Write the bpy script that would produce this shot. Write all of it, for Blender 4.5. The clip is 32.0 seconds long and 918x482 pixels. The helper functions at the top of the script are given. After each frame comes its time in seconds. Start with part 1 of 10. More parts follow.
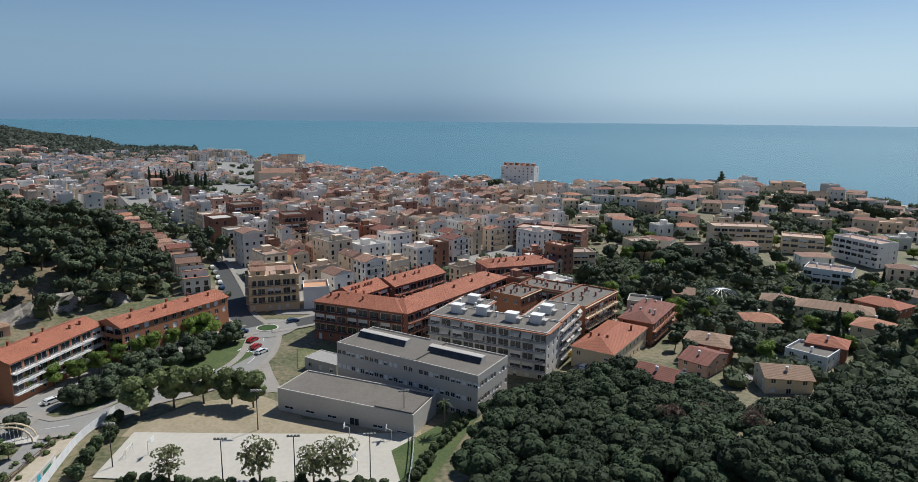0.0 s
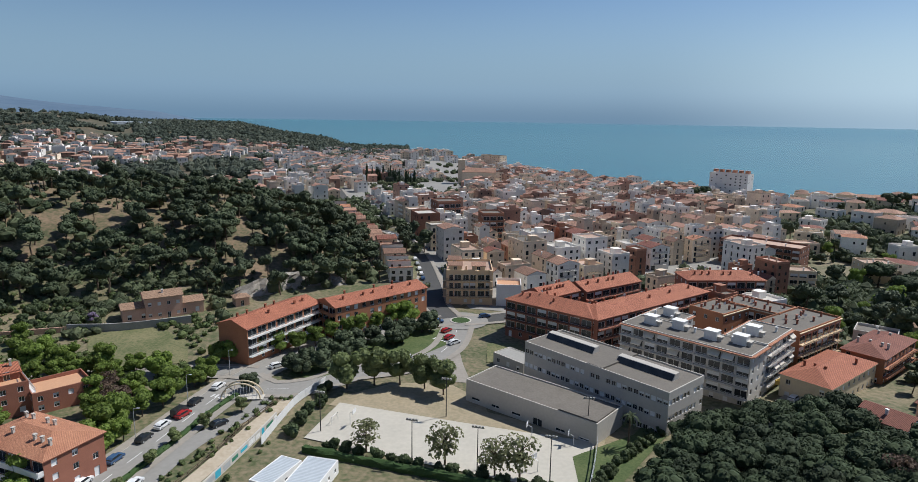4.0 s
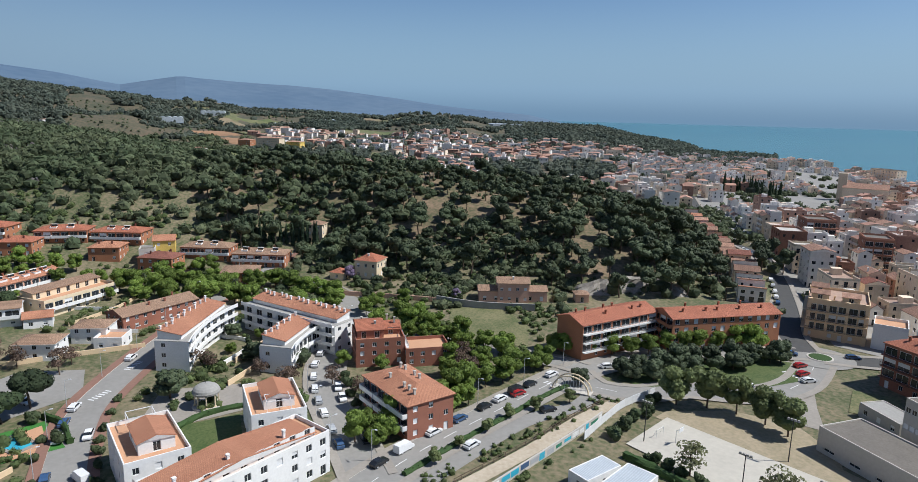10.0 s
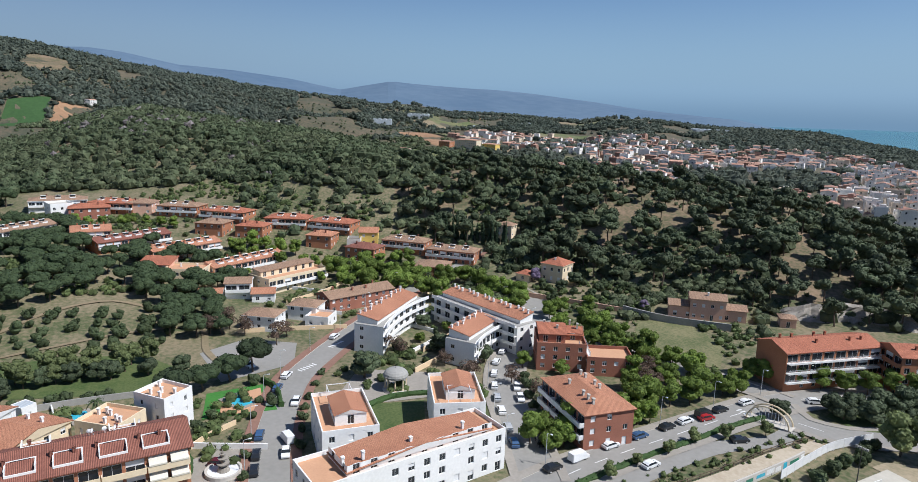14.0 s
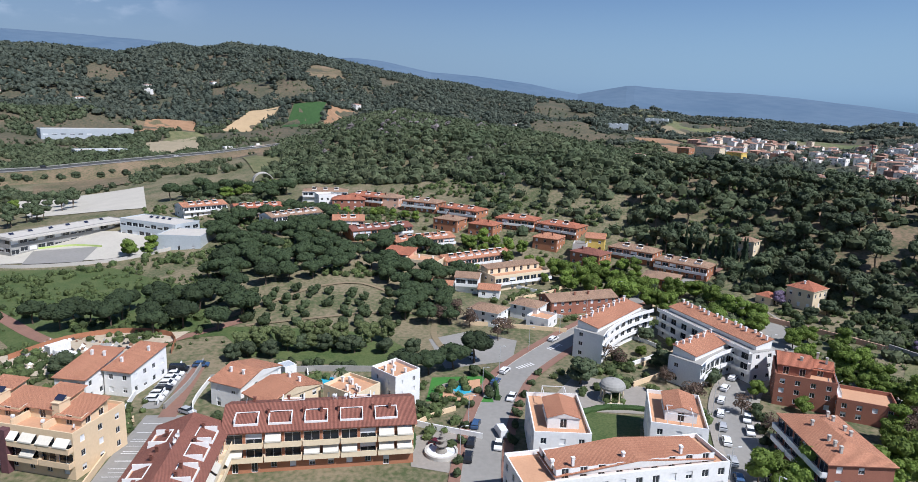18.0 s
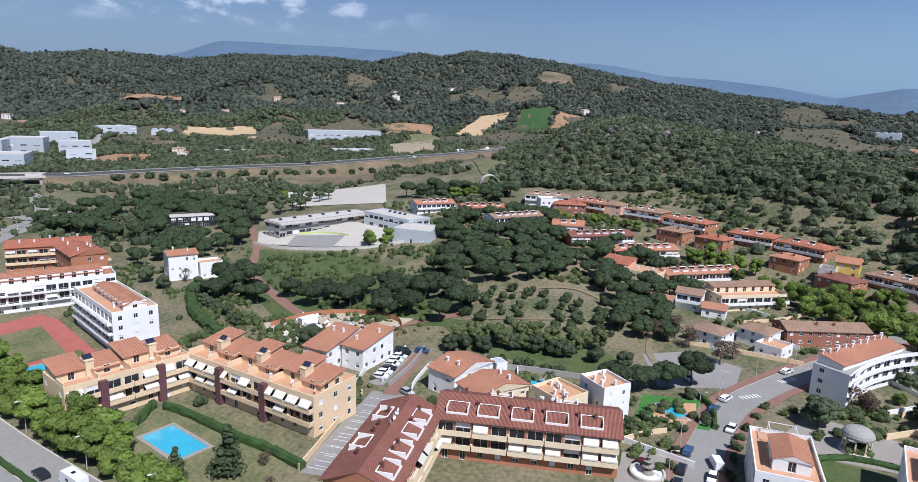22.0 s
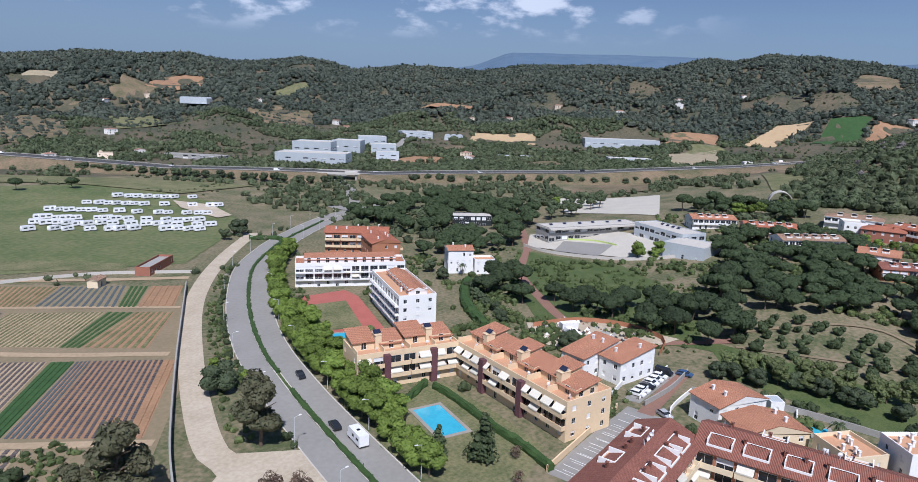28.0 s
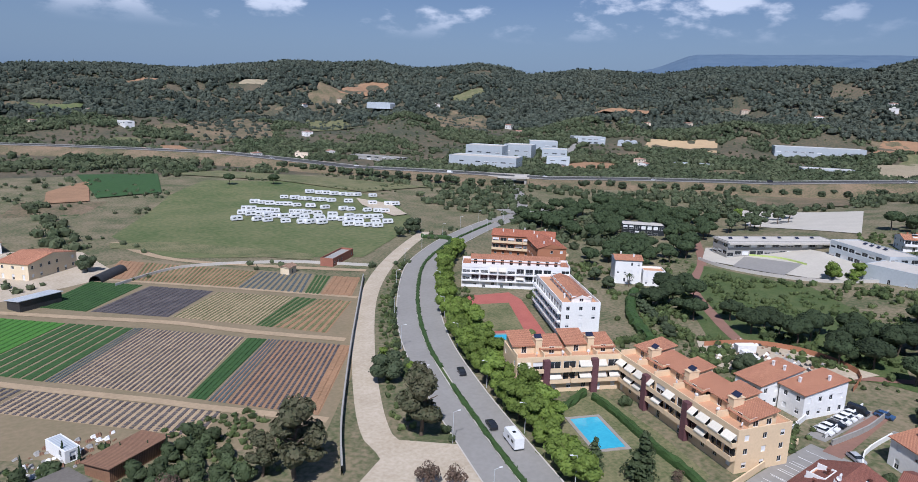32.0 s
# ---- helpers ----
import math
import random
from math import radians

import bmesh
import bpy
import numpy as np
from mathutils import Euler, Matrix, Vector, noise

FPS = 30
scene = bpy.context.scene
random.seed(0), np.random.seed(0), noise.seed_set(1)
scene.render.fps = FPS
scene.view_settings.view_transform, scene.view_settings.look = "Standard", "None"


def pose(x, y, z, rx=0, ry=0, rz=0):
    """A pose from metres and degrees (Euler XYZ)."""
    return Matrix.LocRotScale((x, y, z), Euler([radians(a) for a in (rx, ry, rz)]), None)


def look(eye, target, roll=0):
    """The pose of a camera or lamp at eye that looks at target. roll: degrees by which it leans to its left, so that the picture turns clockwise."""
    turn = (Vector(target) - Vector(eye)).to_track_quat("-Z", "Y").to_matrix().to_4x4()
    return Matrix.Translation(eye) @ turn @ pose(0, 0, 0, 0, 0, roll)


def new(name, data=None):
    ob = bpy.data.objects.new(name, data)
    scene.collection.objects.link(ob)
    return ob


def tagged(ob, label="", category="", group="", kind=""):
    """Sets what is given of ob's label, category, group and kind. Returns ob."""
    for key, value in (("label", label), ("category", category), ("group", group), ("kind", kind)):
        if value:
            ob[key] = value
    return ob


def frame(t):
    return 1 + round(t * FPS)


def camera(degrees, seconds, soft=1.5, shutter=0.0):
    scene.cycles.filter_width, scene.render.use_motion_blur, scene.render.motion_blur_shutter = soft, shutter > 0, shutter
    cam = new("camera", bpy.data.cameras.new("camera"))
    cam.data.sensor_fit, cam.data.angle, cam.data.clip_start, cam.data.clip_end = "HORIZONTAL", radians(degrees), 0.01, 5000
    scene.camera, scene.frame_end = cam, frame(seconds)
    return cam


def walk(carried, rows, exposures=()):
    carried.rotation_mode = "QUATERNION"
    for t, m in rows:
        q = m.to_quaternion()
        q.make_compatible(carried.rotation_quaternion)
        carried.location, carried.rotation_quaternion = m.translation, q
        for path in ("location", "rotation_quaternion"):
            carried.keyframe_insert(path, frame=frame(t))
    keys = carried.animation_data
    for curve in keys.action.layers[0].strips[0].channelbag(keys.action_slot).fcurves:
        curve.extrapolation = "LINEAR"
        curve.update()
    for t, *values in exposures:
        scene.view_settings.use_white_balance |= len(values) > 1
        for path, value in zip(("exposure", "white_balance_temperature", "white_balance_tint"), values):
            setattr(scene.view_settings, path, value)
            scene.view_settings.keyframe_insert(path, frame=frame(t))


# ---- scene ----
cam = camera(70.94, 32.0, soft=0.7)
PATH = [
    (0.0, pose(0, 0, 72, 79.10, -0.50, -0.00)),
    (0.5, pose(0, 0, 72, 79.11, -0.57, 2.36)),
    (1.0, pose(0, 0, 72, 79.09, -0.62, 4.94)),
    (1.5, pose(0, 0, 72, 79.11, -0.70, 7.56)),
    (2.0, pose(0, 0, 72, 79.10, -0.73, 10.55)),
    (2.5, pose(0, 0, 72, 79.07, -0.80, 13.28)),
    (4.5, pose(0, 0, 72, 79.10, -0.89, 19.31)),
    (5.0, pose(0, 0, 72, 79.11, -0.98, 21.87)),
    (5.5, pose(0, 0, 72, 79.10, -1.07, 24.64)),
    (6.0, pose(0, 0, 72, 79.08, -1.08, 27.58)),
    (6.5, pose(0, 0, 72, 79.05, -1.15, 30.43)),
    (7.0, pose(0, 0, 72, 79.02, -1.19, 33.50)),
    (7.5, pose(0, 0, 72, 78.98, -1.22, 36.79)),
    (8.0, pose(0, 0, 72, 78.96, -1.29, 40.19)),
    (8.5, pose(0, 0, 72, 78.91, -1.32, 42.96)),
    (9.0, pose(0, 0, 72, 78.87, -1.31, 45.02)),
    (9.5, pose(0, 0, 72, 78.86, -1.34, 46.46)),
    (10.0, pose(0, 0, 72, 78.83, -1.37, 48.16)),
    (10.5, pose(0, 0, 72, 78.81, -1.40, 50.08)),
    (11.0, pose(0, 0, 72, 78.81, -1.46, 52.11)),
    (11.5, pose(0, 0, 72, 78.80, -1.50, 53.99)),
    (12.0, pose(0, 0, 72, 78.78, -1.51, 56.20)),
    (12.5, pose(0, 0, 72, 78.77, -1.57, 58.43)),
    (13.0, pose(0, 0, 72, 78.75, -1.64, 60.73)),
    (13.5, pose(0, 0, 72, 78.72, -1.70, 62.89)),
    (14.0, pose(0, 0, 72, 78.69, -1.72, 65.14)),
    (14.5, pose(0, 0, 72, 78.68, -1.78, 67.48)),
    (16.5, pose(0, 0, 72, 78.55, -1.84, 76.96)),
    (17.0, pose(0, 0, 72, 78.50, -1.89, 79.62)),
    (17.5, pose(0, 0, 72, 78.46, -1.89, 82.48)),
    (18.0, pose(0, 0, 72, 78.42, -1.93, 85.49)),
    (18.5, pose(0, 0, 72, 78.39, -1.94, 88.27)),
    (19.0, pose(0, 0, 72, 78.36, -1.98, 90.85)),
    (19.5, pose(0, 0, 72, 78.33, -2.01, 93.36)),
    (20.0, pose(0, 0, 72, 78.30, -1.97, 95.69)),
    (20.5, pose(0, 0, 72, 78.29, -2.01, 97.88)),
    (21.0, pose(0, 0, 72, 78.25, -1.99, 100.12)),
    (21.5, pose(0, 0, 72, 78.23, -2.03, 102.68)),
    (22.0, pose(0, 0, 72, 78.19, -2.07, 105.17)),
    (22.5, pose(0, 0, 72, 78.19, -2.12, 107.41)),
    (23.0, pose(0, 0, 72, 78.17, -2.10, 109.58)),
    (23.5, pose(0, 0, 72, 78.15, -2.11, 111.69)),
    (24.0, pose(0, 0, 72, 78.16, -2.13, 113.59)),
    (24.5, pose(0, 0, 72, 78.15, -2.12, 115.37)),
    (25.0, pose(0, 0, 72, 78.14, -2.12, 117.20)),
    (25.5, pose(0, 0, 72, 78.13, -2.11, 118.87)),
    (27.5, pose(0, 0, 72, 78.05, -2.01, 127.00)),
    (28.0, pose(0, 0, 72, 78.03, -2.05, 129.15)),
    (28.5, pose(0, 0, 72, 78.00, -2.04, 131.29)),
    (29.0, pose(0, 0, 72, 77.99, -2.01, 133.31)),
    (29.5, pose(0, 0, 72, 77.96, -2.05, 135.27)),
    (30.0, pose(0, 0, 72, 77.96, -2.03, 136.95)),
    (30.5, pose(0, 0, 72, 77.95, -2.00, 138.66)),
    (31.0, pose(0, 0, 72, 77.94, -2.01, 140.49)),
    (31.5, pose(0, 0, 72, 77.93, -1.97, 142.33)),
    (32.0, pose(0, 0, 72, 77.92, -1.97, 144.14)),
]
walk(cam, PATH, exposures=((0, -0.04, 5980, 9), (5, 0.04, 5960, 10), (9, 0.13, 5880, 10), (14, 0.2, 5800, 11), (19, 0.24, 5660, 14), (25, 0.17, 5600, 16), (32, 0.06, 5560, 17)))

# ---- sky and sun ----
SUN_AZ, SUN_EL = -45, 52          # degrees: bearing left of +y, height
world = bpy.data.worlds.new("sky")
scene.world = world
world.use_nodes = True
wn, wl = world.node_tree.nodes, world.node_tree.links
wn.clear()
sky = wn.new("ShaderNodeTexSky")
sky.sky_type, sky.sun_disc = "NISHITA", False
sky.sun_elevation, sky.sun_rotation = radians(SUN_EL), radians(-SUN_AZ)
sky.air_density, sky.dust_density, sky.ozone_density = 1.0, 0.6, 1.8
sky_bg, sky_out = wn.new("ShaderNodeBackground"), wn.new("ShaderNodeOutputWorld")
sky_bg.inputs["Strength"].default_value = 0.080
# small fair-weather clouds low over the inland hills
wcoord, wsep, wmap = wn.new("ShaderNodeTexCoord"), wn.new("ShaderNodeSeparateXYZ"), wn.new("ShaderNodeMapping")
wl.new(wcoord.outputs["Generated"], wsep.inputs[0])
wl.new(wcoord.outputs["Generated"], wmap.inputs["Vector"])
wmap.inputs["Scale"].default_value = (1.0, 1.0, 2.2)
cloud_noise = wn.new("ShaderNodeTexNoise")
cloud_noise.inputs["Scale"].default_value, cloud_noise.inputs["Detail"].default_value = 8.5, 8.0
cloud_noise.inputs["Roughness"].default_value = 0.55
wl.new(wmap.outputs[0], cloud_noise.inputs["Vector"])


def world_ramp(source, a, b, c=0.0, d=1.0):
    n = wn.new("ShaderNodeMapRange")
    n.interpolation_type = "SMOOTHSTEP"
    for i, v in enumerate((a, b, c, d)):
        n.inputs[1 + i].default_value = v
    wl.new(source, n.inputs[0])
    return n.outputs[0]


def world_math(op, a, b):
    n = wn.new("ShaderNodeMath")
    n.operation = op
    for i, v in enumerate((a, b)):
        if isinstance(v, float):
            n.inputs[i].default_value = v
        else:
            wl.new(v, n.inputs[i])
    return n.outputs[0]


# sea haze: a blue-grey band above the horizon, paler under the sun
def world_colour(factor, a, b):
    n = wn.new("ShaderNodeMix")
    n.data_type = "RGBA"
    wl.new(factor, n.inputs["Factor"])
    for key, v in (("A", a), ("B", b)):
        if isinstance(v, tuple):
            n.inputs[key].default_value = (*v, 1)
        else:
            wl.new(v, n.inputs[key])
    return n.outputs["Result"]


sunward = world_math("ADD", world_math("MULTIPLY", wsep.outputs["X"], 0.643), world_math("MULTIPLY", wsep.outputs["Y"], 0.766))
haze = world_colour(world_ramp(sunward, 0.72, 1.0), (2.45, 4.15, 6.0), (6.2, 8.3, 9.8))
dim = world_colour(world_ramp(sunward, 0.72, 1.0), (1.85, 3.2, 4.6), (4.9, 6.7, 8.0))
haze = world_colour(world_ramp(wsep.outputs["Z"], 0.045, -0.004), haze, dim)
low = world_ramp(wsep.outputs["Z"], 0.20, -0.02, 0.0, 0.92)
blue = wn.new("ShaderNodeMix")
blue.data_type, blue.blend_type = "RGBA", "MULTIPLY"
wl.new(world_ramp(wsep.outputs["Z"], 0.04, 0.34, 0.0, 1.0), blue.inputs["Factor"])
wl.new(world_colour(low, sky.outputs["Color"], haze), blue.inputs["A"])
blue.inputs["B"].default_value = (0.54, 0.73, 0.93, 1)
# duller, greyer air over the inland hills, away from the sun
inland = wn.new("ShaderNodeMix")
inland.data_type, inland.blend_type = "RGBA", "MULTIPLY"
wl.new(world_ramp(wsep.outputs["Y"], 0.62, -0.35), inland.inputs["Factor"])
wl.new(blue.outputs["Result"], inland.inputs["A"])
inland.inputs["B"].default_value = (0.82, 0.76, 0.76, 1)
wl.new(inland.outputs["Result"], sky_bg.inputs["Color"])
cloud = world_ramp(cloud_noise.outputs[0], 0.515, 0.63)
cloud = world_math("MULTIPLY", cloud, world_ramp(wsep.outputs["Z"], 0.085, 0.135))
cloud = world_math("MULTIPLY", cloud, world_ramp(wsep.outputs["Y"], -0.25, -0.55))
cloud = world_math("MULTIPLY", cloud, 0.75)
cloud_bg, sky_mix = wn.new("ShaderNodeBackground"), wn.new("ShaderNodeMixShader")
cloud_bg.inputs["Color"].default_value, cloud_bg.inputs["Strength"].default_value = (0.93, 0.96, 1.0, 1), 0.85
wl.new(cloud, sky_mix.inputs[0])
wl.new(sky_bg.outputs[0], sky_mix.inputs[1])
wl.new(cloud_bg.outputs[0], sky_mix.inputs[2])
wl.new(sky_mix.outputs[0], sky_out.inputs["Surface"])

sun = new("sun", bpy.data.lights.new("sun", "SUN"))
sun.data.energy, sun.data.angle, sun.data.color = 5.0, radians(0.53), (1.0, 0.94, 0.845)
sun_from = Vector((-math.sin(radians(SUN_AZ)) * math.cos(radians(SUN_EL)), math.cos(radians(SUN_AZ)) * math.cos(radians(SUN_EL)), math.sin(radians(SUN_EL))))
sun.matrix_world = look(sun_from * 900, (0, 0, 0))

# ---- materials ----
MATS = {}


def material(name, a, b, rough=0.8, big=6.0, small=0.6, bump=0.3, mix=0.5, coords="Object", stripe=None, metal=0.0, per_object=0.0, island=0.0, spec=0.3):
    """A surface of two shades mixed by a large and a small noise, with relief. stripe: (axis scale xyz, strength) for tiles, corrugation and boards."""
    m = bpy.data.materials.new(name)
    m.use_nodes = True
    n, l = m.node_tree.nodes, m.node_tree.links
    p = n["Principled BSDF"]
    p.inputs["Roughness"].default_value, p.inputs["Metallic"].default_value = rough, metal
    p.inputs["Specular IOR Level"].default_value = spec
    if coords == "World":
        co = n.new("ShaderNodeNewGeometry").outputs["Position"]
    else:
        co = n.new("ShaderNodeTexCoord").outputs[coords]
    noises = []
    for size, detail in ((big, 3.0), (small, 4.0)):
        t = n.new("ShaderNodeTexNoise")
        t.inputs["Scale"].default_value, t.inputs["Detail"].default_value = 1.0 / size, detail
        l.new(co, t.inputs["Vector"])
        noises.append(t.outputs[0])
    add = n.new("ShaderNodeMath")
    add.operation = "MULTIPLY_ADD"
    add.inputs[1].default_value = 0.55
    l.new(noises[1], add.inputs[0])
    half = n.new("ShaderNodeMath")
    half.operation = "MULTIPLY"
    half.inputs[1].default_value = 0.45
    l.new(noises[0], half.inputs[0])
    l.new(half.outputs[0], add.inputs[2])
    ramp = n.new("ShaderNodeMapRange")
    ramp.inputs[1].default_value, ramp.inputs[2].default_value = 0.5 - 0.22 * mix - 0.02, 0.5 + 0.22 * mix + 0.02
    l.new(add.outputs[0], ramp.inputs[0])
    col = n.new("ShaderNodeMix")
    col.data_type = "RGBA"
    col.inputs["A"].default_value, col.inputs["B"].default_value = (*a, 1), (*b, 1)
    l.new(ramp.outputs[0], col.inputs["Factor"])
    colour, height = col.outputs["Result"], noises[1]
    if stripe:
        scale, strength = stripe
        mp = n.new("ShaderNodeMapping")
        mp.inputs["Scale"].default_value = scale
        l.new(co, mp.inputs["Vector"])
        w = n.new("ShaderNodeTexWave")
        w.inputs["Scale"].default_value, w.inputs["Distortion"].default_value, w.inputs["Detail"].default_value = 1.0, 0.6, 1.0
        w.bands_direction = "DIAGONAL"
        l.new(mp.outputs[0], w.inputs["Vector"])
        dark = n.new("ShaderNodeMix")
        dark.data_type, dark.blend_type = "RGBA", "MULTIPLY"
        dark.inputs["Factor"].default_value = strength
        l.new(colour, dark.inputs["A"])
        l.new(w.outputs["Color"], dark.inputs["B"])
        colour, height = dark.outputs["Result"], w.outputs[1]
    if per_object or island:
        src = n.new("ShaderNodeNewGeometry").outputs["Random Per Island"] if island else n.new("ShaderNodeObjectInfo").outputs["Random"]
        v = n.new("ShaderNodeMapRange")
        k = island or per_object
        v.inputs[3].default_value, v.inputs[4].default_value = 1 - k, 1 + k
        l.new(src, v.inputs[0])
        h = n.new("ShaderNodeHueSaturation")
        l.new(v.outputs[0], h.inputs["Value"])
        l.new(colour, h.inputs["Color"])
        colour = h.outputs["Color"]
    l.new(colour, p.inputs["Base Color"])
    if bump:
        bp = n.new("ShaderNodeBump")
        bp.inputs["Strength"].default_value, bp.inputs["Distance"].default_value = bump, 0.08
        l.new(height, bp.inputs["Height"])
        l.new(bp.outputs[0], p.inputs["Normal"])
    MATS[name] = m
    return m


# walls
material("white_render", (0.80, 0.79, 0.76), (0.70, 0.69, 0.66), big=4, small=0.5, bump=0.1, mix=0.7)
material("cream_render", (0.74, 0.62, 0.43), (0.64, 0.52, 0.35), big=4, small=0.5, bump=0.1, mix=0.8)
material("beige_render", (0.72, 0.55, 0.35), (0.62, 0.47, 0.30), big=5, small=0.5, bump=0.1, mix=0.8)
material("grey_render", (0.60, 0.565, 0.51), (0.50, 0.47, 0.42), big=3, small=0.5, bump=0.1, mix=0.8)
material("pink_render", (0.68, 0.43, 0.31), (0.58, 0.35, 0.25), big=4, small=0.5, bump=0.1, mix=0.8)
material("brick_red", (0.34, 0.145, 0.095), (0.25, 0.105, 0.07), big=3, small=0.25, bump=0.2, mix=0.8)
material("brick_brown", (0.24, 0.115, 0.075), (0.17, 0.08, 0.055), big=3, small=0.25, bump=0.2, mix=0.8)
material("brick_orange", (0.42, 0.19, 0.10), (0.33, 0.14, 0.075), big=3, small=0.25, bump=0.2, mix=0.8)
material("yellow_render", (0.72, 0.52, 0.14), (0.62, 0.44, 0.11), big=3, small=0.4, bump=0.1)
material("plum_render", (0.13, 0.06, 0.065), (0.10, 0.045, 0.05), big=3, small=0.4, bump=0.1)
material("town_wall", (0.76, 0.63, 0.47), (0.62, 0.49, 0.35), big=9, small=0.8, bump=0.1, per_object=0.35)
material("town_white", (0.83, 0.80, 0.74), (0.72, 0.68, 0.61), big=9, small=0.8, bump=0.1, per_object=0.22)
material("town_brick", (0.40, 0.20, 0.125), (0.30, 0.14, 0.09), big=9, small=0.8, bump=0.1, per_object=0.35)
material("far_wall", (0.74, 0.62, 0.48), (0.58, 0.47, 0.35), big=9, small=0.8, bump=0.0, coords="World", island=0.32)
material("far_white", (0.84, 0.81, 0.76), (0.74, 0.70, 0.64), big=9, small=0.8, bump=0.0, coords="World", island=0.2)
material("far_brick", (0.42, 0.26, 0.19), (0.32, 0.19, 0.14), big=9, small=0.8, bump=0.0, coords="World", island=0.3)
material("far_tile", (0.43, 0.245, 0.175), (0.29, 0.165, 0.12), big=9, small=0.8, bump=0.2, coords="World", island=0.3)
material("far_terrace", (0.55, 0.47, 0.41), (0.36, 0.29, 0.25), big=9, small=0.8, bump=0.0, coords="World", island=0.35)
material("concrete", (0.36, 0.35, 0.32), (0.27, 0.26, 0.24), big=5, small=0.7, bump=0.2, mix=0.9)
material("concrete_pale", (0.54, 0.505, 0.45), (0.44, 0.41, 0.36), big=5, small=0.7, bump=0.2, mix=0.9)
# roofs
tile = ((2.4, 0.0, 0.0), 0.6)
material("tile_orange", (0.62, 0.30, 0.175), (0.44, 0.19, 0.11), big=5, small=0.45, bump=0.5, mix=0.8, stripe=tile)
material("tile_red", (0.55, 0.21, 0.12), (0.37, 0.13, 0.075), big=5, small=0.45, bump=0.5, mix=0.8, stripe=tile)
material("tile_maroon", (0.36, 0.15, 0.105), (0.22, 0.085, 0.06), big=3.5, small=0.5, bump=0.5, mix=0.9, stripe=tile)
material("tile_brown", (0.46, 0.30, 0.20), (0.31, 0.195, 0.125), big=3.5, small=0.5, bump=0.5, mix=0.9, stripe=tile)
material("town_tile", (0.48, 0.28, 0.195), (0.33, 0.19, 0.13), big=5, small=0.6, bump=0.5, mix=0.9, stripe=tile, per_object=0.30)
material("town_terrace", (0.48, 0.33, 0.25), (0.34, 0.24, 0.18), big=5, small=0.6, bump=0.2, mix=0.9, per_object=0.35)
material("terrace_tile", (0.55, 0.32, 0.19), (0.47, 0.26, 0.15), big=3, small=0.4, bump=0.2, mix=0.8)
material("roof_felt", (0.185, 0.165, 0.14), (0.12, 0.108, 0.09), big=4, small=0.5, bump=0.2, mix=0.9)
material("metal_sheet", (0.62, 0.66, 0.68), (0.52, 0.56, 0.58), rough=0.45, big=6, small=0.8, bump=0.3, mix=0.8, stripe=((0.0, 1.3, 0.0), 0.2), metal=0.2)
material("rust_sheet", (0.30, 0.17, 0.10), (0.20, 0.11, 0.07), rough=0.7, big=2, small=0.4, bump=0.3, mix=0.9, stripe=((1.6, 0.0, 0.0), 0.35))
# fittings
material("glass_dark", (0.018, 0.022, 0.026), (0.035, 0.04, 0.045), rough=0.12, big=8, small=2, bump=0.0, spec=0.6)
material("frame_white", (0.75, 0.75, 0.74), (0.66, 0.66, 0.65), rough=0.5, big=2, small=0.3, bump=0.0)
material("awning", (0.66, 0.62, 0.52), (0.58, 0.54, 0.45), big=2, small=0.3, bump=0.1, per_object=0.15)
material("lime_paint", (0.42, 0.55, 0.14), (0.52, 0.56, 0.26), big=3, small=0.5, bump=0.1)
material("awning_green", (0.05, 0.20, 0.13), (0.04, 0.16, 0.10), big=2, small=0.3, bump=0.1)
material("dark_metal", (0.05, 0.05, 0.05), (0.03, 0.03, 0.03), rough=0.5, big=2, small=0.3, bump=0.0)
material("pale_metal", (0.62, 0.63, 0.63), (0.54, 0.55, 0.55), rough=0.4, big=2, small=0.3, bump=0.0, metal=0.3)
material("solar_panel", (0.02, 0.025, 0.05), (0.03, 0.035, 0.06), rough=0.2, big=2, small=0.3, bump=0.0)
# ground
material("earth", (0.225, 0.182, 0.114), (0.072, 0.090, 0.036), big=16, small=1.3, bump=0.8, mix=0.42, coords="World")
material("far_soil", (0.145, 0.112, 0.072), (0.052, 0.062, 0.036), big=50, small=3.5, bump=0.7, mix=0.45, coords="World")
material("hill_soil", (0.235, 0.165, 0.105), (0.08, 0.085, 0.04), big=18, small=1.5, bump=0.8, mix=0.45, coords="World")
material("lawn", (0.105, 0.125, 0.045), (0.048, 0.08, 0.022), big=6, small=0.6, bump=0.6, mix=0.5, coords="World")
material("lawn_dry", (0.205, 0.185, 0.095), (0.082, 0.102, 0.038), big=9, small=0.8, bump=0.6, mix=0.5, coords="World")
material("meadow_grass", (0.165, 0.165, 0.075), (0.070, 0.104, 0.032), big=34, small=2.5, bump=0.6, mix=0.5, coords="World")
material("turf_bright", (0.06, 0.20, 0.035), (0.045, 0.155, 0.03), big=6, small=0.7, bump=0.3, coords="World")
material("asphalt", (0.29, 0.277, 0.252), (0.225, 0.215, 0.195), big=12, small=1.2, bump=0.2, mix=0.9, coords="World")
material("asphalt_dark", (0.085, 0.083, 0.08), (0.06, 0.06, 0.058), big=12, small=1.2, bump=0.2, mix=0.9, coords="World")
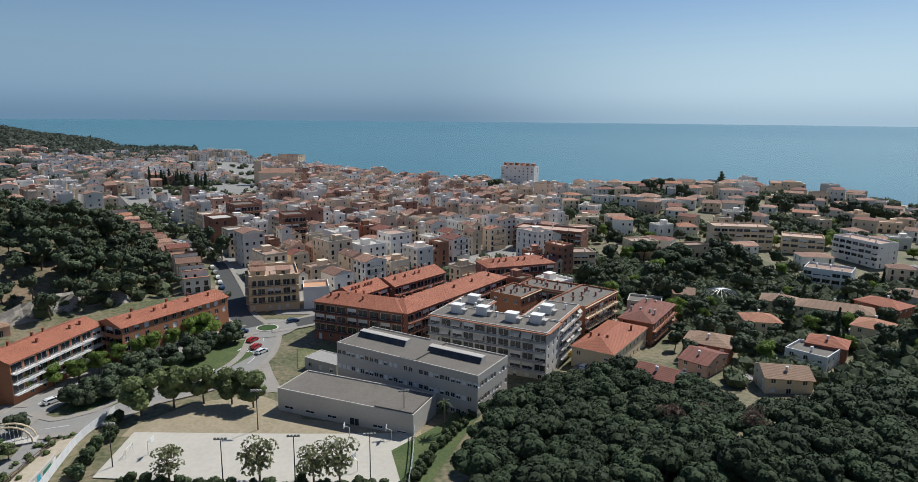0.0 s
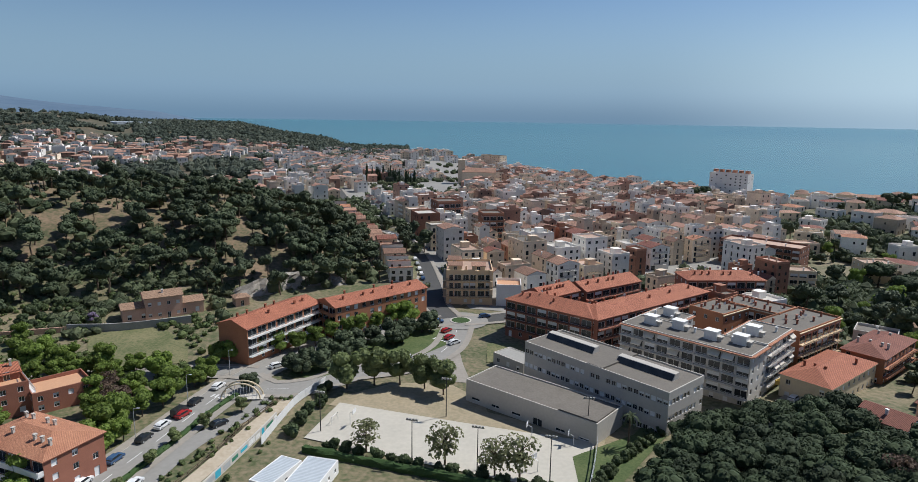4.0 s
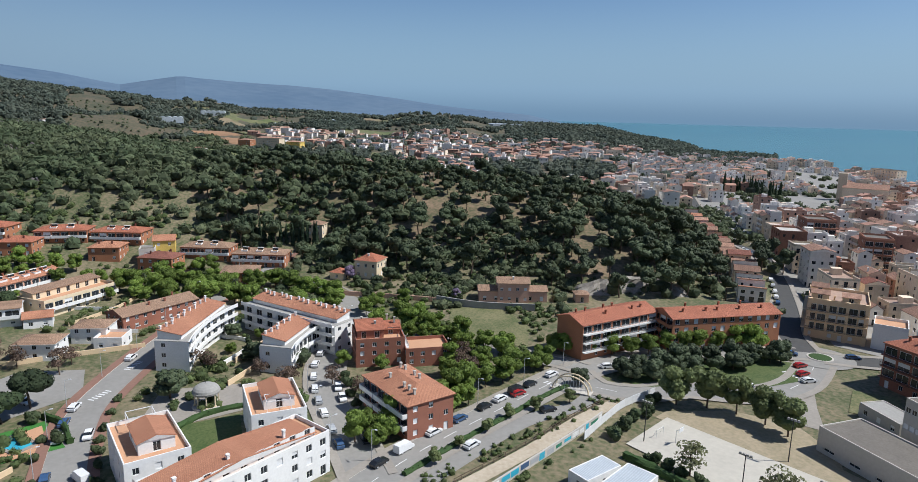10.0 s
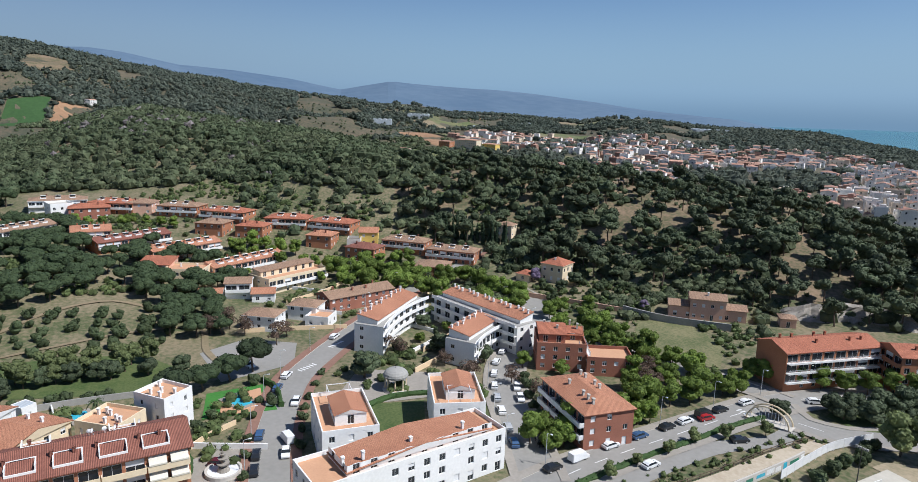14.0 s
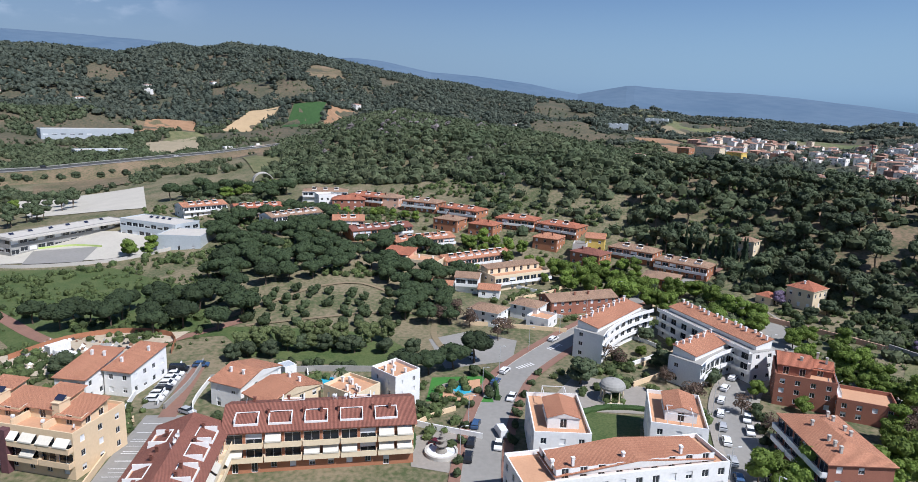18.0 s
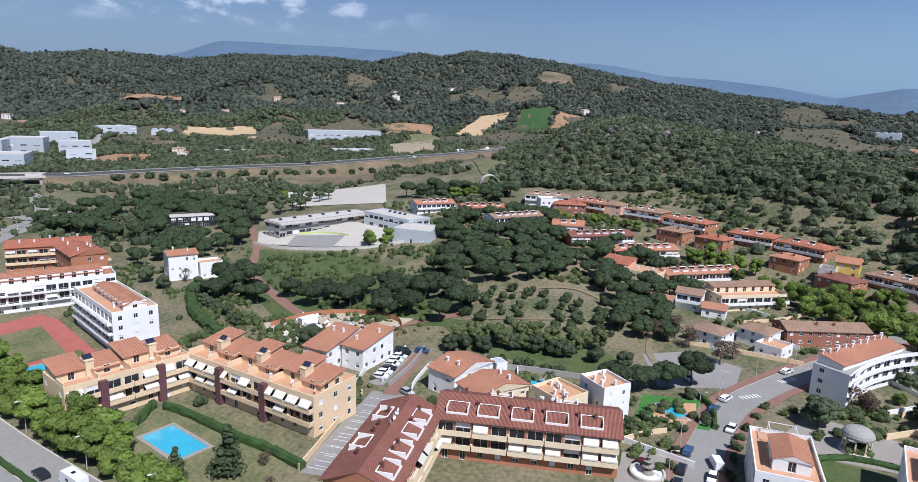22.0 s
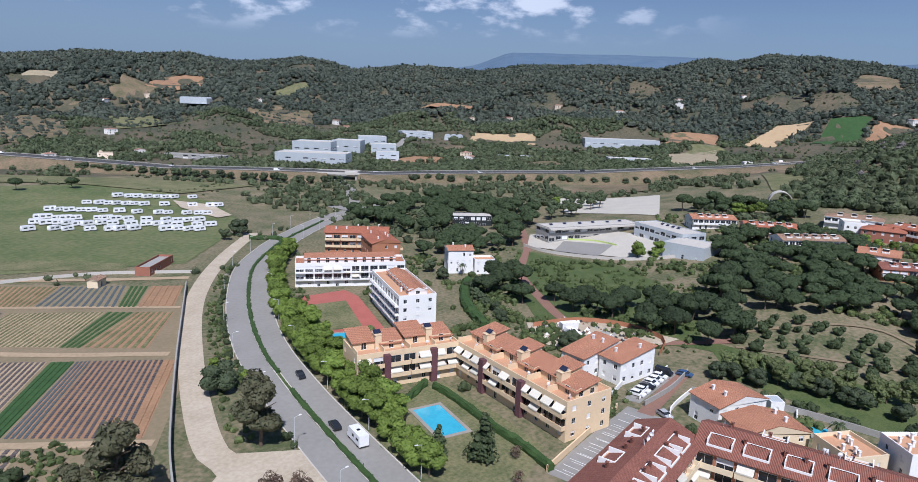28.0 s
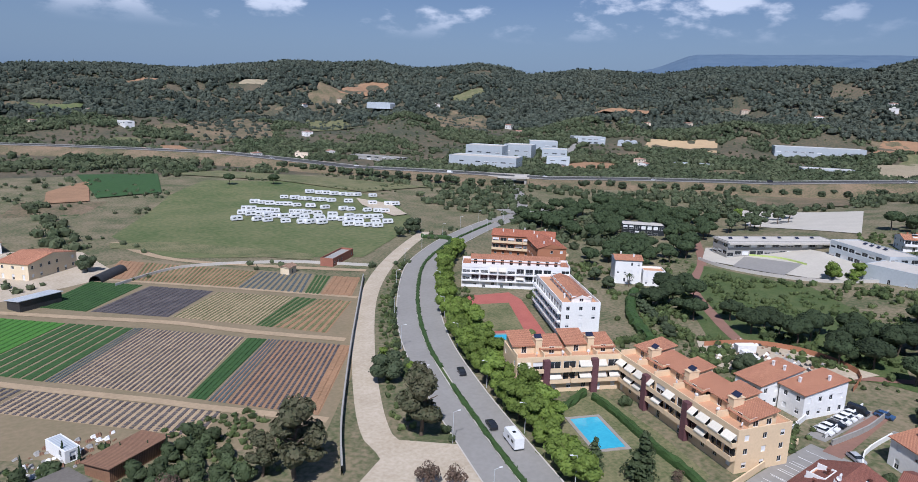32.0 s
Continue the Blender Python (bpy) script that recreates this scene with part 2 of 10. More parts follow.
material("paving", (0.33, 0.30, 0.26), (0.25, 0.225, 0.19), big=7, small=0.8, bump=0.2, mix=0.9, coords="World")
material("paving_red", (0.27, 0.15, 0.11), (0.20, 0.115, 0.085), big=6, small=0.7, bump=0.2, mix=0.9, coords="World")
material("court_concrete", (0.52, 0.485, 0.41), (0.42, 0.39, 0.33), big=10, small=1.0, bump=0.1, mix=0.9, coords="World")
material("trodden", (0.36, 0.295, 0.20), (0.25, 0.215, 0.135), big=6, small=0.9, bump=0.4, mix=0.5, coords="World")
material("beach_sand", (0.52, 0.43, 0.31), (0.44, 0.36, 0.25), big=9, small=1.2, bump=0.2, mix=0.8, coords="World")
material("sand", (0.47, 0.345, 0.20), (0.37, 0.265, 0.15), big=8, small=1.0, bump=0.3, mix=0.9, coords="World")
material("dirt_track", (0.50, 0.43, 0.33), (0.38, 0.315, 0.225), big=7, small=0.9, bump=0.3, mix=0.6, coords="World")
material("tilled_soil", (0.345, 0.205, 0.115), (0.24, 0.145, 0.08), big=9, small=0.8, bump=0.6, mix=0.6, coords="World")
material("field_soil", (0.27, 0.205, 0.13), (0.17, 0.145, 0.08), big=14, small=1.2, bump=0.5, mix=0.9, coords="World")
material("field_track", (0.42, 0.315, 0.20), (0.31, 0.235, 0.145), big=7, small=0.9, bump=0.3, mix=0.6, coords="World")
material("mulch_pale", (0.06, 0.052, 0.052), (0.14, 0.12, 0.11), rough=0.6, big=5, small=0.5, bump=0.4, mix=0.6, coords="World")
material("mulch_film", (0.045, 0.042, 0.046), (0.11, 0.10, 0.10), rough=0.5, big=5, small=0.7, bump=0.3, mix=0.9, coords="World")
material("crop_green", (0.05, 0.105, 0.03), (0.028, 0.066, 0.02), big=4, small=0.5, bump=0.5, mix=0.9, coords="World")
material("crop_bright", (0.075, 0.20, 0.03), (0.05, 0.14, 0.025), big=6, small=0.6, bump=0.5, mix=0.9, coords="World")
material("crop_blue", (0.10, 0.125, 0.13), (0.06, 0.075, 0.075), big=4, small=0.5, bump=0.5, mix=0.9, coords="World")
material("paint_white", (0.74, 0.74, 0.72), (0.6, 0.6, 0.58), big=4, small=0.5, bump=0.0, coords="World")
material("terracotta_deck", (0.40, 0.13, 0.10), (0.33, 0.10, 0.08), big=5, small=0.6, bump=0.1, coords="World")
material("rock", (0.34, 0.31, 0.265), (0.20, 0.18, 0.15), big=4, small=0.8, bump=0.9, mix=0.7, coords="World")
material("water_pool", (0.07, 0.42, 0.55), (0.055, 0.36, 0.50), rough=0.08, big=3, small=0.8, bump=0.15, coords="World", spec=0.5)
# plants
material("leaf_stone", (0.022, 0.036, 0.015), (0.042, 0.060, 0.024), rough=0.85, big=2, small=0.5, bump=0.0, per_object=0.3)
material("leaf_pine", (0.038, 0.056, 0.026), (0.070, 0.086, 0.042), rough=0.75, big=2, small=0.5, bump=0.0, per_object=0.28)
material("leaf_wood", (0.060, 0.084, 0.040), (0.112, 0.128, 0.066), rough=0.8, big=40, small=3.0, bump=0.0, coords="World", island=0.35)
material("leaf_garden", (0.058, 0.086, 0.030), (0.12, 0.15, 0.052), rough=0.8, big=18, small=2.0, bump=0.0, coords="World", island=0.4)
material("leaf_grey", (0.17, 0.15, 0.145), (0.12, 0.105, 0.10), rough=0.85, big=9, small=2.0, bump=0.0, coords="World", island=0.3)
# far crowns: haze put into the colour, bluer and paler than the nearer wood
material("leaf_far_hazed", (0.066, 0.086, 0.066), (0.118, 0.132, 0.096), rough=0.85, big=90, small=8.0, bump=0.0, coords="World", island=0.3)
material("leaf_street", (0.225, 0.300, 0.060), (0.145, 0.210, 0.044), rough=0.7, big=2, small=0.5, bump=0.0, per_object=0.28)
material("leaf_airy", (0.24, 0.25, 0.13), (0.165, 0.175, 0.085), rough=0.8, big=2, small=0.5, bump=0.0, per_object=0.2)
material("leaf_spring", (0.21, 0.245, 0.10), (0.145, 0.18, 0.07), rough=0.7, big=2, small=0.5, bump=0.0, per_object=0.2)
material("leaf_olive", (0.060, 0.085, 0.035), (0.085, 0.11, 0.05), rough=0.75, big=2, small=0.5, bump=0.0, per_object=0.25)
material("leaf_gum", (0.075, 0.085, 0.042), (0.125, 0.115, 0.065), rough=0.75, big=2, small=0.5, bump=0.0)
material("leaf_bare", (0.19, 0.13, 0.095), (0.13, 0.095, 0.07), rough=0.8, big=2, small=0.5, bump=0.0, per_object=0.2)
material("leaf_lilac", (0.30, 0.24, 0.34), (0.22, 0.17, 0.25), rough=0.8, big=2, small=0.5, bump=0.0)
material("leaf_cypress", (0.022, 0.040, 0.018), (0.032, 0.052, 0.024), rough=0.8, big=2, small=0.5, bump=0.0)
material("hedge_leaf", (0.045, 0.085, 0.022), (0.03, 0.06, 0.016), rough=0.8, big=2, small=0.3, bump=0.6)
material("bark", (0.14, 0.105, 0.075), (0.09, 0.065, 0.045), rough=0.9, big=1, small=0.2, bump=0.6)
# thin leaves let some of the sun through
# the far crowns' share stands in for haze that lifts their dark parts
for leaf, share in (("leaf_street", 0.42), ("leaf_spring", 0.4), ("leaf_airy", 0.4), ("leaf_garden", 0.25), ("leaf_bare", 0.35), ("leaf_olive", 0.3), ("leaf_gum", 0.25), ("leaf_wood", 0.25), ("leaf_far_hazed", 0.35), ("leaf_lilac", 0.35)):
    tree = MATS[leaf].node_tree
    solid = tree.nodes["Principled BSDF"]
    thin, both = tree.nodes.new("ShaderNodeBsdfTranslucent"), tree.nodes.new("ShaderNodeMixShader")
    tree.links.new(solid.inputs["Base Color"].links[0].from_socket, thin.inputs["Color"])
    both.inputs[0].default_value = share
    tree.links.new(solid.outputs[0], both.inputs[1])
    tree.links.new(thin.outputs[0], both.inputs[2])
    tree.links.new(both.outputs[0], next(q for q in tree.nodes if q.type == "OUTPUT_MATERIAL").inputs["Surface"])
# vehicles
for shade, rgb in (("white", (0.78, 0.78, 0.77)), ("silver", (0.42, 0.43, 0.44)), ("dark", (0.02, 0.022, 0.026)), ("blue", (0.05, 0.10, 0.20)), ("red", (0.36, 0.02, 0.02)), ("maroon", (0.10, 0.015, 0.02))):
    material("car_" + shade, rgb, tuple(c * 0.9 for c in rgb), rough=0.25, big=3, small=0.5, bump=0.0, spec=0.6)
material("rubber", (0.02, 0.02, 0.02), (0.03, 0.03, 0.03), rough=0.8, big=1, small=0.2, bump=0.0)

# sea: dark water with ripples that mirror the sky
material("sea_water", (0.018, 0.105, 0.128), (0.026, 0.150, 0.165), rough=0.22, big=420, small=60, bump=0.25, mix=0.5, coords="World", spec=0.5)


# ---- mesh helpers ----
class Build:
    """Gathers faces, with a material number each, into one mesh."""

    def __init__(self):
        self.v, self.f, self.m = [], [], []

    def face(self, pts, m=0):
        i = len(self.v)
        self.v.extend(pts)
        self.f.append(tuple(range(i, i + len(pts))))
        self.m.append(m)

    def box(self, x0, x1, y0, y1, z0, z1, m=0):
        i = len(self.v)
        self.v.extend([(x0, y0, z0), (x1, y0, z0), (x1, y1, z0), (x0, y1, z0), (x0, y0, z1), (x1, y0, z1), (x1, y1, z1), (x0, y1, z1)])
        for q in ((3, 2, 1, 0), (4, 5, 6, 7), (0, 1, 5, 4), (1, 2, 6, 5), (2, 3, 7, 6), (3, 0, 4, 7)):
            self.f.append(tuple(i + k for k in q))
            self.m.append(m)

    def solid(self, bottom, top, m=0):
        """A body between two rings of points of equal number."""
        i, n = len(self.v), len(bottom)
        self.v.extend(bottom)
        self.v.extend(top)
        self.f.append(tuple(i + n - 1 - k for k in range(n)))
        self.f.append(tuple(i + n + k for k in range(n)))
        self.m += [m, m]
        for k in range(n):
            j = (k + 1) % n
            self.f.append((i + k, i + j, i + n + j, i + n + k))
            self.m.append(m)

    def tube(self, a, b, r0, r1, n=6, m=0):
        a, b = Vector(a), Vector(b)
        q = (b - a).to_track_quat("Z", "Y")
        rings = []
        for c, r in ((a, r0), (b, r1)):
            rings.append([tuple(c + q @ Vector((r * math.cos(2 * math.pi * k / n), r * math.sin(2 * math.pi * k / n), 0))) for k in range(n)])
        self.solid(*rings, m)

    def sweep(self, pts, r, n=6, m=0):
        """One bent tube through points."""
        p = [Vector(q) for q in pts]
        base = len(self.v)
        for i, c in enumerate(p):
            d = (p[min(i + 1, len(p) - 1)] - p[max(i - 1, 0)]).normalized()
            side = d.orthogonal().normalized() if abs(d.z) > 0.99 else d.cross(Vector((0, 0, 1))).normalized()
            up = side.cross(d)
            for k in range(n):
                a = 2 * math.pi * k / n
                self.v.append(tuple(c + side * (r * math.cos(a)) + up * (r * math.sin(a))))
        for i in range(len(p) - 1):
            for k in range(n):
                j = (k + 1) % n
                a = base + i * n
                self.f.append((a + k, a + j, a + n + j, a + n + k))
                self.m.append(m)
        self.f += [tuple(base + n - 1 - k for k in range(n)), tuple(base + (len(p) - 1) * n + k for k in range(n))]
        self.m += [m, m]

    def mesh(self, name, *mats):
        me = bpy.data.meshes.new(name)
        at, seen, faces = {}, [], []
        for v in self.v:
            key = (round(v[0], 3), round(v[1], 3), round(v[2], 3))
            seen.append(at.setdefault(key, len(at)))
        keep = []
        for f, m in zip(self.f, self.m or [0] * len(self.f)):
            g = []
            for i in f:
                if not g or seen[i] != g[-1]:
                    g.append(seen[i])
            if len(g) > 2 and len(set(g)) == len(g):
                faces.append(g)
                keep.append(m)
        me.from_pydata(list(at), [], faces)
        self.m = keep
        for m in mats:
            me.materials.append(MATS[m])
        if len(mats) > 1:
            me.polygons.foreach_set("material_index", self.m)
        me.update()
        return me


def part(name, mesh, parent, label="", at=None):
    ob = new(name, mesh)
    ob.parent = parent
    if at is not None:
        ob.matrix_basis = at
    return tagged(ob, label)


def thing(name, label, category, m, group="", kind="", mesh=None):
    ob = new(name, mesh)
    ob.matrix_basis = m
    return tagged(ob, label, category, group, kind)


def spline(pts, step=4.0):
    """Points along a smooth line through pts."""
    out = []
    p = [Vector(q) for q in pts]
    for i in range(len(p) - 1):
        a, b, c, d = p[max(i - 1, 0)], p[i], p[i + 1], p[min(i + 2, len(p) - 1)]
        n = max(1, int((c - b).length / step))
        for k in range(n):
            t = k / n
            out.append(0.5 * (2 * b + (c - a) * t + (2 * a - 5 * b + 4 * c - d) * t * t + (3 * b - a - 3 * c + d) * t ** 3))
    return out + [p[-1]]


def strip(b, line, o0, o1, up0, up1, m=0, height=None, dashes=None):
    """A ribbon between two offsets (left is positive) along a line, lying over the land."""
    row = []
    for i, p in enumerate(line):
        d = (line[min(i + 1, len(line) - 1)] - line[max(i - 1, 0)]).normalized()
        n = Vector((-d.y, d.x))
        z = ground(p.x, p.y) if height is None else height(p.x, p.y)
        row.append(((p.x + n.x * o0, p.y + n.y * o0, z + up0), (p.x + n.x * o1, p.y + n.y * o1, z + up1)))
    for i in range(len(row) - 1):
        if dashes is None or i % dashes == 0:
            b.face((row[i][0], row[i][1], row[i + 1][1], row[i + 1][0]), m)


def drape(name, pts, mat, up, label, step=9.0, kind="structure", category="ground"):
    """A flat cover of the land within an outline."""
    bm = bmesh.new()
    bm.faces.new([bm.verts.new((x, y, 0)) for x, y in pts])
    bmesh.ops.triangulate(bm, faces=bm.faces[:])
    for _ in range(6):
        long = [e for e in bm.edges if e.calc_length() > step]
        if not long:
            break
        bmesh.ops.subdivide_edges(bm, edges=long, cuts=1)
        bmesh.ops.triangulate(bm, faces=[f for f in bm.faces if len(f.verts) > 3])
    for v in bm.verts:
        v.co.z = ground(v.co.x, v.co.y) + up
    bmesh.ops.recalc_face_normals(bm, faces=bm.faces[:])
    if sum(f.normal.z for f in bm.faces) < 0:
        bmesh.ops.reverse_faces(bm, faces=bm.faces[:])
    me = bpy.data.meshes.new(name)
    bm.to_mesh(me)
    bm.free()
    me.materials.append(MATS[mat])
    return tagged(new(name, me), label, category, "", kind)

# ---- the land ----
RIDGE = ((-180, 1.7), (-120, 0.5), (-60, -2.6), (22, -2.7), (25.6, -2.7), (27.2, -2.45), (29.2, -2.0), (33.2, -1.4), (36, -0.75), (40, -0.65), (43, -0.6), (45.2, -0.5), (49.3, 0.1), (52.5, 0.05), (54.7, -0.4), (57, -0.25), (61, 0.0), (65, 0.15),
         (69, 0.75), (72, 0.7), (75, 1.05), (79, 1.3), (83, 1.75), (86, 2.2), (89, 2.5), (93, 3.2), (97, 3.9), (101, 4.5), (104.4, 4.6), (107, 4.1), (109, 4.35), (112.7, 3.5), (116.3, 3.75), (120, 3.6), (123.5, 3.5), (127.6, 2.9), (131, 3.2), (134, 3.2),
         (138.3, 2.55), (139.8, 3.05), (142.5, 3.6), (145.3, 3.25), (148, 2.95), (151.3, 3.2), (155, 3.0), (158.7, 3.0), (162, 2.55), (166, 2.05), (172, 2.1), (175, 2.1), (178.7, 1.7), (180, 1.7))
MOUNTAINS = ((-180, 1.4), (-120, 1.0), (-60, -1.3), (36, -1.3), (40, -0.5), (42.2, -0.05), (47.4, 0.3), (49.3, 0.5), (53.1, 1.0), (57, 1.4), (62.5, 1.85), (67, 2.05), (71, 2.4), (75.3, 1.5), (79.5, 2.2), (84, 2.65), (88, 2.85), (91.8, 3.6), (94.5, 3.85),
             (100, 3.6), (111, 4.25), (119.4, 4.35), (122, 4.4), (125, 4.35), (127.8, 3.2), (131, 2.6), (140, 2.4), (160, 1.6), (180, 1.4))
# the wooded ridge from the town to the motorway: bearing, height of the crest, its distance, and that of its foot
CREST = ((24, -2, 318, 272), (27.2, 4, 335, 262), (30.3, 16, 345, 250), (33.3, 23, 358, 246), (36.3, 27, 370, 244), (41, 30, 382, 250), (45.5, 32, 390, 258), (50, 35, 398, 270), (54, 36, 405, 282), (59, 37, 415, 296), (64, 39, 426, 306), (67.5, 38, 440, 316), (71, 41, 466, 330),
         (75, 48, 500, 350), (79, 52, 530, 366), (84, 57, 566, 384), (87, 60, 590, 394), (90.7, 66, 616, 402), (92.7, 62, 630, 408), (95.7, 53, 640, 420), (98.5, 34, 645, 430), (102, 22, 650, 440))
COAST = ((-180, 6000), (-100, 1500), (-60, 720), (-38, 640), (-36, 645), (-33, 645), (-31, 650), (-28, 665), (-20, 680), (-11, 700), (-4, 740), (4, 820), (12, 960), (18, 1150), (23, 1330), (27, 1600), (32, 2600), (37, 6000), (180, 6000))


TABLES = {}


def table(rows, a, k=1):
    """The value in column k of a table at bearing a."""
    keys = TABLES.get(id(rows))
    if keys is None:
        keys = TABLES[id(rows)] = [r[0] for r in rows]
    i = min(max(bisect_left(keys, a), 1), len(rows) - 1)
    p, q = rows[i - 1], rows[i]
    f = min(1.0, max(0.0, (a - p[0]) / (q[0] - p[0])))
    return p[k] + (q[k] - p[k]) * f


def bisect_left(keys, a):
    lo, hi = 0, len(keys)
    while lo < hi:
        mid = (lo + hi) // 2
        if keys[mid] < a:
            lo = mid + 1
        else:
            hi = mid
    return lo


def smooth(a, b, v):
    s = min(1.0, max(0.0, (v - a) / (b - a)))
    return s * s * (3 - 2 * s)


def ridge(x, y, x0, y0, x1, y1, h0, h1, width):
    dx, dy = x1 - x0, y1 - y0
    s = min(1.0, max(0.0, ((x - x0) * dx + (y - y0) * dy) / (dx * dx + dy * dy)))
    d2 = (x - x0 - s * dx) ** 2 + (y - y0 - s * dy) ** 2
    return (h0 + (h1 - h0) * s) * math.exp(-d2 / width ** 2)


def wave(x, y, size):
    return noise.noise(Vector((x / size, y / size, 0.37)))


def on_ridge(x, y):
    """How far up the wooded ridge a place lies: 1 on its crest, 0 off it."""
    r, a = math.hypot(x, y), math.degrees(math.atan2(-x, y))
    if not 24 < a < 102:
        return 0.0
    top, foot = table(CREST, a, 2), table(CREST, a, 3)
    s = smooth(foot, top, r) if r < top else 1 - smooth(top, top + 200, r)
    return s * smooth(23, 26, a) * smooth(103, 99, a)


def ground(x, y):
    """Height of the land at a place."""
    r, a = math.hypot(x, y), math.degrees(math.atan2(-x, y))
    base = 13 * smooth(230, 420, -x) * smooth(-260, -120, y)
    z = base
    z += ridge(x, y, -217, 299, -393, 175, 22, 30, 84)            # the pine hill's foot
    z += ridge(x, y, -449, 137, -620, 11, 30, 47, 125)            # the slope behind the estate
    if 22 < a < 104 and r > 260:
        high, top, foot = table(CREST, a, 1), table(CREST, a, 2), table(CREST, a, 3)
        if r > foot:
            gully = 3.0 * wave(x, y, 55) + 1.2 * wave(x, y, 18)
            if r < top:
                s = smooth(foot, top, r) ** 0.8
                v = (1 - s) * min(z, max(high, 0)) + s * (high + gully * (1 - s))
            else:
                s = smooth(top, top + 200, r)
                v = (1 - s) * high + s * (0.5 * base + 2) + gully * s * (1 - s)
            w = smooth(22, 26, a) * smooth(104, 98, a)
            z = (1 - w) * z + w * v
    z += ridge(x, y, -300, -52, -255, -40, 6.5, 6.5, 52)              # the knoll of the park
    z += ridge(x, y, 95, 95, 190, 130, 9, 13, 75)                 # the wood under the flight
    z += ridge(x, y, 170, 500, 260, 540, 14, 14, 120)             # the headland of villas
    z += 5 * smooth(350, 700, r) * smooth(4, 20, a) * smooth(60, 30, a)
    z += 4 * smooth(420, 560, r) * smooth(95, 110, a)
    if r > 700:
        rise = 72 + 1700 * math.tan(radians(table(RIDGE, a))) - 6
        far = 72 + 4200 * math.tan(radians(table(MOUNTAINS, a)))
        t = min(1.0, (r - 700) / 1000)
        s = t ** 1.5 * (1 - 0.12 * t * t) / 0.88
        spur = 62 * (0.2 - abs(wave(x, y, 330))) + 30 * (0.2 - abs(wave(x + 900, y, 140))) + 10 * wave(x, y + 300, 60)
        v = (1 - s) * z + s * rise + spur * smooth(760, 1250, r) * (1 - 0.85 * smooth(1350, 1690, r)) * smooth(48, 80, abs(a))
        low = smooth(1720, 2600, r)
        v = (1 - low) * v + low * (min(rise, far) * 0.5)
        top = smooth(2700, 4200, r)
        far += 8 + (8 * wave(x, y, 700) + 5 * wave(x, y, 260)) * smooth(38, 60, abs(a))
        z = (1 - top) * v + top * far - 120 * smooth(4300, 4900, r)
    c = table(COAST, a)
    return z + (-15 - max(z, -15)) * smooth(c - 45, c + 25, r)


# the land: one sheet in rings that widen outwards
rings = [0.0] + [18 * 1.038 ** k for k in range(152)]
rings = [r for r in rings if r < 4800] + [4930]
spokes = 540
sheet, distant = Build(), Build()
for i, r in enumerate(rings):
    for k in range(spokes if i else 1):
        a = 2 * math.pi * k / spokes
        x, y = r * math.cos(a), r * math.sin(a)
        sheet.v.append((x, y, ground(x, y)))
for i in range(1, len(rings)):
    for k in range(spokes):
        j = (k + 1) % spokes
        a, b = 1 + (i - 1) * spokes + k, 1 + (i - 1) * spokes + j
        if i == 1:
            sheet.f.append((0, a, b))
        else:
            sheet.f.append((a - spokes, a, b, b - spokes))
        x, y, _ = sheet.v[a]
        r, bearing = math.hypot(x, y), math.degrees(math.atan2(-x, y))
        steep = on_ridge(x, y)
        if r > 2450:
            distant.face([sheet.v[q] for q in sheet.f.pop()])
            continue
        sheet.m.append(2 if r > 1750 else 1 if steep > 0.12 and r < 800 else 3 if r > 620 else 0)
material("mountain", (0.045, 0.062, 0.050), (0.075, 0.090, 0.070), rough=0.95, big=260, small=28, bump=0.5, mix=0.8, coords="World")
# aerial haze painted on the far mountains: blue base colour that also glows
far_haze_blue = material("far_haze_blue", (0.062, 0.100, 0.150), (0.088, 0.128, 0.175), rough=1.0, big=420, small=70, bump=0.0, mix=0.7, coords="World")
shine = far_haze_blue.node_tree.nodes["Principled BSDF"]
far_haze_blue.node_tree.links.new(shine.inputs["Base Color"].links[0].from_socket, shine.inputs["Emission Color"])
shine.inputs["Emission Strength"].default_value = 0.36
tagged(new("backdrop", distant.mesh("backdrop", "far_haze_blue")), "blue mountains on the far horizon", "mountains", "", "structure")
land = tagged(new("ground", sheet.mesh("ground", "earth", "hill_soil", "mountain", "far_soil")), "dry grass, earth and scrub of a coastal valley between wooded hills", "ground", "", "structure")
for p in land.data.polygons:
    p.use_smooth = True

# the sea, from under the shore to the horizon
water = Build()
sea_rings = [560, 700, 900, 1200, 1600, 2100, 2700, 3300, 3800, 4200, 4500, 4700, 4850, 4960]
for i, r in enumerate(sea_rings):
    for k in range(61):
        a = radians(-92 + 140 * k / 60)
        water.v.append((-math.sin(a) * r, math.cos(a) * r, -12 + 50 * smooth(2600, 5200, r) ** 1.5))
for i in range(len(sea_rings) - 1):
    for k in range(60):
        a = i * 61 + k
        water.f.append((a, a + 61, a + 62, a + 1))
sea = tagged(new("water", water.mesh("water", "sea_water")), "calm blue-green sea reaching the hazy horizon", "sea", "", "structure")


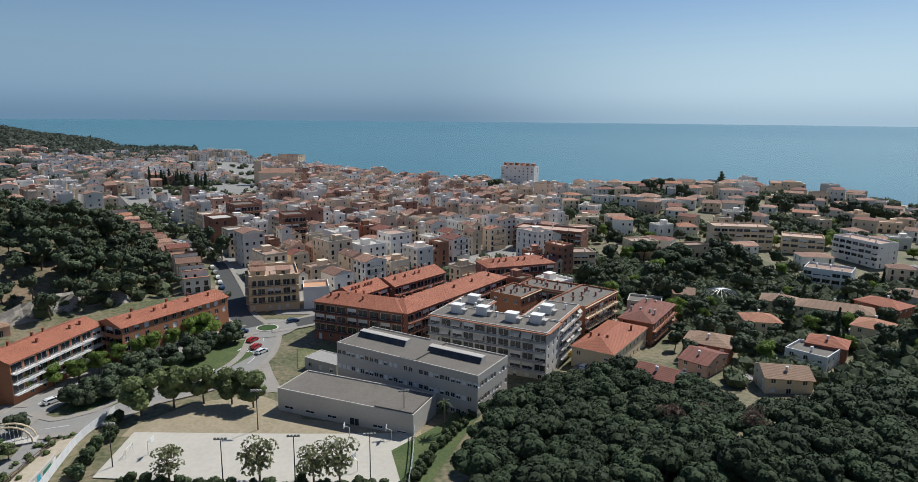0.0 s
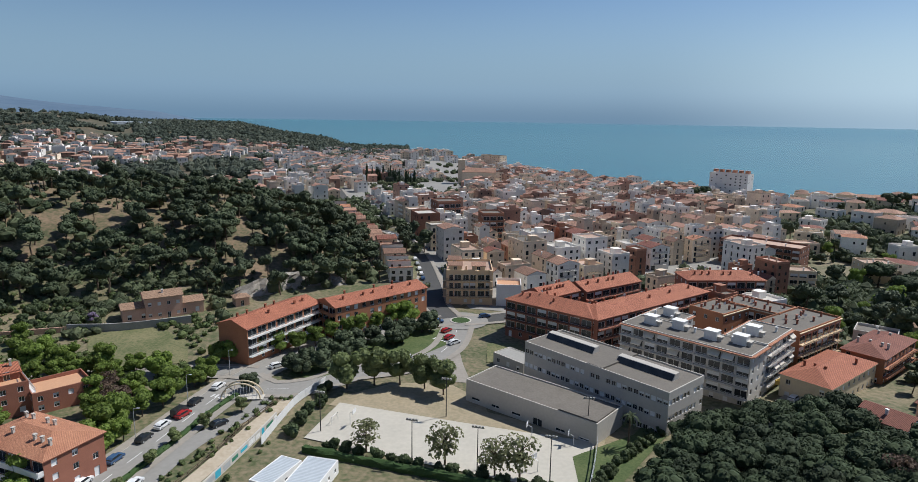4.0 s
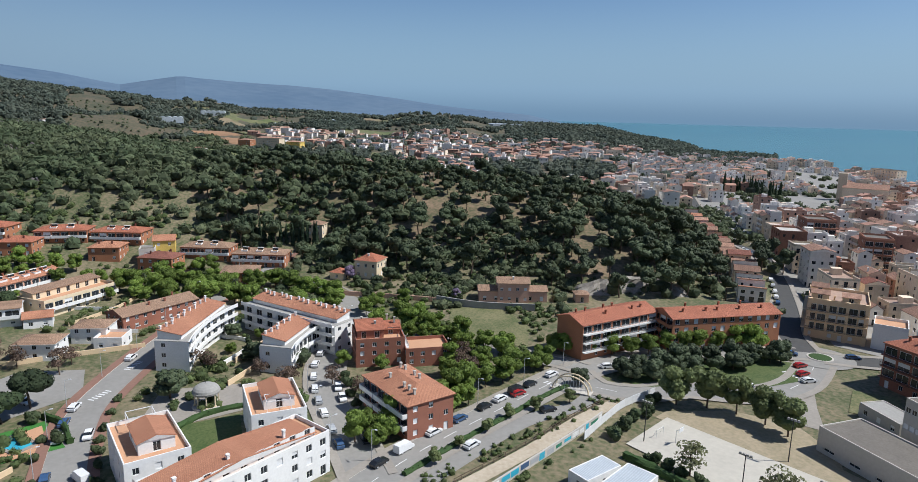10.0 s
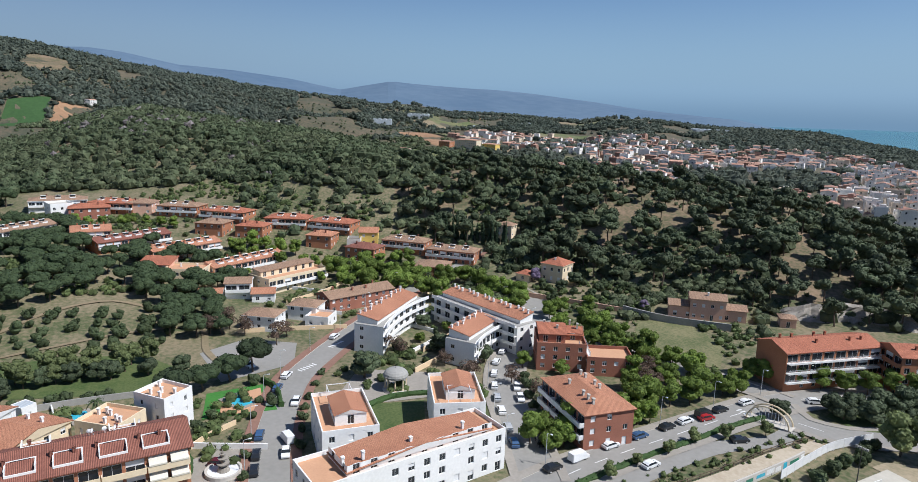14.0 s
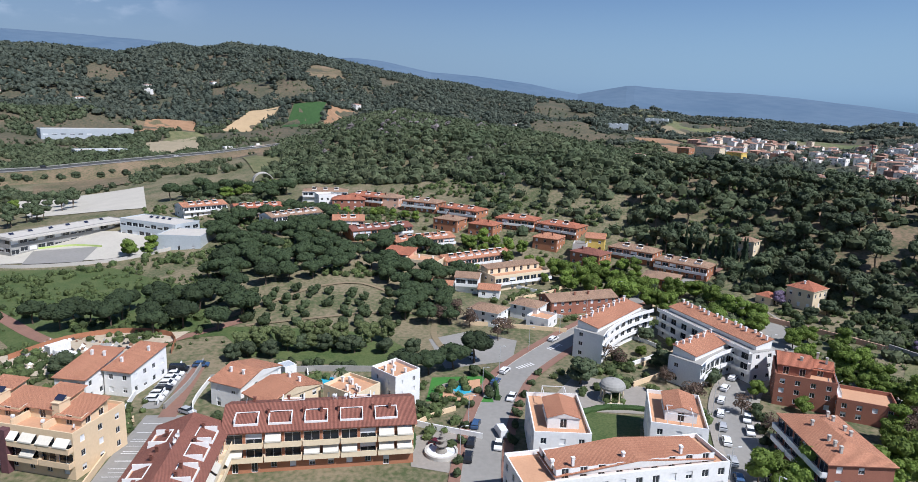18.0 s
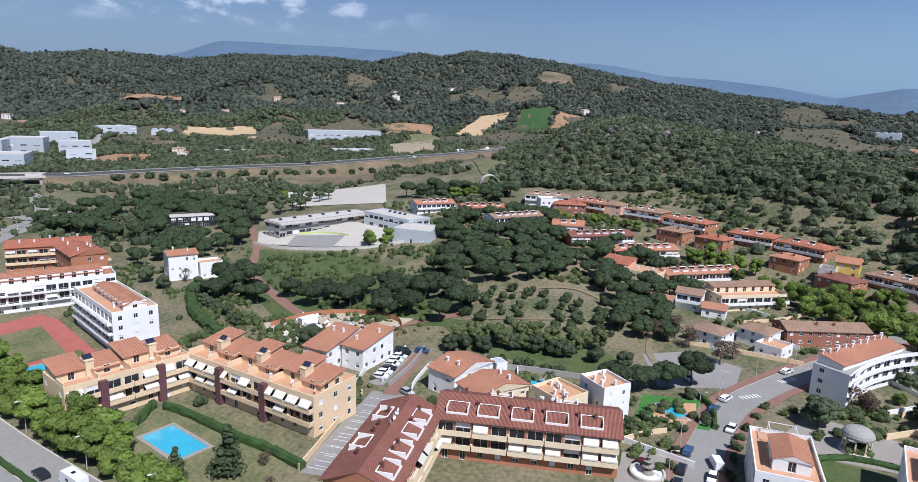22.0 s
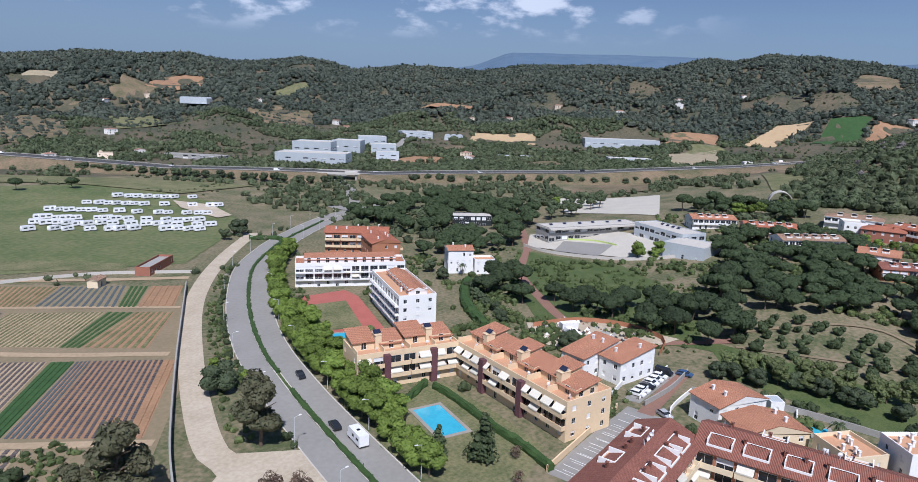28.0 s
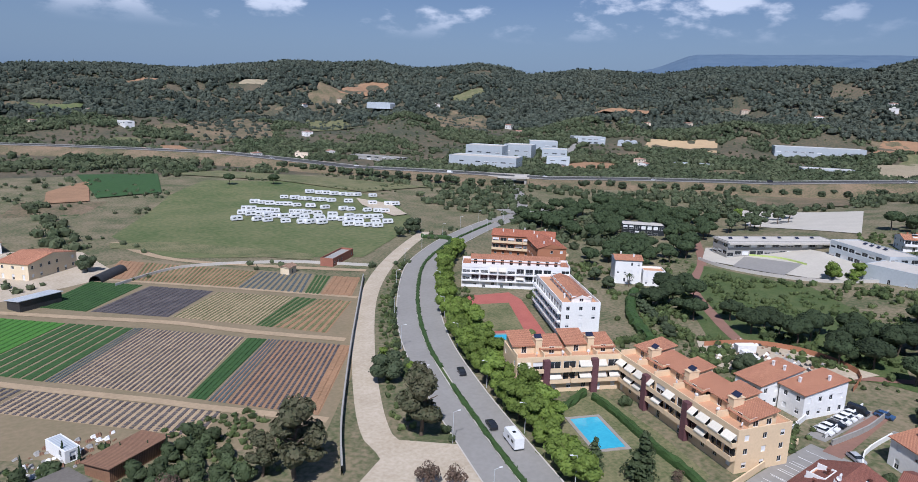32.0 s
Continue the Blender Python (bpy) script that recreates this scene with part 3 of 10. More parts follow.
# ---- roads and grounds ----
def road(name, pts, width, label, mat="asphalt", up=0.10, kerb=0.0, pave="paving", centre=False, height=None, edge=False):
    line = spline([Vector(p) for p in pts])
    b = Build()
    h = width / 2
    strip(b, line, h, -h, up, up, 0, height)
    ob = tagged(new(name, b.mesh(name, mat)), label, "road", "", "structure")
    if kerb:
        for side in (1, -1):
            k = Build()
            s0, s1 = (h + kerb, h) if side > 0 else (-h, -h - kerb)
            strip(k, line, s0, s1, up + 0.14, up + 0.14, 0, height)
            if side > 0:
                strip(k, line, h, h - 0.001, up + 0.14, up - 0.05, 1, height)
            else:
                strip(k, line, -h + 0.001, -h, up - 0.05, up + 0.14, 1, height)
            tagged(new("pavement", k.mesh("pavement", pave, "concrete_pale")), "paved footway with a stone kerb beside the road", "pavement", "", "structure")
    if centre or edge:
        k = Build()
        if centre:
            strip(k, line, 0.09, -0.09, up + 0.02, up + 0.02, 0, height, 2)
        if edge:
            for o in (h - 0.35, -h + 0.5):
                strip(k, line, o, o - 0.14, up + 0.02, up + 0.02, 0, height)
        part("road_marking", k.mesh("road_marking", "paint_white"), ob)
    return ob


AVENUE_EAST = [(-90, 40), (-98, 71), (-101, 88), (-103, 106), (-105, 125), (-106, 142), (-104, 156), (-97, 176), (-84, 196), (-70, 210)]
MEDIAN = [(-66, -40), (-77, -78), (-83.5, -99.9), (-91, -123.4), (-101.6, -151.5), (-113.9, -176.4), (-132, -206), (-153.5, -235.5), (-176, -257), (-202, -277), (-247, -304), (-289, -321)]


def beside(pts, off):
    line = [Vector(p) for p in pts]
    dirs = [(line[min(i + 1, len(line) - 1)] - line[max(i - 1, 0)]).normalized() for i in range(len(line))]
    return [(p.x - d.y * off, p.y + d.x * off) for p, d in zip(line, dirs)]


BOULEVARD_W, BOULEVARD_E = beside(MEDIAN, 4.1), beside(MEDIAN, -4.1)
CURVED_STREET = [(-90, 12), (-122, 17), (-136, 20), (-152, 25), (-166, 31), (-181, 42), (-196, 55), (-210, 68), (-230, 85), (-246, 108), (-262, 132)]
SIDE_STREET = [(-98, 66), (-112, 71), (-127, 76), (-140, 81), (-154, 89), (-165, 99), (-176, 116), (-205, 128), (-232, 128)]
TOWN_STREET = [(-70, 212), (-80, 226), (-91, 251), (-112, 290), (-140, 330), (-172, 372), (-215, 425), (-280, 520)]
road("road", AVENUE_EAST, 8.5, "grey asphalt avenue along the stream", kerb=2.2, centre=True)
road("road", [(-88, 60), (-92, 84), (-95, 108), (-92, 126), (-96, 138)], 5.0, "narrow service lane beside the stream", kerb=0.0, up=0.12)
road("road", [(-106, 142), (-96, 138), (-86, 144), (-80, 155), (-66, 167), (-61, 184), (-64, 205)], 7.5, "asphalt street round the small park", kerb=2.0, up=0.13, centre=True)
road("road", [(-106, 146), (-118, 143), (-135, 134), (-160, 122), (-176, 116)], 6.5, "shaded side street under green trees", kerb=1.8, up=0.14)
road("road", CURVED_STREET, 8.0, "curved residential street lined with parked cars", kerb=2.4, pave="paving_red", up=0.11)
road("road", SIDE_STREET, 8.0, "residential street with parked cars", kerb=2.0, up=0.12)
road("road", TOWN_STREET, 8.0, "long town street below the pine hill", mat="asphalt_dark", kerb=2.0, up=0.16)
road("road", BOULEVARD_W, 6.8, "curving boulevard carriageway", kerb=0.3, pave="concrete_pale")
road("road", BOULEVARD_E, 6.8, "curving boulevard carriageway", kerb=0.3, pave="concrete_pale")
road("road", [(-65, 211), (-50, 222), (-38, 240), (-20, 268), (5, 300)], 8.0, "town street from the roundabout", mat="asphalt_dark", kerb=2.0, up=0.15)
road("road", [(36, 168), (47, 186), (58, 205), (66, 230)], 8.0, "street with parked cars beside the apartment block", kerb=1.5, up=0.15)
road("road", [(78, 160), (92, 176), (98, 192), (118, 200), (150, 214)], 6.0, "lane between detached villas", kerb=1.2, up=0.2)
# dirt tracks and park paths
road("path", [(-50, -92), (-62, -103), (-63, -113), (-69, -129), (-84, -160), (-107, -201), (-130, -233), (-159, -265), (-196, -300)], 6.6, "pale dirt track beside the fields", mat="dirt_track", up=0.12)
road("path", [(-347, -232), (-276, -176), (-235, -153), (-206, -124), (-188, -101), (-183, -80), (-193, -66), (-206, -50)], 4.2, "reddish earth path through the park", mat="paving_red", up=0.14)
road("path", [(-206, -58), (-221, -44), (-233, -33), (-240, -16), (-226, 2), (-213, 10), (-193, 10), (-180, 14)], 2.0, "pale earth footpath over the knoll", mat="field_soil", up=0.25)
road("path", [(-200, -50), (-206, -30), (-212, -12), (-214, 4)], 1.6, "pale earth footpath across the slope", mat="field_soil", up=0.25)
road("path", [(-104, -52), (-120, -53), (-143, -53)], 12.0, "grey asphalt lane with parking bays between the blocks", mat="asphalt", up=0.09)
bays = Build()
for k in range(13):
    x = -106 - 2.9 * k
    bays.box(x, x + 0.12, -57.6, -53.2, 0.1, 0.13)
bays.box(-141, -106, -53.2, -53.08, 0.1, 0.13)
tagged(new("road_marking", bays.mesh("road_marking", "paint_white")), "white painted parking bays", "road marking", "", "structure")
drape("pavement", [(-146, -61.5), (-171, -63.5), (-172, -57), (-146.5, -57.5)], "asphalt", 0.12, "small asphalt car park between garden walls")
road("path", [(-142, -54), (-172, -56)], 4.0, "brick-paved lane between gardens", mat="paving_red", up=0.11)


def motorway_height(x, y):
    a = math.degrees(math.atan2(-x, y)) % 360
    return 72 - math.hypot(x, y) * math.tan(radians(float(np.interp(a, (95, 100, 106, 118, 136, 153, 164, 177, 185), (2.6, 3.35, 4.2, 5.4, 6.2, 5.8, 4.7, 4.1, 3.8)))))


MOTORWAY = [(60, -820), (-45, -800), (-190, -690), (-282, -560), (-340, -478), (-402, -420), (-480, -365), (-558, -296), (-622, -215), (-655, -150), (-668, -100)]
road("road", MOTORWAY, 22, "wide motorway on an embankment across the valley", mat="asphalt_dark", up=0.0, height=motorway_height, edge=True)
bank = Build()
mline = spline([Vector(p) for p in MOTORWAY], 8.0)
for side in (1, -1):
    rows = []
    for i, p in enumerate(mline):
        d = (mline[min(i + 1, len(mline) - 1)] - mline[max(i - 1, 0)]).normalized()
        n = Vector((-d.y, d.x)) * side
        z = motorway_height(p.x, p.y)
        q = p + n * 34
        rows.append(((p.x + n.x * 10.9, p.y + n.y * 10.9, z - 0.1), (p.x + n.x * 13, p.y + n.y * 13, z - 0.3), (q.x, q.y, min(ground(q.x, q.y) - 1.0, z - 2))))
    for i in range(len(rows) - 1):
        mid = (mline[i] - Vector((-377, -441))).length
        if mid < 15:
            continue
        for k in range(2):
            f = (rows[i][k], rows[i][k + 1], rows[i + 1][k + 1], rows[i + 1][k])
            bank.face(f if side < 0 else f[::-1])
tagged(new("embankment", bank.mesh("embankment", "hill_soil")), "dry grassy slopes of the motorway embankment", "slope", "", "structure")

# surfaces
drape("pavement", [(-74, 137), (-10, 136), (-10, 114), (-73, 118)], "court_concrete", 0.22, "pale concrete sports court")
drape("ground", [(-76, 140), (-66, 153), (-52, 158), (-40, 150), (-37, 144), (-8, 137.5), (-8, 134), (-76, 135)], "trodden", 0.12, "trodden yellow sand beside the court")
drape("pavement", [(-64, 200), (-58, 186), (-52, 172), (-46, 160), (-56, 158), (-68, 170), (-72, 200)], "paving", 0.09, "grey paved square near the roundabout")
drape("pavement", [(-118, 158), (-108, 168), (-92, 192), (-74, 216), (-68, 206), (-88, 182), (-104, 156)], "paving", 0.07, "paved forecourt before the brick apartments")
drape("ground", [(-96, 148), (-88, 148), (-80, 160), (-68, 170), (-62, 186), (-68, 200), (-76, 196), (-90, 176), (-99, 158)], "lawn", 0.15, "green lawn of the small park")
drape("ground", [(-46, 176), (-50, 192), (-40, 196), (-34, 180)], "lawn_dry", 0.15, "rough grass beside the school")
drape("ground", [(-14, 128), (-2, 142), (4, 160), (10, 156), (4, 140), (-6, 112), (-10, 112)], "lawn", 0.25, "strip of grass beside the court")
drape("ground", [(-150, 132), (-172, 152), (-160, 168), (-140, 160), (-128, 146)], "lawn_dry", 0.12, "grassy plot below the terracotta villa")
drape("ground", [(-144, 43), (-141, 58), (-128, 53), (-129, 41)], "lawn", 0.12, "small green lawn between white apartments")
drape("pavement", [(-166, 48), (-156, 68), (-142, 62), (-144, 44), (-154, 40)], "paving", 0.10, "paved circle round the gazebo")
drape("pavement", [(-132, 2), (-120, 2), (-116, 14), (-128, 16), (-136, 12)], "paving", 0.10, "paved square round the fountain")
drape("pavement", [(-170, 12), (-192, 8), (-200, 22), (-192, 36), (-176, 32)], "asphalt", 0.08, "grey asphalt parking area below the knoll")
drape("ground", [(-104, -104), (-122, -102), (-118, -82), (-112, -64), (-98, -60), (-86, -66), (-88, -90)], "lawn_dry", 0.12, "mown lawn round the swimming pool")
drape("ground", [(-132.6, -180.5), (-151.2, -173.4), (-136.5, -148.3), (-118.8, -156.4)], "lawn_dry", 0.24, "small lawn beside the white apartments")
drape("pavement", [(-128, -184), (-136, -190), (-160, -184), (-158, -174), (-138, -138), (-127, -138), (-113, -146.5), (-117, -158)], "terracotta_deck", 0.16, "red painted deck round the lawn and pool")
drape("ground", [(-46, -359), (-60, -300), (-100, -282), (-137, -262), (-180, -300), (-214, -345), (-235, -400), (-220, -470), (-193, -514), (-140, -540), (-100, -480), (-63, -396)], "meadow_grass", 0.15, "open green meadow", step=16)
drape("ground", [(-438, -255), (-468, -184), (-376, -147), (-378, -212)], "court_concrete", 0.3, "pale gravel pitch behind the modern school")
drape("pavement", [(-282, -128), (-276, -176), (-300, -190), (-330, -160), (-320, -110), (-295, -100)], "court_concrete", 0.35, "pale concrete schoolyard")
drape("pavement", [(-38, -280), (0, -262), (30, -250), (40, -320), (0, -345), (-30, -330)], "dirt_track", 0.1, "pale farmyard")
drape("pavement", [(-40, -92), (-66, -110), (-80, -98), (-72, -84), (-50, -80)], "dirt_track", 0.08, "bare pale dirt at the field gate")
drape("beach", [(318, 524), (333, 498), (352, 470), (378, 440), (425, 420), (440, 470), (400, 515), (345, 552)], "beach_sand", 0.7, "pale sandy beach")
town_floor = drape("pavement", [(-66, 226), (-90, 262), (-150, 350), (-225, 440), (-330, 620), (-420, 900), (-300, 1000), (-160, 900), (0, 780), (80, 700), (90, 560), (60, 420), (70, 300), (20, 236)], "asphalt", 0.12, "grey asphalt streets and yards of the old town", step=22)
drape("ground", [(-196, -66), (-170, -76), (-164, -100), (-178, -112), (-196, -92)], "dirt_track", 0.2, "builder's yard of trodden rubble", step=6)


drape("ground", [(-176, -104), (-200, -128), (-230, -156), (-268, -176), (-270, -120), (-240, -80), (-200, -60), (-178, -44), (-170, -10), (-178, 6), (-196, -8), (-192, -60)], "lawn", 0.1, "rough green grass of the park under the pines", step=7)
road("path", [(-84, 78), (-85, 100), (-87, 120), (-87, 134)], 3.6, "pale path along the stream bank", mat="dirt_track", up=0.1)
drape("ground", [(12, -252), (-10, -285), (-48, -305), (-118, -230), (-84, -160), (-52, -118), (-30, -126), (14, -150)], "field_soil", 0.05, "pale dry soil round the vegetable plots", step=20)


# ---- fields ----
def field(name, label, a, b, c, d, rows, bed, furrow, fill=0.55, up=0.1, height=0.16, broken=False):
    """A cropped plot with corners a b c d; the rows run from a-d to b-c, each a raised bed of its own shape."""
    a, b, c, d = (Vector(q) for q in (a, b, c, d))
    drape("ground", [tuple(q) for q in (a, b, c, d)], furrow, up, "tilled brown soil of a vegetable plot", step=20)
    m = Build()
    for i in range(rows):
        s0, s1 = (i + 0.5 - fill / 2) / rows, (i + 0.5 + fill / 2) / rows
        p0, p1, q0, q1 = a.lerp(d, s0), a.lerp(d, s1), b.lerp(c, s0), b.lerp(c, s1)
        n = max(2, int((q0 - p0).length / 0.95))
        for k in range(n):
            gap = 0.16 if broken else 0.0
            t0, t1 = (k + gap * random.random()) / n, (k + 1 - gap) / n
            ring = [p0.lerp(q0, t0), p0.lerp(q0, t1), p1.lerp(q1, t1), p1.lerp(q1, t0)]
            mid = sum(ring, Vector((0, 0))) / 4
            h = height * random.uniform(0.6, 1.3)
            m.solid([(q.x, q.y, up - 0.05) for q in ring], [(q.x + (mid.x - q.x) * 0.12, q.y + (mid.y - q.y) * 0.12, up + h) for q in ring])
    return tagged(new(name, m.mesh(name, bed)), label, "crop", "", "stuff")


field("crop_rows", "black plastic mulch rows with seedlings on brown soil", (-66.4, -179.4), (-40.4, -146.3), (-54, -131.8), (-80, -166.6), 13, "mulch_film", "tilled_soil", 0.5, broken=True)
field("crop_rows", "bare brown strip beside the wall", (-80, -166.6), (-54, -131.8), (-56.4, -129.4), (-82.4, -164.4), 2, "tilled_soil", "tilled_soil", 0.6)
field("crop_rows", "bright green strip of low crop", (-58.4, -186.3), (-33.3, -154.2), (-36.7, -150.7), (-63, -182.3), 4, "crop_green", "crop_green", 0.8)
field("crop_rows", "bluish cabbage rows", (-63.1, -181.8), (-36.9, -150.1), (-40.3, -146.5), (-66.2, -179.5), 4, "crop_blue", "tilled_soil", 0.6)
field("crop_rows", "long rows of grey mulch and seedlings", (-34.1, -210.3), (-8.4, -179.4), (-33.1, -154.6), (-57.9, -187.1), 24, "mulch_pale", "field_track", 0.52, broken=True)
field("crop_rows", "narrow bluish rows beside the green ones", (-31.6, -212.0), (-5.8, -181.8), (-8.4, -179.4), (-34.0, -210.3), 3, "crop_blue", "field_soil", 0.55)
field("crop_rows", "long green vegetable rows", (-15.1, -226.3), (10.5, -199.1), (-5.8, -181.8), (-31.6, -212), 7, "crop_green", "field_soil", 0.78)
field("crop_rows", "vivid green plot of young crop", (2, -242), (16, -224), (6, -204), (-14.6, -226.8), 9, "crop_bright", "crop_green", 0.85)
field("crop_rows", "rows of mulch on ochre soil near the hedge", (-2.1, -178.1), (6, -169.9), (-30.9, -133.5), (-38.2, -142.3), 27, "mulch_pale", "field_track", 0.5, broken=True)
field("crop_rows", "rows of mulch on ochre soil", (16, -195), (22, -186), (6.6, -170.5), (-1.5, -178.7), 12, "mulch_film", "field_soil", 0.5, broken=True)
field("crop_rows", "dark green leafy plot", (-27.1, -275), (-7.5, -250.1), (-21.3, -236.7), (-42.9, -260.6), 12, "crop_green", "crop_green", 0.75)
field("crop_rows", "purple-grey cabbage plot", (-44.8, -258.1), (-22.5, -236), (-42.6, -217.9), (-63.2, -240.2), 13, "mulch_pale", "mulch_film", 0.6, broken=True)
field("crop_rows", "pale straw-coloured stubble rows", (-64.3, -238.2), (-43.8, -217.2), (-63.8, -196.4), (-86.2, -219.1), 20, "lawn_dry", "field_track", 0.5, broken=True)
field("crop_rows", "green and ochre vegetable rows", (-86.6, -218.7), (-64.1, -196.2), (-68.1, -191.8), (-92.7, -212.4), 4, "crop_green", "lawn_dry", 0.5)
field("crop_rows", "brown rows with weeds", (-93, -212.3), (-68.4, -191.7), (-80.6, -178.2), (-102.2, -203.9), 7, "lawn_dry", "tilled_soil", 0.5, broken=True)
field("crop_rows", "bare brown rows by the seed tunnel", (-42, -305.6), (-31.6, -279.3), (-40.6, -270.5), (-50.3, -296.6), 6, "tilled_soil", "tilled_soil", 0.5)
field("crop_rows", "brown stubble rows with green", (-50.6, -296.4), (-40.9, -270.4), (-71.8, -240.9), (-87, -259.5), 26, "lawn_dry", "tilled_soil", 0.5, broken=True)
field("crop_rows", "grey leafy rows", (-87.3, -259.3), (-72.1, -240.7), (-91, -221.9), (-104.9, -244.8), 11, "crop_blue", "field_soil", 0.45, broken=True)
field("crop_rows", "green vegetable strip", (-105.4, -243.7), (-91.3, -221.8), (-95.4, -217.4), (-110.2, -238.6), 4, "crop_green", "lawn_dry", 0.6)
field("crop_rows", "bare ochre soil with faint rows", (-111, -238.2), (-95.7, -217.3), (-105.2, -209.9), (-119.8, -230.9), 5, "tilled_soil", "tilled_soil", 0.5)
field("crop_rows", "green plots beyond the meadow", (-60, -470), (-40, -430), (10, -440), (0, -490), 9, "crop_green", "hill_soil", 0.7)

for pts, wide in (([(12, -195), (-2, -180), (-25, -158), (-34, -148.5), (-57, -126)], 2.6), ([(4, -250), (-20, -230), (-42, -212), (-60, -192), (-83, -170)], 3.0), ([(-30, -277), (-43, -266), (-72, -239.5), (-106, -207)], 2.2), ([(-45, -345), (-60, -300), (-92, -268), (-127, -240)], 4.0)):
    road("path", pts, wide, "pale trodden track between the plots", mat="field_track", up=0.16)

drape("ground", [(-43, -344), (-69, -334), (-96, -305), (-120, -278), (-115, -268), (-42, -332)], "lawn_dry", 0.22, "dry trodden strip along the meadow's edge", step=16)
# clearings on the inland hills
CLEARED = []


def clearing(label, mat, *pts):
    CLEARED.append(pts)
    return drape("ground", pts, mat, 0.7, label, step=12 if max(abs(q[0]) + abs(q[1]) for q in pts) < 1250 else 24)


def inside(x, y, pts):
    odd, j = False, len(pts) - 1
    for i in range(len(pts)):
        (xi, yi), (xj, yj) = pts[i], pts[j]
        if (yi > y) != (yj > y) and x < (xj - xi) * (y - yi) / (yj - yi) + xi:
            odd = not odd
        j = i
    return odd


cleared = lambda x, y: any(inside(x, y, q) for q in CLEARED)
clearing("bare brown field on the hillside", "tilled_soil", (-913, -361), (-1000, -384), (-1062, -333), (-941, -290))
clearing("ochre field on the hillside", "sand", (-978, -288), (-1100, -257), (-1125, -209), (-1076, -218), (-965, -260))
clearing("dark green field on the hillside", "crop_green", (-1026, -192), (-1116, -188), (-1130, -136), (-1017, -138))
clearing("ochre field beside the green one", "tilled_soil", (-1005, -132), (-1119, -129), (-1120, -86), (-1027, -108))
plots = random.Random(77)
for k in range(30):
    r, a = plots.uniform(860, 1650), radians(plots.uniform(52, 70))
    c, turn = Vector((-math.sin(a) * r, math.cos(a) * r)), plots.uniform(0, 1.5)
    u, w = Vector((math.cos(turn), math.sin(turn))) * plots.uniform(24, 60), Vector((-math.sin(turn), math.cos(turn))) * plots.uniform(18, 44)
    clearing("small field of the far valley", plots.choice(("lawn_dry", "tilled_soil", "field_soil", "meadow_grass", "lawn_dry")), *[tuple(q) for q in (c - u - w, c + u - w * 0.8, c + u * 0.9 + w, c - u + w)])
clearing("pinkish quarry face", "trodden", (-424, -1350), (-440, -1358), (-486, -1354), (-479, -1331), (-431, -1283), (-420, -1314))
clearing("pinkish cleared slope round a farm", "tilled_soil", (-570, -1198), (-675, -1330), (-731, -1278), (-657, -1129), (-594, -1123))
clearing("brown slope dotted with bushes", "hill_soil", (-604, -930), (-716, -1006), (-700, -883), (-596, -749), (-559, -814))
clearing("dry orchard terraces below the hills", "hill_soil", (-250, -1044), (-311, -1078), (-360, -989), (-296, -810), (-236, -826), (-206, -892))
clearing("dry orchard terraces", "lawn_dry", (-440, -1062), (-527, -1101), (-452, -892), (-374, -868))
clearing("trodden earth yard beside the motorway", "trodden", (-829, -325), (-909, -285), (-803, -243), (-736, -277))
clearing("dry grassy bank below the motorway", "lawn_dry", (-575, -142), (-535, -75), (-475, -65), (-488, -112))
clearing("dry grassy bank above the school", "hill_soil", (-502, -277), (-594, -244), (-500, -205), (-455, -251))
ORCHARDS = CLEARED[-6:-3]
shapes = random.Random(91)
for k in range(26):
    r, a = shapes.uniform(660, 1560), radians(shapes.uniform(76, 178))
    c, size, turn = Vector((-math.sin(a) * r, math.cos(a) * r)), shapes.uniform(14, 34) * r / 900, shapes.uniform(0, 3)
    ring = []
    for i in range(9):
        q = 2 * math.pi * i / 9
        k2 = size * shapes.uniform(0.6, 1.15)
        ring.append((c.x + math.cos(q + turn) * k2 * 1.5, c.y + math.sin(q + turn) * k2))
    clearing("small clearing on the wooded slope", shapes.choice(("lawn_dry", "hill_soil", "meadow_grass", "tilled_soil", "hill_soil")), *ring)
clearing("brown terraces of a cleared hill", "tilled_soil", (-818, -840), (-957, -830), (-1033, -797), (-998, -755), (-847, -798))
clearing("orange earth bank behind the works", "sand", (-738, -581), (-783, -605), (-844, -535), (-787, -498))
clearing("pale road between the works", "asphalt", (-496, -528), (-557, -575), (-687, -653), (-736, -676), (-742, -664), (-693, -643), (-563, -566), (-502, -520))
clearing("dark green vegetable plots", "crop_green", (-56, -604), (-115, -593), (-97, -491), (-55, -482))
clearing("brown vegetable plots", "tilled_soil", (-29, -513), (-60, -560), (-50, -473), (-25, -472))
clearing("grassy slope below the motorway", "lawn_dry", (-168, -603), (-240, -520), (-290, -440), (-230, -440), (-190, -520), (-120, -590))
clearing("trodden pale ground round the caravans", "dirt_track", (-205, -350), (-216, -352), (-226, -392), (-214, -420), (-206, -395))
clearing("bare brown slope on the ridge", "hill_soil", (-375, 74), (-367, 92), (-349, 113), (-341, 119), (-345, 96))

# ---- buildings ----
WINDOWS = {}


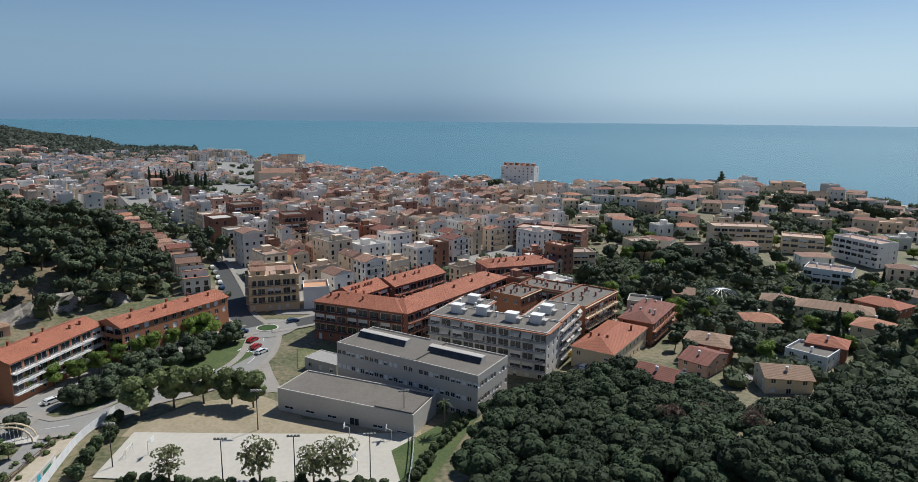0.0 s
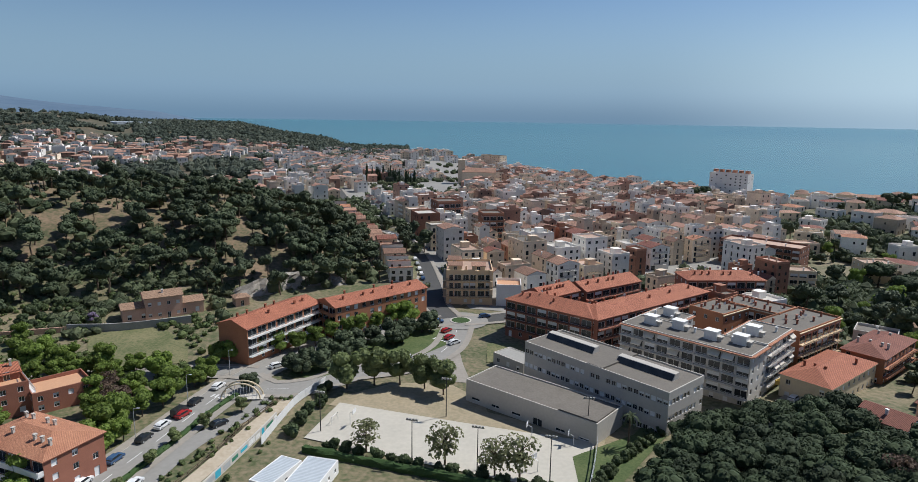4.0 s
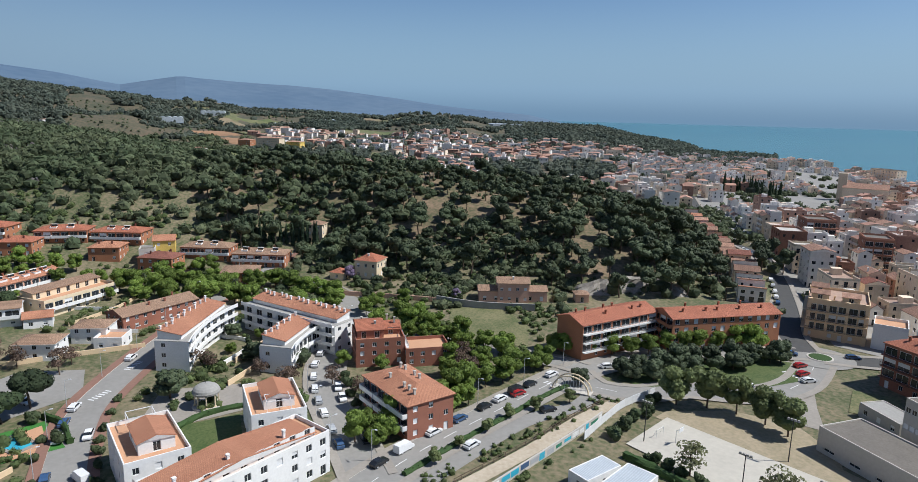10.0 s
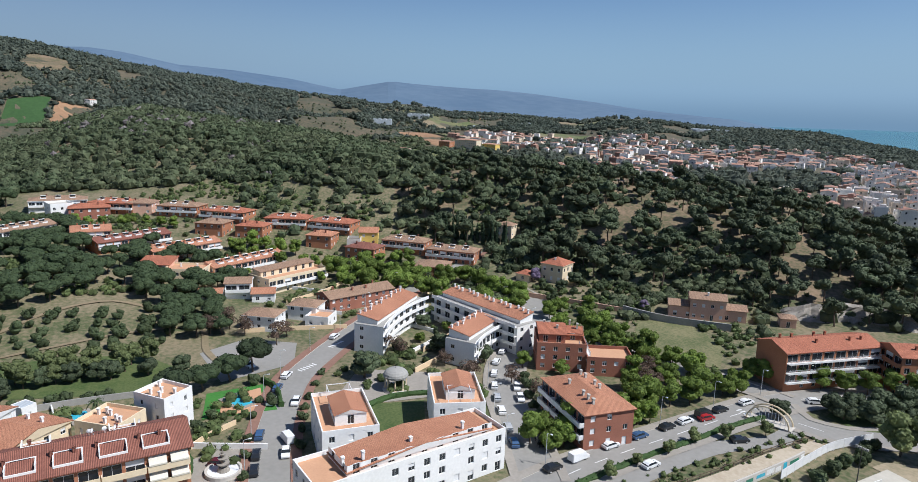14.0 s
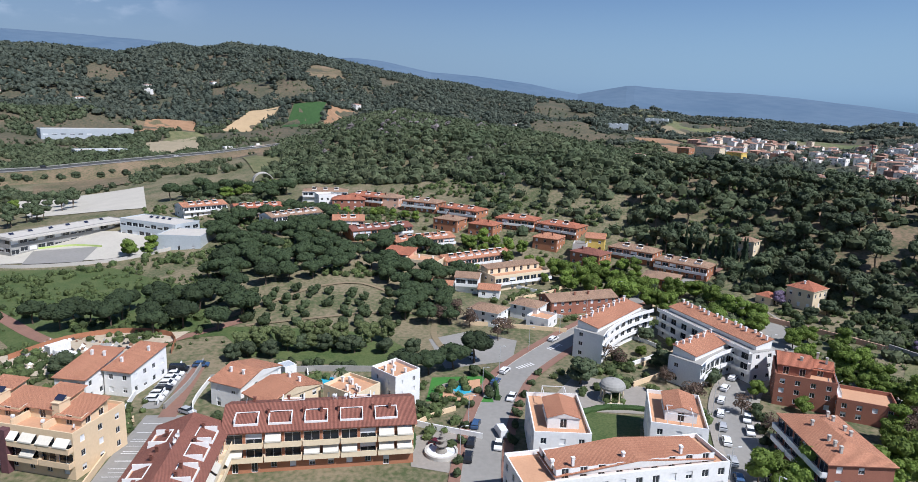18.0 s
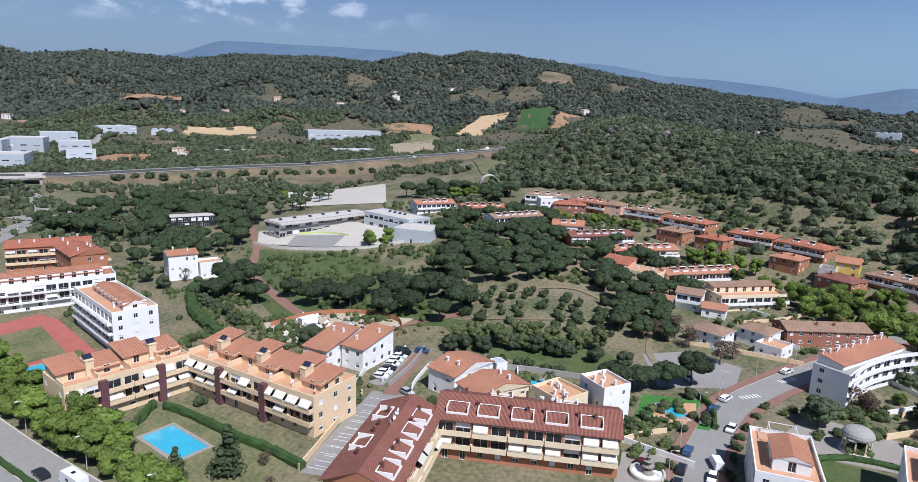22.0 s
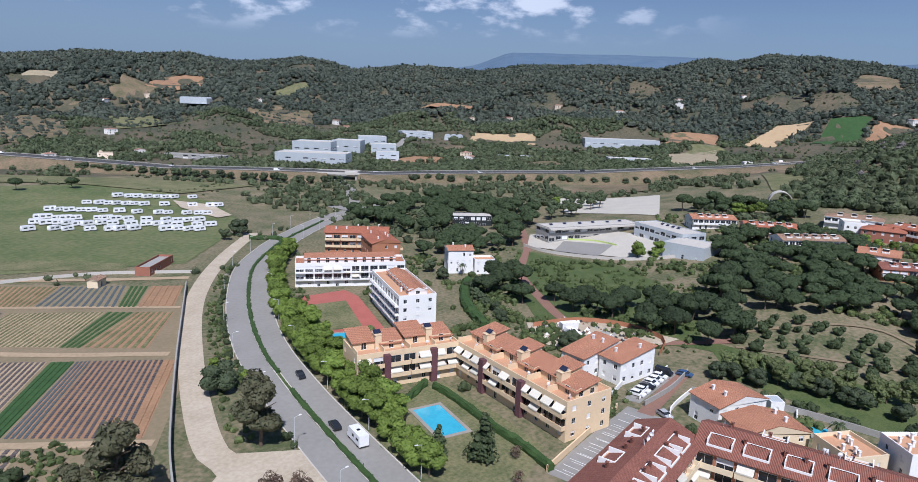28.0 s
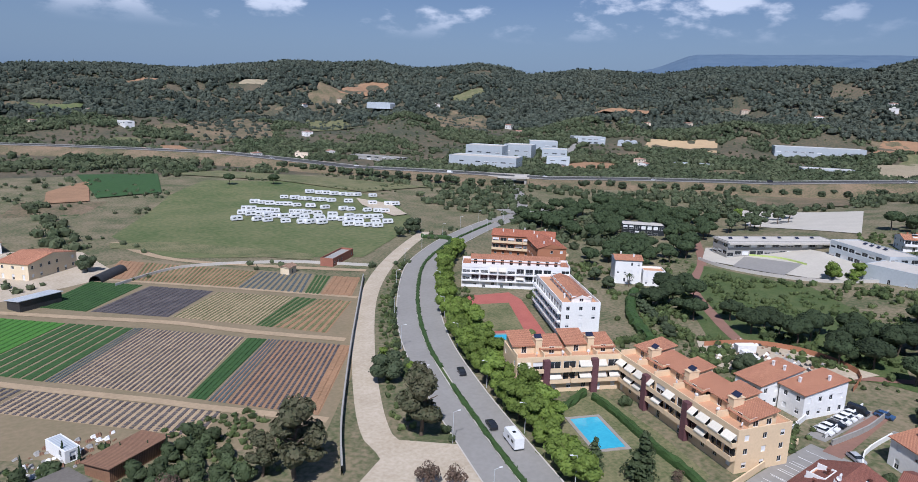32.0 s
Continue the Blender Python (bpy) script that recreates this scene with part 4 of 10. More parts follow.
def window_mesh(w, h, kind=0):
    """A window of four frame bars, a mullion and a pane, on the outer face; kind 1 has its roller blind half down, 2 fully."""
    key = (round(w, 1), round(h, 1), kind)
    if key not in WINDOWS:
        b = Build()
        f, x, z = 0.08, w / 2, h
        ring = lambda i, y: [(-x + i, y, i), (x - i, y, i), (x - i, y, z - i), (-x + i, y, z - i)]
        rings = [ring(-0.02, 0.16), ring(-0.02, 0.09), ring(f, 0.09), ring(f, 0.15)]
        for p, q in zip(rings, rings[1:]):
            for k in range(4):
                b.face((p[k], p[(k + 1) % 4], q[(k + 1) % 4], q[k]), 0)
        a, c, d, e = rings[-1]
        cut = f + (z - 2 * f) * (1.0, 0.5, 0.0)[kind]
        m0, m1 = (a[0], 0.15, cut), (c[0], 0.15, cut)
        if kind < 2:
            half = (a[0] + c[0]) / 2
            for s0, s1 in ((a[0], half - 0.03), (half + 0.03, c[0])):
                b.face(((s0, 0.15, f), (s1, 0.15, f), (s1, 0.15, cut), (s0, 0.15, cut)), 1)
            b.face(((half - 0.03, 0.15, f), (half + 0.03, 0.15, f), (half + 0.03, 0.15, cut), (half - 0.03, 0.15, cut)), 0)
        if kind:
            b.face((m0, m1, d, e), 0)
        WINDOWS[key] = b.mesh("window", "frame_white", "glass_dark")
    return WINDOWS[key]


def facade(b, o, u, length, z0, z1, holes, m=0, depth=0.18, back=None):
    """A wall face from o along u with holes (s0, s1, z0, z1) and their reveals; u turned right is outwards. back: material of panes set in."""
    n = Vector((u.y, -u.x, 0))
    ss = sorted({0.0, length, *[v for h in holes for v in h[:2]]})
    zs = sorted({z0, z1, *[v for h in holes for v in h[2:]]})
    at = lambda s, z, d=0.0: tuple(o + u * s - n * d + Vector((0, 0, z)))
    for i in range(len(ss) - 1):
        run = None
        for k in range(len(zs) - 1):
            sm, zm = (ss[i] + ss[i + 1]) / 2, (zs[k] + zs[k + 1]) / 2
            if any(h[0] < sm < h[1] and h[2] < zm < h[3] for h in holes):
                continue
            b.face((at(ss[i], zs[k]), at(ss[i + 1], zs[k]), at(ss[i + 1], zs[k + 1]), at(ss[i], zs[k + 1])), m)
    for s0, s1, a, c in holes:
        for p, q in (((s0, a), (s0, c)), ((s0, c), (s1, c)), ((s1, c), (s1, a)), ((s1, a), (s0, a))):
            b.face((at(*p), at(*q), at(*q, depth), at(*p, depth)), m)
        if back is not None:
            b.face((at(s0, a, depth), at(s1, a, depth), at(s1, c, depth), at(s0, c, depth)), back)


def sides(w, d):
    """The four wall faces of a plan w by d: start, direction, length."""
    x, y = w / 2, d / 2
    return {"S": (Vector((-x, -y, 0)), Vector((1, 0, 0)), w), "E": (Vector((x, -y, 0)), Vector((0, 1, 0)), d),
            "N": (Vector((x, y, 0)), Vector((-1, 0, 0)), w), "W": (Vector((-x, y, 0)), Vector((0, -1, 0)), d)}


def roof_mesh(kind, w, d, h, rise, over, mats, parapet=0.9, wall=0, th=0.18):
    """A roof for a body of w by d whose eaves are at h. gable: ridge along x; hip; shed (falls to -y); flat with a parapet."""
    b = Build()
    x, y = w / 2 + over, d / 2 + over
    e = h - rise * over / (d / 2 + 0.01) * 0.5
    if kind == "gable":
        for s in (1, -1):
            a = [(-x, s * y, e), (x, s * y, e), (x, 0, h + rise), (-x, 0, h + rise)]
            t = [(p[0], p[1], p[2] + th) for p in a]
            b.solid(a if s < 0 else a[::-1], t if s < 0 else t[::-1], 0)
        for s in (1, -1):
            g = [(s * x, -y, e), (s * w / 2, -d / 2, h), (s * w / 2, d / 2, h), (s * x, y, e), (s * x, 0, h + rise)]
            b.face(g if s > 0 else g[::-1], 1)
    elif kind == "hip":
        k = min(y, x) * 0.95 if x > y else 0
        r0, r1 = (-x + k, 0, h + rise), (x - k, 0, h + rise)
        if x <= y:
            r0, r1 = (0, -y + x * 0.95, h + rise), (0, y - x * 0.95, h + rise)
        c = [(-x, -y, e), (x, -y, e), (x, y, e), (-x, y, e)]
        if x > y:
            fs = [(c[0], c[1], r1, r0), (c[1], c[2], r1), (c[2], c[3], r0, r1), (c[3], c[0], r0)]
        else:
            fs = [(c[0], c[1], r0), (c[1], c[2], r1, r0), (c[2], c[3], r1), (c[3], c[0], r0, r1)]
        up = lambda p: (p[0], p[1], p[2] + th)
        for f in fs:
            b.face([up(p) for p in f], 0)
        for i in range(4):
            b.face((c[i], c[(i + 1) % 4], up(c[(i + 1) % 4]), up(c[i])), 1)
        b.face(c[::-1], 1)
    elif kind == "shed":
        a = [(-x, -y, h - 0.05), (x, -y, h - 0.05), (x, y, h + rise), (-x, y, h + rise)]
        b.solid(a, [(p[0], p[1], p[2] + th) for p in a], 0)
        for s in (1, -1):
            g = [(s * w / 2, -d / 2, h), (s * w / 2, d / 2, h), (s * w / 2, d / 2, h + rise)]
            b.face(g if s > 0 else g[::-1], 1)
        b.face([(w / 2, d / 2, h), (-w / 2, d / 2, h), (-w / 2, d / 2, h + rise), (w / 2, d / 2, h + rise)], 1)
    else:
        t = 0.25
        x, y = w / 2, d / 2
        b.box(-x + t, x - t, -y + t, y - t, h - 0.02, h + 0.05, 0)
        for q in ((-x, x, -y, -y + t), (-x, x, y - t, y), (-x, -x + t, -y + t, y - t), (x - t, x, -y + t, y - t)):
            b.box(*q, h - 0.02, h + parapet, 1)
    return b.mesh("roof", *mats)


CHIMNEY = Build()
CHIMNEY.box(-0.26, 0.26, -0.24, 0.24, -0.6, 0.75)
CHIMNEY.box(-0.34, 0.34, -0.32, 0.32, 0.75, 0.83)
CHIMNEY.box(-0.2, 0.2, -0.18, 0.18, 0.83, 1.02)
CHIMNEY.box(-0.36, 0.36, -0.34, 0.34, 1.02, 1.1)
CHIMNEYS = {m: CHIMNEY.mesh("chimney", m) for m in ("white_render", "concrete_pale", "tile_red", "tile_maroon", "beige_render", "brick_red", "tile_orange")}
DISH = Build()
DISH.tube((0, 0, 0), (0, 0, 0.8), 0.04, 0.04, 5)
for k in range(8):
    a0, a1 = math.pi * k / 4, math.pi * (k + 1) / 4
    DISH.solid([(0.05, 0, 0.9), (0.2, 0.45 * math.cos(a0), 0.9 + 0.45 * math.sin(a0)), (0.2, 0.45 * math.cos(a1), 0.9 + 0.45 * math.sin(a1))],
               [(0.02, 0, 0.9), (0.17, 0.45 * math.cos(a0), 0.9 + 0.45 * math.sin(a0)), (0.17, 0.45 * math.cos(a1), 0.9 + 0.45 * math.sin(a1))])
DISH_MESH = DISH.mesh("satellite_dish", "frame_white")
SOLAR = Build()
SOLAR.solid([(-1, -0.6, 0.15), (1, -0.6, 0.15), (1, 0.6, 0.85), (-1, 0.6, 0.85)], [(-1, -0.63, 0.2), (1, -0.63, 0.2), (1, 0.57, 0.9), (-1, 0.57, 0.9)], 0)
SOLAR.box(-0.95, -0.88, 0.45, 0.52, 0, 0.75, 1)
SOLAR.box(0.88, 0.95, 0.45, 0.52, 0, 0.75, 1)
SOLAR_MESH = SOLAR.mesh("solar_panel", "solar_panel", "pale_metal")
BALCONIES, AWNINGS = {}, {}


def balcony_mesh(w, out, mat, rail):
    key = (round(w, 1), out, mat, rail)
    if key not in BALCONIES:
        b = Build()
        b.box(-w / 2, w / 2, -out, 0.02, -0.22, 0.0, 0)
        if rail == "solid":
            b.box(-w / 2, w / 2, -out, -out + 0.15, 0.0, 0.95, 0)
            for s in (-1, 1):
                b.box(s * w / 2 - 0.075, s * w / 2 + 0.075, -out + 0.15, 0.02, 0.0, 0.95, 0)
        else:
            for z in (0.12, 0.95):
                b.box(-w / 2, w / 2, -out, -out + 0.05, z, z + 0.06, 1)
            k = max(2, int(w / 0.35))
            for i in range(k + 1):
                s = -w / 2 + 0.03 + (w - 0.06) * i / k
                b.box(s - 0.02, s + 0.02, -out, -out + 0.04, 0.0, 0.95, 1)
        BALCONIES[key] = b.mesh("balcony", mat, "dark_metal" if rail == "rail" else "pale_metal")
    return BALCONIES[key]


def awning_mesh(w, out, mat):
    key = (round(w, 1), out, mat)
    if key not in AWNINGS:
        b = Build()
        b.solid([(-w / 2, 0, 0), (w / 2, 0, 0), (w / 2, -out, -1.1), (-w / 2, -out, -1.1)][::-1], [(-w / 2, 0, 0.05), (w / 2, 0, 0.05), (w / 2, -out, -1.05), (-w / 2, -out, -1.05)][::-1])
        b.box(-w / 2, w / 2, -out - 0.02, -out + 0.02, -1.35, -1.05)
        AWNINGS[key] = b.mesh("awning", mat)
    return AWNINGS[key]


def building(name, label, category, cx, cy, w, d, rot, h, floors, wall, roof="gable", cover="tile_orange", rise=1.6, over=0.45, bay=3.2, balconies="", rail="solid", band=None, win=(1.2, 1.35),
             chimneys=0, chimney="white_render", awnings=0.0, parapet=0.9, z=None, plain="", group="", seed=0, base=None, loggia=2.2, dishes=0, awning="awning", skip=0.12):
    """A house or block: body with real openings, each window, balcony, awning, chimney and the roof as parts. balconies: the sides that carry them on every floor but the ground."""
    rnd = random.Random(seed + int(cx * 7 + cy * 13))
    if z is None:
        z = min(ground(cx + dx, cy + dy) for dx in (-w / 3, 0, w / 3) for dy in (-d / 3, 0, d / 3))
    ob = thing(name, label, category, pose(cx, cy, z, 0, 0, rot), group)
    fh = h / floors
    b, panes = Build(), Build()
    near = math.hypot(cx, cy) < 182
    for key, (o, u, length) in sides(w, d).items():
        out = Matrix.Rotation(radians(rot), 3, "Z") @ Vector((u.y, -u.x, 0))
        single = near and out.x * cx + out.y * cy < 0

        def glaze(ww, wh, kind, m):
            if single:
                part("window", window_mesh(ww, wh, kind), ob, at=m)
                return
            me = window_mesh(ww, wh, kind)
            for p in me.polygons:
                panes.face([tuple(m @ me.vertices[i].co) for i in p.vertices], p.material_index)

        holes, n = [], max(1, int(length / bay))
        step = length / n
        turn = math.degrees(math.atan2(u.y, u.x))
        for f in range(floors):
            z0 = f * fh
            if key in balconies and f:
                for i in range(n):
                    s = (i + 0.5) * step
                    holes.append((s - step * 0.42, s + step * 0.42, z0 + 0.1, z0 + loggia + 0.15))
                    c = o + u * s
                    m = pose(c.x, c.y, z0 + 0.1, 0, 0, turn)
                    glaze(step * 0.84, loggia, rnd.choice((0, 0, 0, 1)), m)
                    if rnd.random() < awnings:
                        part("awning", awning_mesh(step * 0.8, 1.3, awning), ob, at=pose(c.x + u.y * 0.05, c.y - u.x * 0.05, z0 + loggia + 0.2, 0, 0, turn))
                span = max(1, round(n / 2)) if n > 3 else 1
                for k in range(span):
                    s, bw = (k + 0.5) * length / span, length / span * 0.96
                    c = o + u * s
                    part("balcony", balcony_mesh(bw, 1.25, band or wall, rail), ob, at=pose(c.x, c.y, z0 + 0.05, 0, 0, turn))
            elif key not in plain:
                for i in range(n):
                    if rnd.random() < skip:
                        continue
                    s = (i + 0.5) * step
                    ww, wh = win
                    if f == 0 and rnd.random() < 0.3:
                        zz, wh = 0.05, 2.1
                    else:
                        zz = z0 + 0.95
                    if ww > step * 0.85:
                        ww = step * 0.7
                    holes.append((s - ww / 2, s + ww / 2, zz, zz + wh))
                    c = o + u * s
                    glaze(ww, wh, rnd.choice((0, 0, 1, 2)), pose(c.x, c.y, zz, 0, 0, turn))
        facade(b, o, u, length, -1.5, h, holes)
    part("wall", b.mesh("wall", wall), ob)
    if panes.f:
        tagged(part("glazing", panes.mesh("glazing", "frame_white", "glass_dark"), ob), kind="stuff")
    part("roof", roof_mesh(roof, w, d, h, rise, over, (cover, wall), parapet), ob)
    for i in range(chimneys):
        fx, fy = -0.42 + 0.84 * (i + 0.5) / chimneys, rnd.choice((-0.22, 0.22)) if roof != "flat" else rnd.uniform(-0.3, 0.3)
        top = h + (rise * (1 - abs(fy) * 2) if roof in ("gable", "hip") else rise * (0.5 + fy) if roof == "shed" else 0.1)
        part("chimney", CHIMNEYS[chimney], ob, at=pose(fx * w, fy * d, top + 0.3, 0, 0, 0))
    for i in range(dishes):
        part("satellite_dish", DISH_MESH, ob, at=pose(rnd.uniform(-0.42, 0.42) * w, 0, h + (rise if roof != "flat" else 0.1) + 0.1, 0, 0, rnd.uniform(0, 360)))
    return ob


def attic(ob, x, y, w, d, z, h, wall, cover, kind="gable", rise=1.0, turn=0, over=0.3):
    """A set-back top storey with its own roof on a flat block."""
    b = Build()
    for key, (o, u, length) in sides(w, d).items():
        n = max(1, int(length / 3.4))
        holes = [((i + 0.5) * length / n - 0.7, (i + 0.5) * length / n + 0.7, 0.1, 2.1) for i in range(n)] if key in "SE" else []
        for s0, s1, a, c in holes:
            q = o + u * ((s0 + s1) / 2)
            part("window", window_mesh(1.4, 2.0, 0), ob, at=pose(x, y, z, 0, 0, turn) @ pose(q.x, q.y, a, 0, 0, math.degrees(math.atan2(u.y, u.x))))
        facade(b, o, u, length, 0, h, holes)
    part("attic_wall", b.mesh("attic_wall", wall), ob, at=pose(x, y, z, 0, 0, turn))
    part("attic_roof", roof_mesh(kind, w, d, h, rise, over, (cover, wall)), ob, at=pose(x, y, z, 0, 0, turn))


def roof_box(ob, x, y, w, d, z, h, mat="white_render", name="stair_tower", cap=True, turn=0):
    b = Build()
    b.box(-w / 2, w / 2, -d / 2, d / 2, 0, h)
    if cap:
        b.box(-w / 2 - 0.15, w / 2 + 0.15, -d / 2 - 0.15, d / 2 + 0.15, h, h + 0.15)
    return part(name, b.mesh(name, mat), ob, at=pose(x, y, z, 0, 0, turn))

# ---- the school, the courts and the town edge ----
school = building("school_building", "long pale concrete school with ribbon windows and roof lights", "school", -9.7, 160.8, 43.6, 15.6, -30.9, 11.5, 3, "concrete_pale", "flat", "roof_felt", bay=1.55, win=(1.3, 1.25), parapet=0.4, skip=0.03)
for x in (-12.5, 10.5):
    light = Build()
    light.solid([(x - 8, -0.8, 11.5), (x + 8, -0.8, 11.5), (x + 8, 2.0, 11.5), (x - 8, 2.0, 11.5)], [(x - 8, 0.4, 13.0), (x + 8, 0.4, 13.0), (x + 8, 2.0, 13.2), (x - 8, 2.0, 13.2)], 0)
    part("roof_light", light.mesh("roof_light", "concrete_pale"), school)
    glaze = Build()
    glaze.solid([(x - 7.8, -0.9, 11.65), (x + 7.8, -0.9, 11.65), (x + 7.8, -0.75, 11.6), (x - 7.8, -0.75, 11.6)], [(x - 7.8, 0.3, 12.9), (x + 7.8, 0.3, 12.9), (x + 7.8, 0.42, 12.85), (x - 7.8, 0.42, 12.85)])
    part("roof_light_glass", glaze.mesh("roof_light_glass", "glass_dark"), school)
step_box = Build()
step_box.box(-1.2, 3.5, -7.6, 7.6, 11.55, 12.0)
part("roof_step", step_box.mesh("roof_step", "roof_felt"), school)
gym = building("gymnasium", "low windowless concrete gymnasium with a flat grey roof", "sports hall", -24.5, 147.5, 37.2, 12.5, -22.4, 5.6, 1, "concrete_pale", "flat", "roof_felt", bay=6, win=(2.6, 0.7), parapet=0.35, plain="EWN")
high = Build()
high.box(8.5, 18.3, -6.0, 3.0, 5.6, 6.3)
part("raised_roof", high.mesh("raised_roof", "roof_felt"), gym)
building("annex", "small flat-roofed concrete annex beside the school", "annex", -37, 176, 12, 7, -31, 3.4, 1, "concrete_pale", "flat", "concrete", parapet=0.2)
# red-roofed housing round a yard
for cx, cy, w, d, rot, roof in ((-29.3, 202.1, 32, 13, -22.2, "hip"), (-3.4, 216.6, 58, 12.5, 54.2, "hip"), (-34, 217.5, 17, 11, 56, "gable"), (-18, 235.5, 28, 11, 52, "gable"), (24, 262.5, 30, 13, 20, "hip")):
    building("apartment_block", "dark brick apartment wing under an orange-red tiled roof", "apartment block", cx, cy, w, d, rot, 12.6, 4, "brick_red", roof, "tile_red", rise=2.4, bay=3.6, balconies="SN", rail="rail", band="brick_red", chimneys=9, chimney="tile_red", group="red-roofed apartment wings", dishes=2)
# white-grey wings and brown brick wings round a second yard
GREY = "flat-roofed wings round the yard"
for cx, cy, w, d, rot, sides_of, boxes in ((10.6, 179.3, 36.5, 11.2, -27.3, "S", ((-12, 0.5), (-4.5, 2.2), (5.5, 0.5), (12.5, 2.4))), (4.4, 195.2, 11, 11.4, -27.3, "W", ((0.5, 1.0),)), (28.6, 186.8, 11, 18.5, -27.3, "E", ((-0.5, -3.0),))):
    grey = building("apartment_block", "white-grey flat-roofed apartment wing with roof stair towers", "apartment block", cx, cy, w, d, rot, 14.2, 5, "grey_render", "flat", "roof_felt", bay=3.4, balconies=sides_of, rail="pale", band="grey_render", parapet=0.35, group=GREY, chimneys=3, awnings=0.1)
    for x, y in boxes:
        roof_box(grey, x, y, 3.4, 2.6, 14.2, 2.5)
        roof_box(grey, x + 2.3, y, 1.0, 1.6, 14.2, 1.2, "concrete_pale", "roof_vent")
    eave = Build()
    if w > 30:
        eave.box(-w / 2 - 0.3, w / 2 + 0.3, -d / 2 - 0.75, -d / 2, 14.05, 14.3)
        eave.box(w / 2, w / 2 + 0.75, -d / 2, d / 2, 14.05, 14.3)
    else:
        eave.box(w / 2, w / 2 + 0.75, -d / 2, d / 2, 14.05, 14.3)
        eave.box(-w / 2 - 0.75, -w / 2, -d / 2, d / 2, 14.05, 14.3)
    part("eave", eave.mesh("eave", "tile_orange"), grey, "orange tiled eave band")
for cx, cy, w, d, rot, sides_of in ((42.2, 207.6, 25, 13, 53.8, "S"), (32.5, 221.5, 19, 12, -31, "S"), (20.5, 214.5, 15, 12, 53.8, "N")):
    brown = building("apartment_block", "brown brick apartment wing with a flat grey-brown roof", "apartment block", cx, cy, w, d, rot, 13.2, 4, "brick_orange", "flat", "roof_felt", bay=3.2, balconies=sides_of, rail="rail", chimneys=9, chimney="brick_red", parapet=0.6, group=GREY, band="beige_render", dishes=2)
    rim = Build()
    for q in ((-w / 2 - 0.35, w / 2 + 0.35, -d / 2 - 0.35, -d / 2), (-w / 2 - 0.35, w / 2 + 0.35, d / 2, d / 2 + 0.35)):
        rim.box(*q, 13.1, 13.35)
    part("cornice", rim.mesh("cornice", "cream_render"), brown, "pale cornice")
building("house", "two-storey house with a broad orange-brown hipped roof", "house", 46.4, 185.4, 12.4, 29, -34, 6.4, 2, "cream_render", "hip", "tile_red", rise=2.2, balconies="W", band="yellow_render", chimneys=4, chimney="tile_red")
building("house", "long brick house with a reddish tiled roof", "house", 64, 208, 11, 26, -33, 8, 3, "brick_orange", "hip", "tile_maroon", rise=2, balconies="E", rail="rail", chimneys=6, chimney="concrete_pale")
# the two long brick blocks under the hill
building("apartment_block", "long brick apartment block with white balconies and a red roof", "apartment block", -113, 166.5, 31.4, 11.6, 79.3, 11, 4, "brick_orange", "gable", "tile_red", rise=1.9, bay=3.9, balconies="S", rail="pale", band="white_render", chimneys=7, chimney="tile_red", plain="W")
building("apartment_block", "long brick apartment block with a terraced red roof", "apartment block", -92.5, 197, 38.5, 11.8, 61, 11, 4, "brick_orange", "gable", "tile_red", rise=1.9, bay=3.2, balconies="W", chimneys=8, chimney="tile_red", win=(1.5, 1.7))
ochre = building("apartment_block", "ochre corner apartment building with balconies at the roundabout", "apartment block", -71, 240.5, 18, 20, 18, 12.8, 4, "beige_render", "flat", "town_terrace", bay=3.0, balconies="SW", rail="rail", band="beige_render", chimneys=6, chimney="beige_render", parapet=1.0)
for x, y, w, d in ((-5.5, -6.2, 5.2, 5.0), (3.5, -6.8, 5.0, 4.4), (-5.8, 4.5, 5.0, 6.0)):
    attic(ochre, x, y, w, d, 12.85, 2.3, "beige_render", "town_tile", "gable", 1.0)
for x in (-8.2, -2.8, 2.8, 8.2):
    roof_box(ochre, x, -10.25, 0.9, 0.9, -0.5, 14.2, "beige_render", "corner_pier")
building("town_house", "white town house with an orange terrace beside the corner building", "house", -54.5, 240, 9.5, 11, 14, 7.6, 2, "white_render", "flat", "terrace_tile", parapet=1.0, plain="S")
# villas under the pine hill
villa = building("villa", "cream villa with a red pyramid roof", "villa", -221, 150, 10, 10, 30, 7.5, 2, "cream_render", "hip", "tile_red", rise=2.4, balconies="", chimneys=1, win=(1.1, 1.6))
building("villa", "small garden house with a red roof", "villa", -226, 138, 6, 6, 30, 3, 1, "cream_render", "hip", "tile_red", rise=1.5)
building("manor_house", "low wing of a terracotta manor house with arched doors", "villa", -164.5, 177, 26, 8, 49.8, 4.6, 1, "pink_render", "gable", "tile_brown", rise=1.3, bay=4.2, win=(1.3, 1.7))
building("manor_house", "two-storey middle of a terracotta manor house", "villa", -164.5, 177, 12, 9.2, 50, 7.6, 2, "pink_render", "gable", "tile_brown", rise=1.4, bay=2.6, win=(1.1, 1.2), chimneys=1)
building("summer_house", "small terracotta summer house", "villa", -146, 196, 5, 5, 50, 3.2, 1, "pink_render", "hip", "tile_brown", rise=1.0)
building("tower_house", "cream tower house among cypresses", "villa", -266, 150, 8, 7, 40, 8.5, 3, "cream_render", "hip", "tile_brown", rise=1.4)
